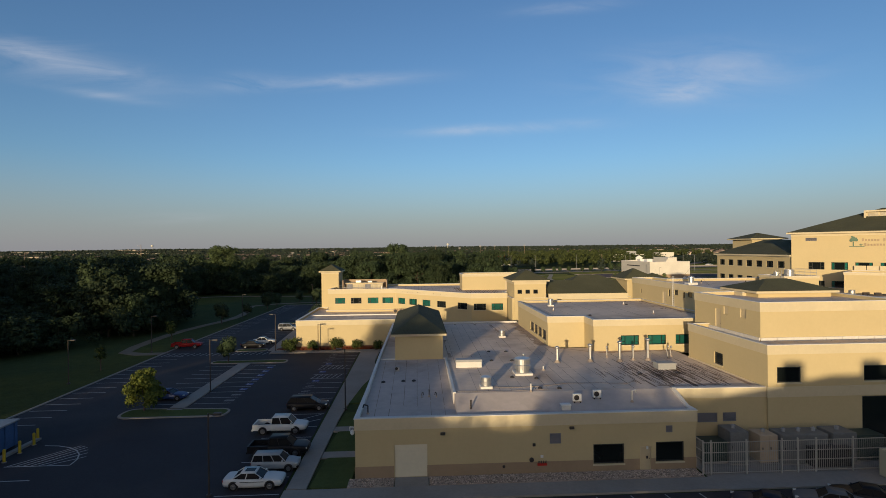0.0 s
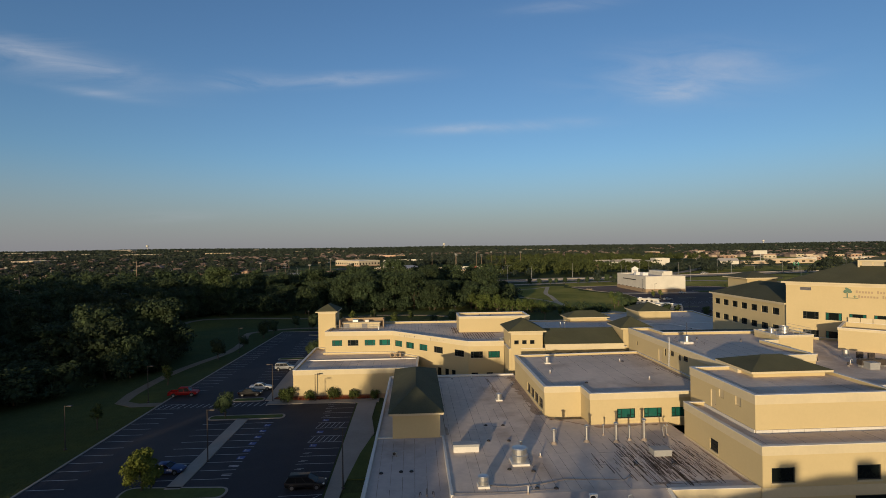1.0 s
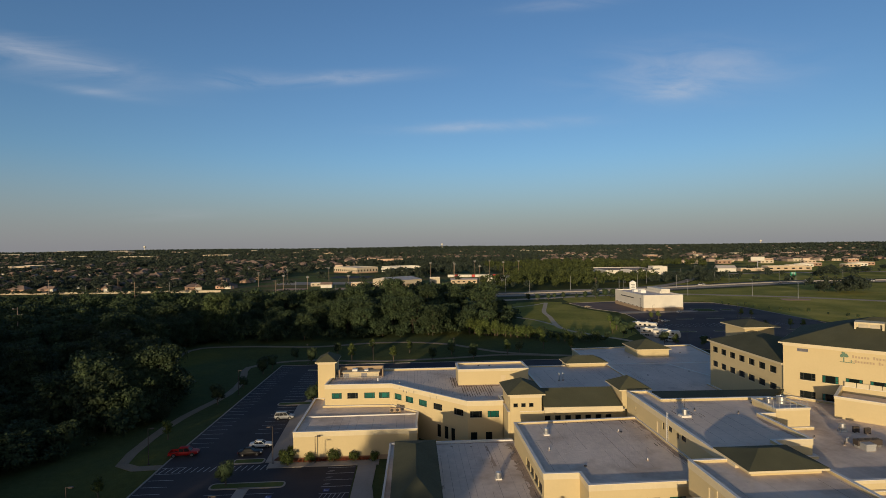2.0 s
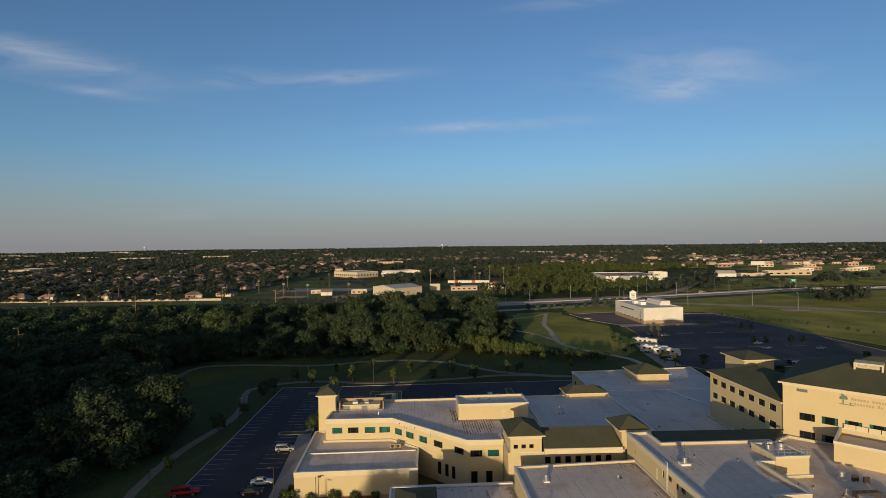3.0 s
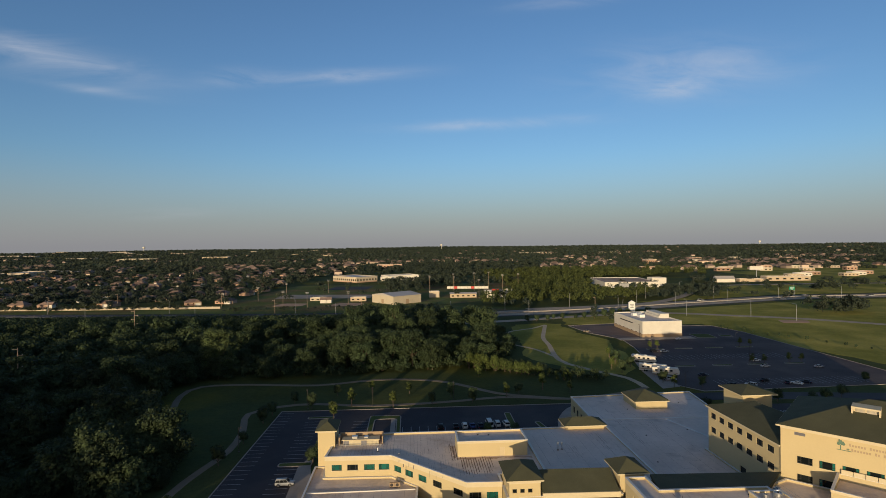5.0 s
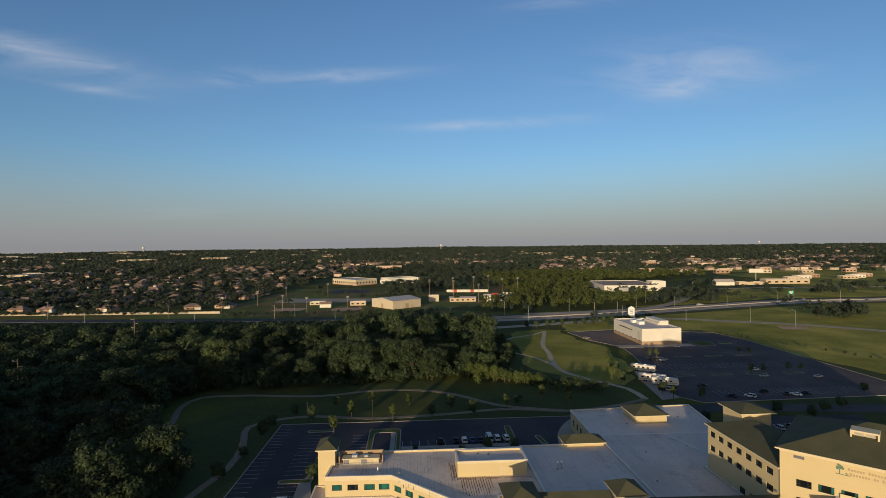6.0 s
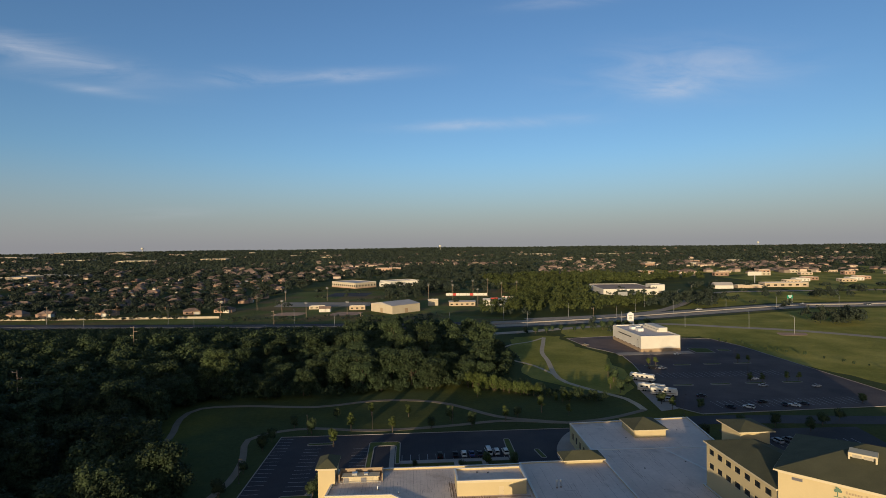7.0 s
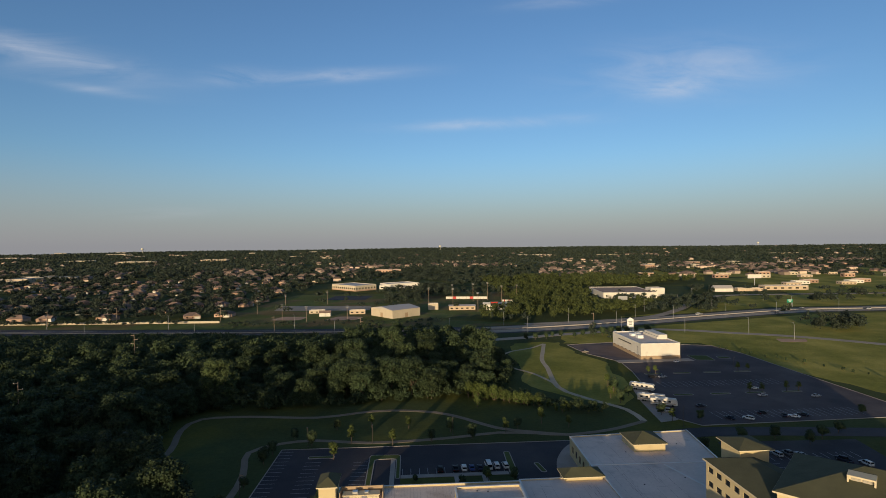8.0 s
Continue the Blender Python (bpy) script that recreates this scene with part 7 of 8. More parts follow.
    if trim == "sunroof":
        part("sunroof", boxes((rr + 0.15, rf - 0.25, -0.4, 0.4, height + 0.002, height + 0.012)), CAR_GLASS, ob)
    return ob


BUILT = {}


def park(kind, colour, label, x, y, turn, z=0.03, trim=None):
    m = Matrix.Translation((x, y, z)) @ Matrix.Rotation(radians(turn), 4, "Z") @ Matrix.Scale(0.95, 4)
    key = (kind, colour, trim)
    if key not in BUILT:
        BUILT[key] = vehicle(kind, colour, label, trim)
        BUILT[key].matrix_basis = m
        return BUILT[key]
    return tagged(copy_thing(BUILT[key], m), label)


park("coupe", "white", "white coupe with a black side stripe, parked", -14.3, 45.0, 0, trim="stripe")
park("wagon", "silver", "silver retro wagon, parked", -13.4, 48.3, 0)
park("pickup", "black", "black pickup truck, parked", -14.0, 51.7, 0)
park("pickup", "white", "white crew cab pickup truck, parked", -15.4, 57.9, 0)
park("estate", "black", "black estate car, parked", -14.2, 65.9, 0)
park("sedan", "blue", "dark blue sedan behind the island tree", -33.4, 71.6, 0)
park("pickup", "red", "red pickup truck beside the west kerb", -46.8, 108.6, 6)
park("sedan", "black", "black sedan on the west drive", -33.6, 108.0, 4)
park("sedan", "white", "white sedan on the west drive", -32.6, 112.0, 4)
park("suv", "silver", "silver sport utility car on the west drive", -32.0, 129.8, 2)
park("sedan", "dark", "dark sedan before the service yard", 24.6, 38.1, 150)
park("sedan", "grey", "grey sedan before the service yard", 29.6, 38.2, 150)
park("sedan", "black", "black sedan before the service yard", 32.8, 38.9, 150)
park("van", "white", "white passenger van behind the clinic", 23.6, 166.6, 92)
park("suv", "white", "white sport utility car behind the clinic", 26.1, 166.6, 92)
park("suv", "white", "white sport utility car behind the clinic", 29.0, 166.6, 95)
park("suv", "white", "white sport utility car behind the clinic", 15.6, 165.8, 90)
park("sedan", "blue", "blue sedan behind the clinic", 18.1, 165.8, 90)
park("sedan", "dark", "dark sedan behind the clinic", 20.7, 165.6, 90)
park("sedan", "black", "black sedan behind the clinic", 12.9, 165.8, 90)
park("suv", "black", "dark sport utility car behind the clinic", 8.0, 165.4, 90)
for kind, colour, x, y, a in (("sedan", "tan", 112, 334, 10), ("suv", "black", 126, 269, 0), ("sedan", "silver", 131, 268, 8), ("sedan", "white", 164, 243, 5), ("sedan", "silver", 160.5, 231.5, 5), ("sedan", "silver", 183.5, 228, 10), ("sedan", "dark", 124, 219, 0), ("suv", "white", 134, 202, 130), ("sedan", "dark", 127, 203, 110), ("sedan", "black", 144, 208, 20),
                              ("sedan", "dark", 150.5, 204, 60), ("sedan", "white", 153.5, 202.5, 130), ("sedan", "dark", 158.5, 204, 130), ("sedan", "white", 156, 301, 20)):
    park(kind, colour, f"{'dark' if colour in ('dark', 'black') else colour} car parked in the store's car park", x, y, a, 0.04)
for kind, colour, x, y, a in (("suv", "silver", 120.5, 167, 95), ("pickup", "grey", 124.4, 166.5, 95), ("sedan", "silver", 128, 166, 95), ("sedan", "black", 131.4, 161.8, 95), ("pickup", "dark", 138.4, 160.5, 95), ("suv", "white", 143.4, 157.5, 95), ("sedan", "dark", 118.6, 153.5, 100)):
    park(kind, colour, f"{'dark' if colour in ('dark', 'black') else colour} car parked behind the hospital", x, y, a, 0.035)
crs = random.Random(12)
lane = smooth_line(HIGHWAY, 4)
for k in range(13):
    i = crs.randrange(int(len(lane) * 0.2), int(len(lane) * 0.8))
    p, d = lane[i], (lane[i + 1] - lane[i]).normalized()
    s = crs.choice((-10.5, -6.8, 6.8, 10.5))
    q = p + Vector((d.y, -d.x)) * s
    park(crs.choice(("sedan", "suv", "van", "sedan")), crs.choice(("white", "silver", "dark", "white", "grey")), "car on the dual carriageway", q.x, q.y, math.degrees(math.atan2(d.y, d.x)) + (180 if s < 0 else 0), 0.07)


RV_CREAM = material("motorhome_cream", (0.55, 0.515, 0.45), 0.5, 0.08, 0.5, 4, 0)


def motorhome(x, y, turn, length, label):
    ob = thing("motorhome", (x, y, 0.06), label, "motorhome", "motorhomes", turn=radians(turn))
    h = length / 2
    bm = bmesh.new()
    side = [(-h, 0.55), (h - 0.5, 0.55), (h - 0.02, 0.9), (h, 2.0), (h - 0.6, 3.3), (-h + 0.1, 3.3), (-h, 3.1)]
    a = [bm.verts.new((px, -1.25, pz)) for px, pz in side]
    b2 = [bm.verts.new((px, 1.25, pz)) for px, pz in side]
    bm.faces.new(a[::-1])
    bm.faces.new(b2)
    for i in range(len(side)):
        j = (i + 1) % len(side)
        bm.faces.new((a[i], a[j], b2[j], b2[i]))
    bmesh.ops.bevel(bm, geom=bm.edges[:], offset=0.06, segments=1, affect="EDGES")
    part("body", bm, RV_CREAM, ob)
    part("windscreen", prisms(([(h - 0.05, -1.1), (h + 0.02, -1.1), (h + 0.02, 1.1), (h - 0.05, 1.1)], 1.7, 2.6)), CAR_GLASS, ob)
    for k in range(4):
        for s in (-1, 1):
            part("side_window", boxes((-h + 1.2 + k * (length - 3) / 4, -h + 2.2 + k * (length - 3) / 4, s * 1.26 - 0.01, s * 1.26 + 0.01, 1.8, 2.5)), CAR_GLASS, ob)
    for s in (-1, 1):
        part("stripe", boxes((-h + 0.2, h - 0.8, s * 1.26 - 0.008, s * 1.26 + 0.008, 1.15, 1.45)), STUCCO_BASE, ob, "tan side stripe")
        for u in (-h + 2.4, -h + 3.3, h - 2.0):
            part("wheel", tubes(((u, s * 1.15 - 0.12, 0.42), (u, s * 1.15 + 0.12, 0.42), 0.42), n=14), TYRE, ob)
    for k in range(2):
        part("roof_unit", boxes((-h + 2 + k * 4, -h + 3.2 + k * 4, -0.4, 0.4, 3.3, 3.6), bevel=0.05), WHITE_METAL, ob)


motorhome(110.6, 247.0, -38, 11.5, "white motorhome with tan stripes beside the car park")
motorhome(106.8, 229.0, -25, 12.0, "white motorhome with tan stripes on the concrete drive")
motorhome(109.2, 222.4, -25, 11.0, "white motorhome beside another on the concrete drive")
park("pickup", "silver", "silver pickup truck before the motorhomes", 106.4, 213.6, -20, 0.06)
# ------------------------------------------------------------------ planted trees and shrubs
isl = tree("island_tree", "bushy bright yellow-green young tree on the island", 71, 5.2, 2.25, 0.5, 16, 3800, 0.17, LEAF_BRIGHT)
isl.matrix_basis = Matrix.Translation((-34.0, 66.4, 0.12))
young = [tree("lawn_tree", "small round dark green lawn tree", 80 + i, 4.6, 1.7, 0.8, 8, 1100, 0.16, LEAF, "lawn trees", heart=0.86, core=2, fill=0.93) for i in range(2)]
thin = [tree("sapling", "thin young yellow-green tree", 84 + i, 5.0, 1.35, 1.2, 8, 600, 0.16, LEAF_SHRUB, "saplings", heart=0.7, fill=0.85) for i in range(2)]
for t_ob in young + thin:
    t_ob.matrix_basis = Matrix.Translation((-600, -400, 0))
lawn = [(young, -49.8, 175.9, 1.15), (young, -48.9, 183.7, 1.0), (young, -36.6, 190.1, 1.1), (thin, -22.7, 191.5, 1.15), (thin, -27.1, 177.2, 1.1), (thin, -7.7, 187.8, 1.15), (young, 6.3, 190.3, 0.9), (young, 21.2, 191.7, 0.95), (thin, 34.7, 196.7, 1.05), (young, 13.8, 199.4, 0.95),
        (young, -29.7, 205.5, 0.9), (thin, -16.5, 207.3, 1.0), (young, -50.7, 158.3, 0.75), (thin, 50.5, 205.2, 1.0), (young, -52.5, 143, 0.9), (young, -33.6, 93.8, 0.85), (young, -27.5, 141.8, 0.9), (young, -25.8, 146, 1.0), (thin, -52.8, 90, 0.8), (thin, -54.2, 118, 0.8),
        (thin, 103.2, 203.3, 0.9), (young, 114.2, 202.2, 0.8), (young, 102, 210.3, 0.9), (thin, 90.3, 235.4, 0.9), (young, 96, 246, 1.3), (young, 100, 238, 1.0), (thin, 97, 256, 1.2), (young, 92, 228, 1.0), (young, 156.7, 184, 0.9), (young, 138.5, 175, 1.0), (young, 118, 182, 0.9), (young, 130, 181, 1.0), (young, 147, 180, 1.0), (young, 183, 203, 0.8),
        (young, 98, 172, 1.1), (young, 104, 164, 1.1), (young, 106, 156, 1.0), (thin, 22, 156, 0.7), (young, 21.8, 159, 0.7), (young, 0, 158, 0.5), (young, 30, 156, 0.8), (young, 14, 154, 0.6)]
for i in range(8):
    lawn.append((thin, (127, 131, 177, 183, 158, 164, 176, 182)[i], (276, 276, 276, 276, 237, 237, 237, 237)[i], 0.85))
prs = random.Random(31)
for kinds, x, y, s in lawn:
    place(kinds[prs.randrange(2)], x, y, 0.0, s * prs.uniform(1.08, 1.3), prs.uniform(0, 6.28), prs.uniform(0.9, 1.1))
for k in range(16):                              # young trees on the slope right of the store
    place(young[k % 2], 203 + k * 3.2 + prs.uniform(-2, 2), 338 - k * 7.2 + prs.uniform(-3, 3), 0, prs.uniform(0.35, 0.7), prs.uniform(0, 6.28))
for k in range(14):                              # line of small trees before the frontage road
    place(young[k % 2], 84 + k * 7.5 + prs.uniform(-2, 2), 384 + k * 1.2 + prs.uniform(-5, 3), 0, prs.uniform(0.9, 1.7), prs.uniform(0, 6.28))
for t_ob, (x, y) in zip(young + thin, ((-44, 196.5), (40, 200), (-2, 205), (60, 200))):
    t_ob.matrix_basis = Matrix.Translation((x, y, 0))


def shrub(seed, radius, height, leaves, label):
    rs = np.random.RandomState(seed)
    ob = thing("shrub", (0, 0, 0), label, "shrub", "wall shrubs")
    ls = [((0, 0, height * 0.45), (radius * 0.7, radius * 0.7, height * 0.45))]
    for i in range(9):
        a = rs.uniform(0, 6.28)
        q = radius * rs.uniform(0.35, 0.55)
        ls.append(((radius * 0.5 * math.cos(a), radius * 0.5 * math.sin(a), height * rs.uniform(0.2, 0.75)), (q, q, q)))
    part("stem", tubes(((0, 0, -0.05), (0, 0, height * 0.6), 0.05, 0.02), ((0, 0, 0.1), (radius * 0.4, 0.1, height * 0.5), 0.03, 0.01), n=5), BARK, ob)
    v, f = leaf_cloud(rs, ls, leaves, 0.1)
    part("foliage", raw_mesh("foliage", v, f), LEAF_SHRUB, ob, smooth=True)
    return ob


bush = shrub(5, 1.15, 2.1, 800, "rounded dark green shrub against the wing wall")
bush.matrix_basis = Matrix.Translation((-25.6, 102.0, 0.12))
structure(part("mulch_bed", prisms(([(-24.9, 103.32), (-7.8, 103.32), (-7.8, 103.5), (-24.9, 103.5)], 0, [0.25, 0.25, 0.9, 0.9])), MULCH), "sloping bed of red mulch at the foot of the wall", "planting bed")
structure(part("mulch_bed", prisms(([(-28.0, 104.2), (-24.3, 103.45), (-24.3, 109), (-26.5, 109)], 0, 0.3)), MULCH), "bed of red mulch at the corner of the wing", "planting bed")
for x, y, s in ((-24.8, 102.4, 1.45), (-20.9, 102.6, 1.05), (-16.4, 102.6, 1.3), (-12.4, 102.6, 1.1), (-8.5, 102.6, 1.0), (-26.6, 105.6, 0.9), (-25.7, 108, 0.8)):
    place(bush, x, y, 0.12, s, prs.uniform(0, 6.28))
bm_x = [(-22.8 + 0.55 * k + prs.uniform(-0.2, 0.2)) for k in range(27)]
RED_LEAF = leaf_material("red_groundcover", (0.13, 0.035, 0.018), 0.1)
rs0 = np.random.RandomState(8)
v, f = leaf_cloud(rs0, [((x, 103.1, 0.3), (0.4, 0.25, 0.3)) for x in bm_x], 1600, 0.09)
tagged(part("ground_cover", raw_mesh("ground_cover", v, f), RED_LEAF), "low reddish ground cover along the wall", "plants", kind="stuff")
for k in range(9):                               # shrubs in the court between the wings
    place(bush, 2.5 + prs.uniform(-2.5, 7), 99.5 + prs.uniform(-2, 4) - 0.1 * k, 0, prs.uniform(0.8, 1.3), prs.uniform(0, 6.28))

# rough growth along the wood's edge and the far bank
edge = []
for (x0, y0), (x1, y1) in zip(WOODS[3:23], WOODS[4:24]):
    n = int(math.hypot(x1 - x0, y1 - y0) / 2.6)
    for k in range(n):
        t = k / n
        edge.append((x0 + (x1 - x0) * t + prs.uniform(-2, 2), y0 + (y1 - y0) * t + prs.uniform(-1.5, 3.0), 0, prs.uniform(2.5, 8.0), prs.uniform(1.8, 3.6)))
for k in range(46):                              # strip of low growth beside the meadow
    t = k / 45
    edge.append((36 + 44 * t + prs.uniform(-2, 2), 246 - 34 * t + prs.uniform(-4, 5), 0, prs.uniform(2.5, 5.5), prs.uniform(1.5, 2.6)))
woods_mesh("wood_edge", "low tangled bushes along the edge of the wood", edge, 17, 170, 0.55, LEAF, 6)
row_tree = tree("hedgerow_tree", "young conical light green tree in a row beside the meadow", 91, 6.2, 1.9, 0.3, 10, 800, 0.19, LEAF_SHRUB, "hedgerow trees", heart=0.75)
row_tree.matrix_basis = Matrix.Translation((28, 228.5, 0))
for k in range(34):
    t = k / 33
    place(row_tree, 26 + 31 * t + prs.uniform(-1, 1), 246 - 20 * t + prs.uniform(-3.0, 2.0), 0, prs.uniform(0.9, 1.4) * (1 - 0.4 * t), prs.uniform(0, 6.28), prs.uniform(0.9, 1.15))
for k in range(12):
    place(row_tree, 58 + 20 * k / 11 + prs.uniform(-1.5, 1.5), 221 - 4 * k / 11 + prs.uniform(-3, 4), 0, prs.uniform(0.35, 0.75), prs.uniform(0, 6.28))
big = tree("field_oak", "huge spreading oak on the meadow edge", 60, 15.6, 10.2, 0.4, 130, 24000, 0.28, LEAF, heart=0.86, lump=0.38)
big.matrix_basis = Matrix.Translation((-69.5, 140.5, 0)) @ Matrix.Diagonal((0.96, 0.96, 0.92, 1))
place(big, -86.5, 153.5, 0, 0.42, 2.1, 0.9)
place(big, -95, 162, 0, 0.5, 3.0, 0.9)
place(big, -62.5, 131, 0, 0.36, 4.4)
tall_oak = tree("field_oak", "tall pale green oak rising above the wood", 63, 21, 11, 1.0, 70, 11000, 0.32, LEAF_OAK, heart=0.5, lump=0.5)
tall_oak.matrix_basis = Matrix.Translation((-87.5, 244, 0))

shade_tree = tree("shade_tree", "unseen tall dense broadleaf tree, there for its shade", 66, 20, 9, 0.3, 34, 1500, 0.8, LEAF, "shade trees", lift=0.1)
shade_tree.matrix_basis = Matrix.Translation((-300, -60, 0))
# unseen too; its thin crown lets dappled sun reach the service wing
airy_tree = tree("shade_tree", "unseen tall thin-crowned broadleaf tree, letting dappled sun through", 67, 20, 9, 2.0, 26, 1300, 0.7, LEAF, "shade trees", lift=0.1, heart=0.25, fill=0.4)
airy_tree.matrix_basis = Matrix.Translation((-318, -66, 0))
for k, (x, y, h, r) in enumerate(SHADE):
    copy_thing(airy_tree if k % 15 in (9, 10) and k < 30 else shade_tree, Matrix.Translation((x, y, 0)) @ Matrix.Rotation(0.7 * k, 4, "Z") @ Matrix.Diagonal((r / 9, r / 9, h / 20, 1)))
# ------------------------------------------------------------------ beyond the highway


def shed(name, label, x, y, w, d, h, turn, wall, roof, pitch=0.0, bays=0, category="building", parapet=0.5, band=None, doors=0, low_windows=False):
    """A simple building with real wall thickness, door and window openings along its front, and a flat or low gable roof. Its front faces -y before turning."""
    ob = thing(name, (x, y, 0), label, category, turn=radians(turn))
    pl = [(-w / 2, -d / 2), (w / 2, -d / 2), (w / 2, d / 2), (-w / 2, d / 2)]
    inn = offset(pl, -0.3)
    for i in range(4):
        length = (w, d)[i % 2]
        n = max(1, int(bays * length / max(w, d))) if bays else 0
        hs = [(length * (k + 0.25) / n, length * (k + 0.7) / n, h * 0.3, h * 0.62, "plain") for k in range(n)] if i in ((3,) if low_windows else (0, 3)) else []
        if low_windows:
            hs = [(a, b, 0.4, 2.4, s) for a, b, _, _, s in hs]
        if doors and i in (0, 3):
            hs = [(length * 0.5 - 2, length * 0.5 + 2, 0.1, min(h - 1, 4.5), "big")]
        bm = bmesh.new()
        face_wall(bm, pl[i], pl[(i + 1) % 4], inn[i], inn[(i + 1) % 4], -0.05, h, hs, 0.3)
        part("wall", bm, wall, ob)
        for hh in hs:
            p0, p1 = Vector(pl[i]), Vector(pl[(i + 1) % 4])
            u = (p1 - p0).normalized()
            m = Matrix(((u.x, -u.y, 0, p0.x + u.x * hh[0]), (u.y, u.x, 0, p0.y + u.y * hh[0]), (0, 0, 1, hh[2]), (0, 0, 0, 1)))
            part("window" if hh[4] == "plain" else "door", boxes((0, hh[1] - hh[0], 0.1, 0.16, 0, hh[3] - hh[2])), GLASS_DARK if hh[4] == "plain" else STUCCO_BASE, ob).matrix_local = m
    if band:
        bm = bmesh.new()
        ring(bm, pl, -0.02, 0.12, 0, h * 0.22)
        part("base_band", bm, band, ob)
    if pitch:
        bm = bmesh.new()
        o = 0.5
        v = [bm.verts.new(p) for p in ((-w / 2 - o, -d / 2 - o, h), (w / 2 + o, -d / 2 - o, h), (w / 2 + o, d / 2 + o, h), (-w / 2 - o, d / 2 + o, h), (-w / 2 - o, 0, h + pitch), (w / 2 + o, 0, h + pitch))]
        for f in ((0, 1, 5, 4), (2, 3, 4, 5), (1, 2, 5), (3, 0, 4), (3, 2, 1, 0)):
            bm.faces.new([v[i] for i in f])
        part("roof", bm, roof, ob)
    else:
        bm = bmesh.new()
        prism(bm, offset(pl, -0.28), h - parapet - 0.2, h - parapet)
        part("roof", bm, roof, ob)
        bm = bmesh.new()
        ring(bm, pl, -0.36, 0.1, h + 0.003, h + 0.18)
        part("parapet_cap", bm, CAP, ob)
    return ob


ROOF_METAL = material("pale_metal_roof", (0.42, 0.38, 0.34), 0.55, 0.08, 0.1, 1, 0.05, 4)
ROOF_RUST = material("brown_membrane_roof", (0.34, 0.235, 0.165), 0.9, 0.2, 0.1, 1, 0.1, 3)
# store with a tall sign
store = shed("store", "cream warehouse store with tan base and flat roof", 150.5, 332, 24.5, 44, 9.6, 0, WALL_WHITE, DECK_PALE, bays=7, band=STUCCO_BASE, low_windows=True)
part("roof_screen", boxes((6.5, 12.24, -6, 14, 9.0, 11.9), (5.5, 6.4, -6, 14, 9.0, 10.6)), WALL_WHITE, store)
part("roof_unit", boxes((-5, -1.5, -2, 2, 9.1, 11.0), (-6, -3, 6, 9.5, 9.1, 10.8), (-1, 2, 10, 13, 9.1, 10.6), bevel=0.05), WHITE_METAL, store)
part("wall_stripe", boxes((-12.38, -12.28, -8, 12, 6.6, 7.2)), DARK_METAL, store, "dark horizontal stripe on the side wall")
pylon = thing("pylon_sign", (171, 402, 0), "tall white pylon sign with a pointed top", "sign")
part("panel", boxes((-2.5, 2.5, -0.5, 0.5, 3.6, 10.2)), WHITE_METAL, pylon)
part("gable_top", prisms(([(-2.9, -0.6), (0, -0.6), (0, 0.6), (-2.9, 0.6)], 10.21, [10.25, 12, 12, 10.25]), ([(0.01, -0.6), (2.9, -0.6), (2.9, 0.6), (0.01, 0.6)], 10.21, [12, 10.25, 10.25, 12])), WHITE_METAL, pylon)
part("leg", boxes((-2.6, -1.9, -0.4, 0.4, -0.1, 3.6)), WHITE_METAL, pylon)
part("leg", boxes((1.9, 2.6, -0.4, 0.4, -0.1, 3.6)), WHITE_METAL, pylon)
for z, w in ((8.6, 3.2), (7.4, 2.4), (6.2, 2.8)):
    part("letter_bar", boxes((-w / 2, w / 2, -0.56, -0.503, z, z + 0.7)), GREY_METAL, pylon)
# sports ground and school
shed("gymnasium", "cream metal sports hall with low gable roof", -15.5, 530, 34, 36, 8.0, 38, WALL_CREAM, ROOF_METAL, pitch=2.4, doors=1)
shed("school", "long pale school building with brick base", -89, 840, 40, 62, 8.5, 42, WALL_CREAM, ROOF_METAL, bays=12, band=BRICK_RED)
shed("school", "low brick school block before the main building", -70, 826, 20, 14, 5, 42, BRICK_RED, ROOF_METAL, bays=3)
shed("school_hall", "white school hall with flat roof", -20, 862, 52, 26, 8, 30, WALL_WHITE, ROOF_METAL, bays=0)
shed("school_hall", "low white school block", -40, 842, 18, 14, 6, 2, WALL_WHITE, ROOF_METAL, bays=2)
shed("school_hall", "white flat-roofed gymnasium block", 2, 850, 24, 16, 8, 2, WALL_WHITE, ROOF_METAL)
shed("brick_school", "brown brick building on the far lawn", -52, 1280, 60, 24, 9, 0, BRICK_RED, ROOF_METAL, bays=8)
shed("sports_building", "low tan club house beside the ball field", 55, 566, 28, 10, 4.2, -2, WALL_TAN, ROOF_METAL, pitch=1.2, bays=5)
shed("indoor_cages", "white round-ended batting shed", 91, 560, 27, 10, 6.0, -4, WALL_WHITE, WALL_WHITE, pitch=2.0)
shed("press_box", "white press box on posts at the ball field", 24, 572, 11, 7, 6.5, 0, WALL_CREAM, ROOF_METAL)
shed("dugout", "small white dugout with a gable roof", -86, 535, 11, 6, 3.4, 0, WALL_WHITE, ROOF_BROWN, pitch=2.4)
shed("dugout", "open pale dugout beside the infield", -55, 548, 16, 6, 4.0, 0, WALL_TAN, ROOF_METAL, bays=3)
shed("dugout", "open pale dugout beside the car park", -98, 560, 16, 6, 3.2, 0, WALL_CREAM, ROOF_METAL, bays=3)
flat("infield", "red earth infield of a ball field", rounded([(-84, 506), (-52, 504), (-46, 524), (-72, 530)], 6), DIRT, z1=0.05, category="sports ground")
flat("infield", "red earth infield of a ball field", rounded([(-136, 512), (-106, 510), (-102, 532), (-128, 536)], 6), DIRT, z1=0.05, category="sports ground")
flat("parking_lot", "pale gravel car park beside the ball fields", rounded([(-150, 585), (-45, 575), (-45, 612), (-150, 630)], 6), ROAD, z1=0.03)
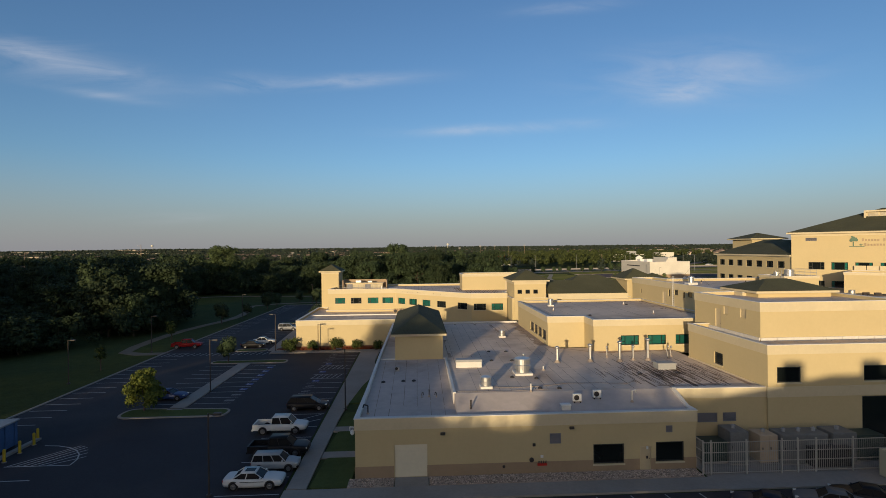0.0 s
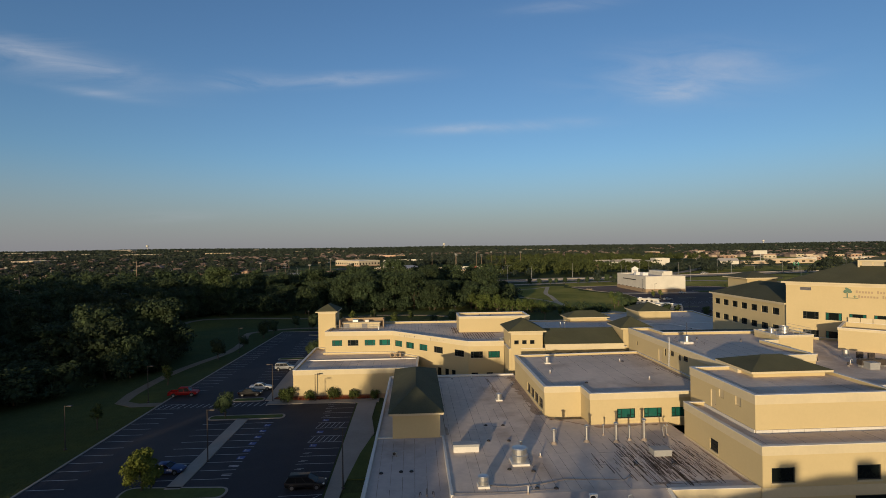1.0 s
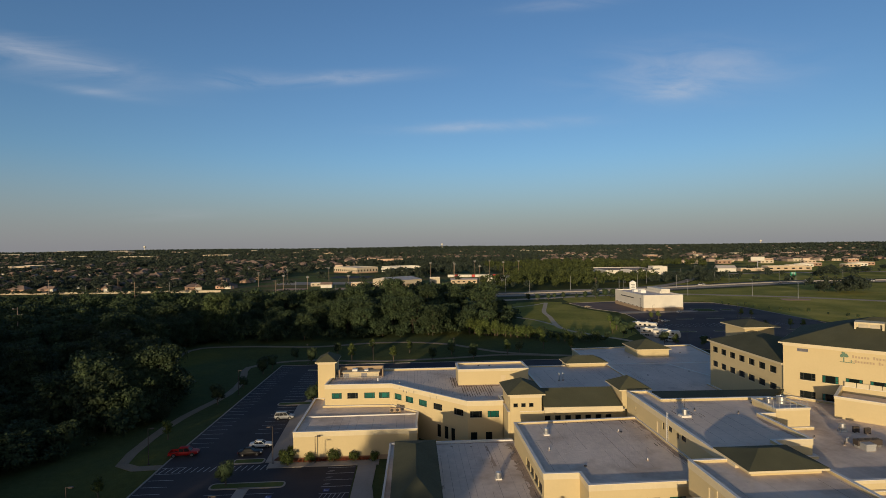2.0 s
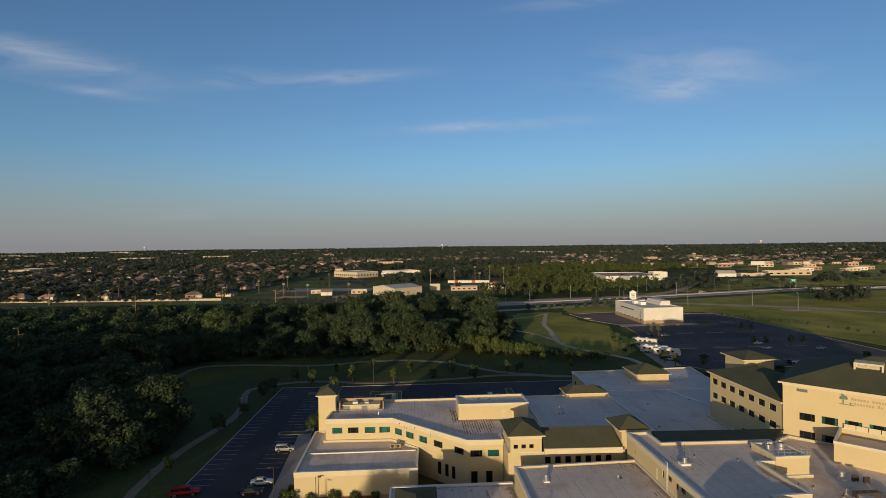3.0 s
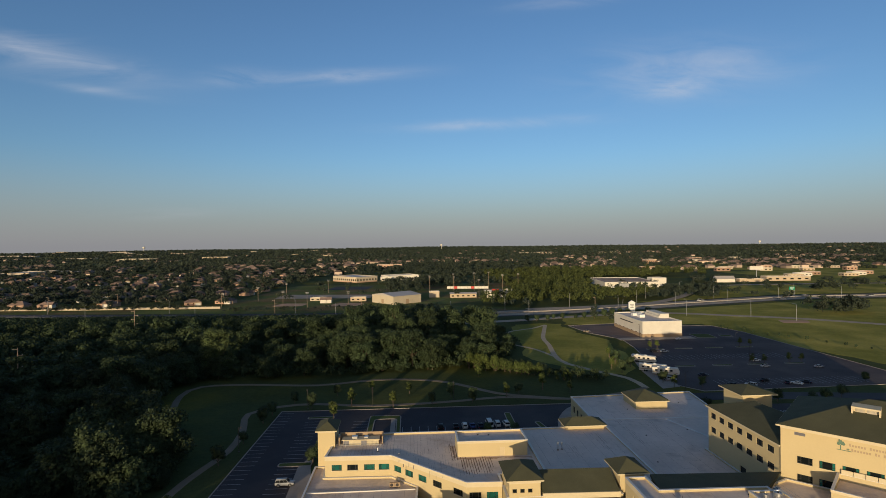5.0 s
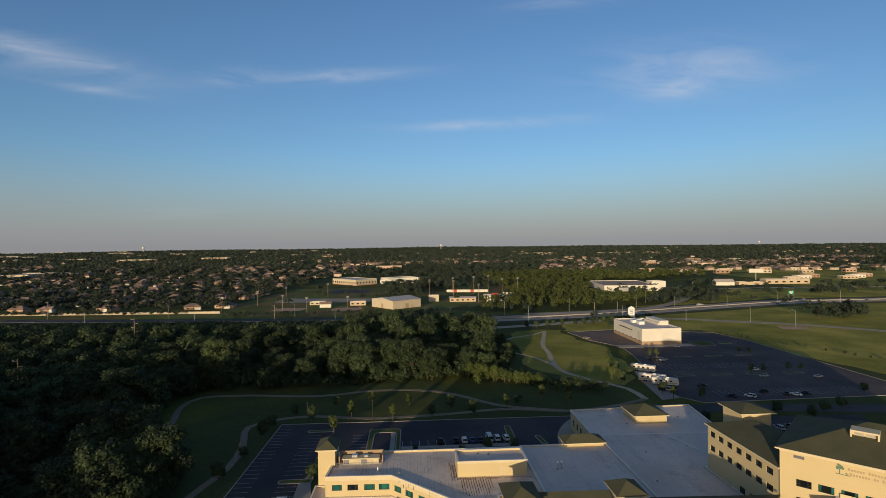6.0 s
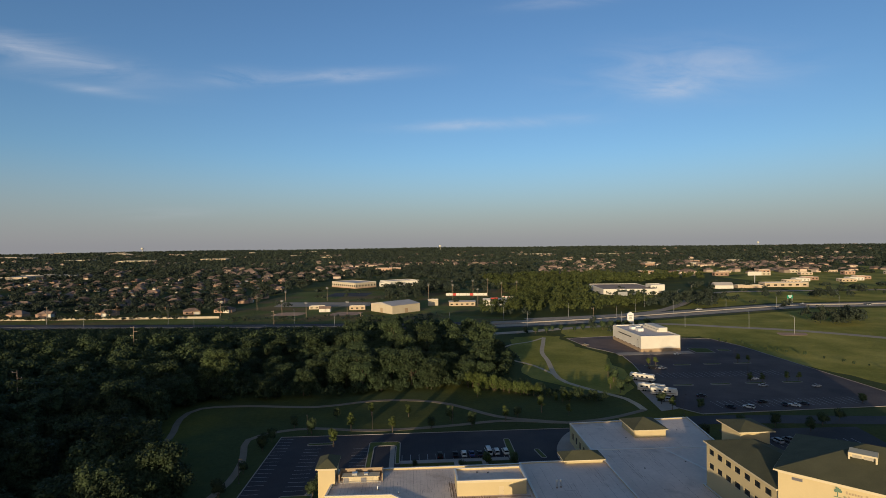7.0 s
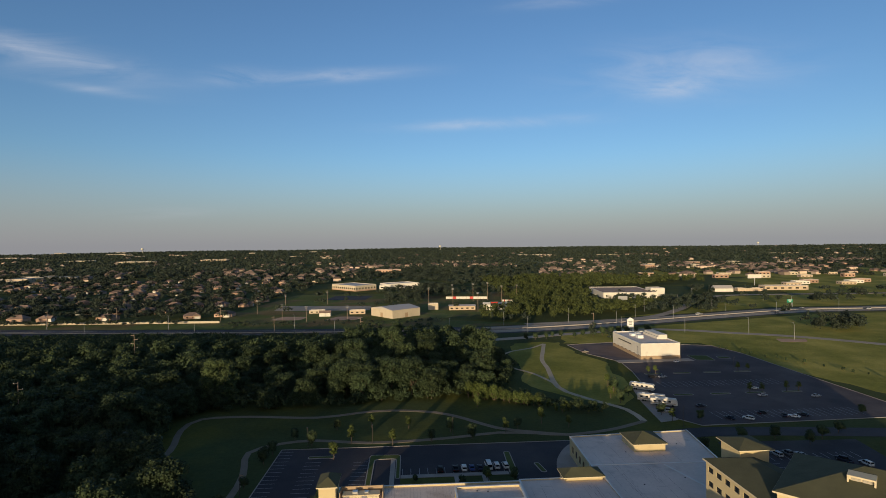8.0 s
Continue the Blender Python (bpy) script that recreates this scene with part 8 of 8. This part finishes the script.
flat("parking_lot", "asphalt play court with dark surface", [(-110, 690), (-58, 684), (-52, 730), (-104, 740)], ASPHALT, z1=0.03)
for name, x0, y0, x1, y1, h, mat_, label in (("outfield_fence", 45, 672, 97, 664, 3.4, WALL_WHITE, "white advertising fence round the ball field"), ("outfield_fence", 110, 628, 122, 622, 3.0, WALL_WHITE, "white advertising fence round the ball field")):
    fo = thing(name, (0, 0, 0), label, "fence")
    n = 12
    for k in range(n):
        a, b2 = Vector((x0 + (x1 - x0) * k / n, y0 + (y1 - y0) * k / n)), Vector((x0 + (x1 - x0) * (k + 0.96) / n, y0 + (y1 - y0) * (k + 0.96) / n))
        part("panel", prisms(([tuple(a), tuple(b2), (b2.x, b2.y + 0.2), (a.x, a.y + 0.2)], 0.2, h)), RED_PAINT if k % 5 == 2 else mat_, fo)
board = thing("scoreboard", (88, 540, 0), "dark scoreboard on two posts", "scoreboard")
part("panel", boxes((-6, 2, -0.3, 0.3, 6.5, 11)), DARK_METAL, board)
part("stripe", boxes((-5.5, 1.5, -0.33, -0.302, 9.2, 10.4)), RED_PAINT, board)
for x in (-4.5, 0.5):
    part("post", boxes((x - 0.2, x + 0.2, -0.15, 0.15, -0.1, 6.5)), GREY_METAL, board)


def flood_mast(x, y, h):
    ob = thing("floodlight_mast", (x, y, 0), "tall ball field floodlight mast", "floodlight", "floodlight masts")
    part("pole", tubes(((0, 0, -0.1), (0, 0, h), 0.2, 0.12), n=8), WOOD_POLE, ob)
    part("lamp_bar", boxes((-1.4, 1.4, -0.12, 0.12, h - 0.3, h), (-1.4, 1.4, -0.12, 0.12, h - 1.5, h - 1.2)), GREY_METAL, ob)


for x, y, h in ((20, 590, 22), (48, 600, 20), (70, 548, 20), (76, 640, 22), (104, 600, 22), (124, 610, 22), (52, 660, 20), (96, 655, 22), (-125, 520, 14), (-98, 500, 14), (-60, 500, 14), (-140, 600, 16), (-100, 640, 16), (-160, 560, 15)):
    flood_mast(x, y, h)
# big store across the highway and neighbours
shed("plaza_store", "white warehouse with brown roof across the highway", 279, 684, 66, 84, 7.2, -7, WALL_WHITE, ROOF_RUST, bays=0)
shed("plaza_store", "tall white entrance block", 318, 668, 18, 18, 10.5, -4, WALL_WHITE, ROOF_METAL)
shed("service_shop", "low tan roadside shop", 528, 716, 60, 16, 6, -6, WALL_TAN, ROOF_METAL, bays=6)
shed("farm_shop", "small pale roadside building with gable roof", 432, 706, 24, 14, 4.5, -10, WALL_WHITE, ROOF_METAL, pitch=4)
shed("farm_shop", "low yellow roadside canopy", 470, 706, 34, 10, 4.0, -6, WALL_TAN, ROOF_METAL)
for k in range(6):
    shed("filling_station", "white roadside station with flat canopy", 590 + k * 30, 782 + (k % 3) * 20, 22, 14, 4.2 + 0.5 * (k % 3), -8, (WALL_TAN, WALL_WHITE, BRICK_RED)[k % 3], ROOF_RUST if k % 2 else ROOF_METAL, bays=4)
bb = thing("billboard", (536, 790, 0), "white roadside billboard on a post", "billboard")
part("panel", boxes((-11, 11, -0.4, 0.4, 11, 17)), WALL_WHITE, bb)
part("post", boxes((-0.6, 0.6, -0.3, 0.3, -0.1, 11)), GREY_METAL, bb)
bb = thing("billboard", (222, 540, 0), "white roadside billboard on a post", "billboard")
part("panel", boxes((-5, 5, -0.3, 0.3, 10, 14)), GREY_METAL, bb)
part("post", boxes((-0.5, 0.5, -0.3, 0.3, -0.1, 10)), GREY_METAL, bb)
gs = thing("highway_sign", (398, 530, -0.6), "green overhead highway sign on posts", "road sign")
part("panel", boxes((-3.1, 3.1, -0.1, 0.1, 5.5, 9.0)), SIGN_GREEN, gs)
for z, w in ((8.1, 4.4), (7.1, 3.6), (6.1, 2.4)):
    part("letter_bar", boxes((-w / 2, w / 2, -0.13, -0.102, z, z + 0.45)), WHITE_METAL, gs)
for x in (-3, 3):
    part("post", boxes((x - 0.12, x + 0.12, -0.1, 0.1, -0.1, 5.5)), GREY_METAL, gs)
for k in range(14):
    shed("roadside_shop", "small roadside shop with a flat roof", 400 + k * 36 + (k * 37) % 23, 900 + (k * 71) % 150, 16 + (k * 13) % 14, 12, 4.5 + k % 3, -6, (WALL_TAN, WALL_CREAM, BRICK_RED)[k % 3], ROOF_RUST if k % 2 else ROOF_METAL, bays=3)
for k in range(9):                               # shopping strip in the distance
    shed("retail_block", "long tan retail block in the distance", 480 + k * 68, 1320 + (k * 137) % 260, 22 + (k * 53) % 26, 36, 6 + k % 3 * 1.5, -6, (WALL_TAN, WALL_CREAM, BRICK_RED)[k % 3], ROOF_RUST if k % 2 else ROOF_METAL, bays=8)
for k, (x, y, w, h) in enumerate(((-800, 1150, 80, 12), (-900, 1120, 60, 14), (-760, 1230, 110, 9), (-860, 2400, 200, 14), (-1150, 2300, 260, 12), (-1500, 2500, 220, 14), (-620, 2900, 160, 13), (-1750, 3100, 300, 16), (-980, 3700, 200, 18), (-400, 2600, 90, 10), (620, 2600, 300, 12), (960, 2500, 180, 10), (1700, 2300, 200, 12), (2300, 3000, 260, 14), (1300, 3300, 200, 13))):
    shed("warehouse", "pale flat warehouse far across the town", x, y, w * 0.55, 50, h * 0.7, 0, WALL_CREAM if k % 3 else WALL_TAN, ROOF_METAL, bays=5)
# long garden wall along the houses
gw = thing("garden_wall", (0, 0, 0), "long cream masonry wall between highway and houses", "wall")
line = [(-480, 528), (-382, 516), (-329, 511), (-256, 507), (-178, 502)]
for (x0, y0), (x1, y1) in zip(line, line[1:]):
    n = max(1, int(math.hypot(x1 - x0, y1 - y0) / 7))
    for k in range(n):
        ax, ay, bx, by = x0 + (x1 - x0) * k / n, y0 + (y1 - y0) * k / n, x0 + (x1 - x0) * (k + 0.97) / n, y0 + (y1 - y0) * (k + 0.97) / n
        part("panel", prisms(([(ax, ay), (bx, by), (bx, by + 0.3), (ax, ay + 0.3)], 0, 2.0)), WALL_CREAM, gw)
        part("pier", boxes((ax - 0.3, ax + 0.3, ay - 0.15, ay + 0.45, 0, 2.25)), WALL_CREAM, gw)
# water tower on the skyline
wt = thing("water_tower", (232, 4000, 14), "white water tower on the horizon", "water tower")
part("tank", lathe([(0.5, 22), (7, 26), (9, 31), (7, 36), (1, 39)], 16), WALL_WHITE, wt)
part("column", lathe([(2.4, -1), (1.6, 8), (1.6, 23)], 12), WALL_WHITE, wt)
wt2 = copy_thing(wt, Matrix.Translation((2745, 4000, 12)))
wt3 = copy_thing(wt, Matrix.Translation((-1857, 3800, 22)))


# ------------------------------------------------------------------ houses
def house(seed, label):
    """A suburban house facing -y: brick walls, hip roof with a gabled porch wing, windows, door and garage door."""
    r = random.Random(seed)
    w, d, h = r.uniform(14, 18), r.uniform(10, 12), r.choice((3.0, 3.2, 5.4))
    ob = thing("house", (0, 0, 0), label, "house", "houses of the estate")
    part("wall", boxes((-w / 2, w / 2, -d / 2, d / 2, -0.1, h)), BRICK_RED, ob)
    bm = bmesh.new()
    o, p = 0.6, r.uniform(2.8, 3.8)
    c = [bm.verts.new(q) for q in ((-w / 2 - o, -d / 2 - o, h), (w / 2 + o, -d / 2 - o, h), (w / 2 + o, d / 2 + o, h), (-w / 2 - o, d / 2 + o, h))]
    a, b2 = bm.verts.new((-w / 2 + d * 0.4, 0, h + p)), bm.verts.new((w / 2 - d * 0.4, 0, h + p))
    for f in ((c[0], c[1], b2, a), (c[1], c[2], b2), (c[2], c[3], a, b2), (c[3], c[0], a), (c[3], c[2], c[1], c[0])):
        bm.faces.new(f)
    part("roof", bm, ROOF_BROWN, ob)
    x0 = r.choice((-1, 1)) * w * 0.25
    part("gable_wing", boxes((x0 - 3, x0 + 3, -d / 2 - 3, -d / 2 + 0.2, -0.1, h)), WALL_TAN if seed % 2 else WALL_WHITE, ob)
    bm = bmesh.new()
    v = [bm.verts.new(q) for q in ((x0 - 3.5, -d / 2 - 3.4, h + 0.01), (x0 + 3.5, -d / 2 - 3.4, h + 0.01), (x0, -d / 2 - 3.4, h + 2.6), (x0 - 3.5, 0, h + 0.01), (x0 + 3.5, 0, h + 0.01), (x0, 0, h + 2.6))]
    for f in ((0, 2, 5, 3), (1, 4, 5, 2), (0, 3, 4, 1), (0, 1, 2)):
        bm.faces.new([v[i] for i in f])
    part("gable_roof", bm, ROOF_BROWN, ob)
    part("garage_door", boxes((x0 - 2.3, x0 + 2.3, -d / 2 - 3.06, -d / 2 - 3.003, 0, 2.3)), WALL_WHITE, ob)
    for k in range(3):
        x = -w / 2 + 1.5 + k * (w - 3.6) / 2
        if abs(x - x0) > 3.6:
            part("window", boxes((x, x + 1.4, -d / 2 - 0.05, -d / 2 - 0.003, 1.0, 2.3)), GLASS_DARK, ob)
    return ob


kinds_h = [house(i, "brick house with brown hip roof among trees") for i in range(5)]
hrs = random.Random(77)
BLOCKED = [[(-170, 460), (140, 460), (140, 760), (60, 900), (60, 1000), (-150, 1000), (-190, 560)], [(225, 620), (380, 620), (400, 780), (230, 800)], [(300, 480), (700, 520), (720, 860), (400, 690)]]
free = lambda x, y: not any(inside(b, x, y) for b in BLOCKED)
count = 0
taken = []


def add_house(x, y):
    global count
    if not free(x, y):
        return
    m = Matrix.Translation((x, y, 0)) @ Matrix.Rotation(hrs.choice((0, 90, 180, 270, 20, -20)) * math.pi / 180 + hrs.uniform(-0.15, 0.15), 4, "Z")
    taken.append((x, y))
    if count < 5:
        kinds_h[count].matrix_basis = m
    else:
        copy_thing(kinds_h[count % 5], m)
    count += 1


row = 545
while count < 165 and row < 1500:
    x = -1.05 * row
    while x < -170 - 0.02 * row and count < 165:
        if hrs.random() < 0.72:
            add_house(x + hrs.uniform(-5, 5), row + hrs.uniform(-6, 6))
        x += 24 + row * 0.006
    row += 34 + row * 0.022
for k in range(45):
    y = hrs.uniform(1050, 1900)
    add_house(hrs.uniform(0.42, 0.95) * y, y)


def far_houses(n, seed):
    """Houses too far off to tell apart: small hipped boxes, joined."""
    r = random.Random(seed)
    walls, roofs = bmesh.new(), bmesh.new()
    for _ in range(n):
        y = r.uniform(1100, 3600) if r.random() < 0.5 else r.uniform(1000, 1900)
        x = r.uniform(-0.85, 1.0) * y
        if -0.1 * y < x < 0.25 * y and y < 1500 or noise.noise((x * 0.004, y * 0.004, 11.0)) < (-0.02 if y < 1700 else 0.2):
            continue
        w, d, h, g = r.uniform(12, 20), r.uniform(9, 12), r.choice((3.2, 5.2)), ground_height(x, y)
        if r.random() < 0.3:
            w, d = d, w
        box(walls, x - w / 2, x + w / 2, y - d / 2, y + d / 2, g, g + h)
        c = [roofs.verts.new(q) for q in ((x - w / 2 - 0.6, y - d / 2 - 0.6, g + h + 0.01), (x + w / 2 + 0.6, y - d / 2 - 0.6, g + h + 0.01), (x + w / 2 + 0.6, y + d / 2 + 0.6, g + h + 0.01), (x - w / 2 - 0.6, y + d / 2 + 0.6, g + h + 0.01))]
        a, b2 = roofs.verts.new((x - w * 0.2, y, g + h + 3.4)), roofs.verts.new((x + w * 0.2, y, g + h + 3.4))
        for f in ((c[0], c[1], b2, a), (c[1], c[2], b2), (c[2], c[3], a, b2), (c[3], c[0], a)):
            roofs.faces.new(f)
    tagged(part("far_house_walls", walls, HOUSE_FAR), "pale walls of distant houses", "houses", kind="stuff")
    tagged(part("far_house_roofs", roofs, ROOF_FAR), "brown roofs of distant houses", "houses", kind="stuff")


def ground_height(x, y):
    r = math.hypot(x, y)
    s = min(1, max(0, (r - 2200) / 2500))
    return s * s * (3 - 2 * s) * (20 + 9 * noise.noise((x * 0.0011, y * 0.0011, 0.3)))


HOUSE_FAR = material("far_house_wall", (0.40, 0.31, 0.24), 0.9, 0.1, 0.1, 1, 0, island=0.5)
ROOF_FAR = material("far_house_roof", (0.17, 0.12, 0.095), 0.9, 0.1, 0.1, 1, 0, island=0.45)
far_houses(2300, 5)
HALL_FAR = material("weathered_pale_cladding", (0.34, 0.29, 0.24), 0.9, 0.15, 0.1, 1, 0)
for x, y, w, d, h in ((-1840, 3470, 130, 60, 7), (-1700, 3330, 50, 40, 6), (-840, 1252, 60, 26, 7), (-850, 1165, 52, 22, 6), (-795, 1118, 26, 18, 6), (-2170, 3020, 100, 50, 6.5), (-1990, 2900, 60, 40, 6),
                      (-2640, 4200, 90, 50, 6), (-2230, 4300, 50, 40, 6), (-1061, 3649, 36, 30, 7), (-700, 3900, 50, 30, 6), (-1350, 3200, 46, 30, 6), (-1480, 3000, 40, 30, 6), (-2050, 3900, 60, 30, 7)):
    shed("warehouse", "pale distant warehouse among trees", x, y, w, d, h, 0, HALL_FAR, ROOF_METAL).location.z = ground_height(x, y)

# tree cover of the town, thinning into clumps with distance
trs = random.Random(101)
cells = set()
for x, y in taken:
    for dx in (-1, 0, 1):
        cells.add((int(x // 10) + dx, int(y // 10)))
clumps, grove = [], []
r = 470.0
while r < 4850:
    step = max(10.5, r * 0.0185 if r < 1500 else 25 + (r - 1500) * 0.004)
    a = -0.80
    while a < 0.86:
        aa, rr = a + trs.uniform(-0.4, 0.4) * step / r, r + trs.uniform(-0.45, 0.45) * step
        x, y = rr * math.sin(aa), rr * math.cos(aa)
        a += step / r
        dense = inside([(66, 478), (150, 480), (215, 505), (270, 560), (330, 625), (300, 640), (232, 640), (232, 790), (370, 800), (520, 900), (320, 1010), (130, 980), (125, 660), (112, 545), (60, 500)], x, y)
        n1 = noise.noise((x * 0.004, y * 0.004, 7.0))
        if not dense:
            if y < 515 + 0.05 * abs(x) and x < 0 or (0 <= x and y < 500):
                continue
            if not free(x, y) and not (150 < x and y > 640 and inside(BLOCKED[1], x, y) is False and trs.random() < 0.08):
                if not (inside(BLOCKED[0], x, y) and 770 < y < 830 and -40 < x < 40) and trs.random() > 0.05:
                    continue
            if x > 250 and y < 1050 and n1 < 0.12:
                continue
            if rr < 1900 and (int(x // 10), int(y // 10)) in cells:
                continue
            if rr > 1000 and x > 0.2 * y and rr < 2100 and trs.random() < 0.3 - 0.6 * noise.noise((x * 0.0035, y * 0.0035, 4.0)):
                continue
            if trs.random() < (0.48 if rr < 1600 else 0.36) - 0.5 * n1:
                continue
        if dense and 560 < y < 642 and 205 < x < 340:
            if trs.random() < 0.6:
                continue
            dense = False
        h, spread = (trs.uniform(7, 14), 0.5) if dense else (trs.uniform(5.0, 9.0) if rr < 3300 else trs.uniform(3.5, 6.0), 0.47)
        (grove if dense else clumps).append((x, y, ground_height(x, y), h, step * spread * trs.uniform(0.7, 1.25)))
    r += step * 0.8
for k in range(34):                              # dark grove beside the school hall
    clumps.append((trs.uniform(-30, 13), trs.uniform(598, 690), 0, trs.uniform(10, 15), trs.uniform(4, 6.5)))
for k in range(40):                              # trees among the ball fields and along the bank
    clumps.append((trs.uniform(12, 60), trs.uniform(700, 800), 0, trs.uniform(10, 15), trs.uniform(5, 8)))
for k in range(40):
    clumps.append((trs.uniform(14, 150), trs.uniform(690, 740), 0, trs.uniform(8, 13), trs.uniform(4, 7)))
for k in range(60):
    clumps.append((trs.uniform(-170, 30), trs.uniform(470, 492), 0, trs.uniform(1.5, 3.5), trs.uniform(1.5, 3)))
for cx, cy, n in ((330, 560, 16), (300, 545, 10), (338, 400, 12), (330, 392, 6), (236, 545, 10), (345, 470, 3), (105, 470, 6), (140, 392, 5), (540, 610, 12)):
    for k in range(n):
        clumps.append((cx + trs.gauss(0, 13), cy + trs.gauss(0, 9), 0, trs.uniform(5, 11), trs.uniform(2.5, 5)))
for k in range(110):                             # trees before the garden wall
    u = trs.uniform(0, 1) ** 1.6
    clumps.append((-480 + 270 * u, 522 - 26 * u + trs.uniform(-3, 1), 0, trs.uniform(2.5, 6.5), trs.uniform(1.8, 3.5)))
for cx, cy, n in ((341, 398, 9), (352, 404, 6), (328, 396, 4), (460, 560, 7)):
    for k in range(n):
        clumps.append((cx + trs.gauss(0, 6), cy + trs.gauss(0, 6), 0, trs.uniform(8, 15), trs.uniform(4, 6.5)))
near_c = [c for c in clumps if c[1] < 1500]
far_c = [c for c in clumps if c[1] >= 1500]
woods_mesh("roadside_grove", "sunlit wood beside the ball field and highway", grove, 27, 150, 0.7, LEAF_SUNNY, 5)
# these two carry distance haze in their leaf colour
woods_mesh("town_trees", "tree cover among houses and along roads", near_c, 23, 110, 0.75, LEAF_HAZED, 4)
woods_mesh("distant_trees", "distant woodland to the horizon", far_c, 29, 9, 1.4, LEAF_HAZED, 1)
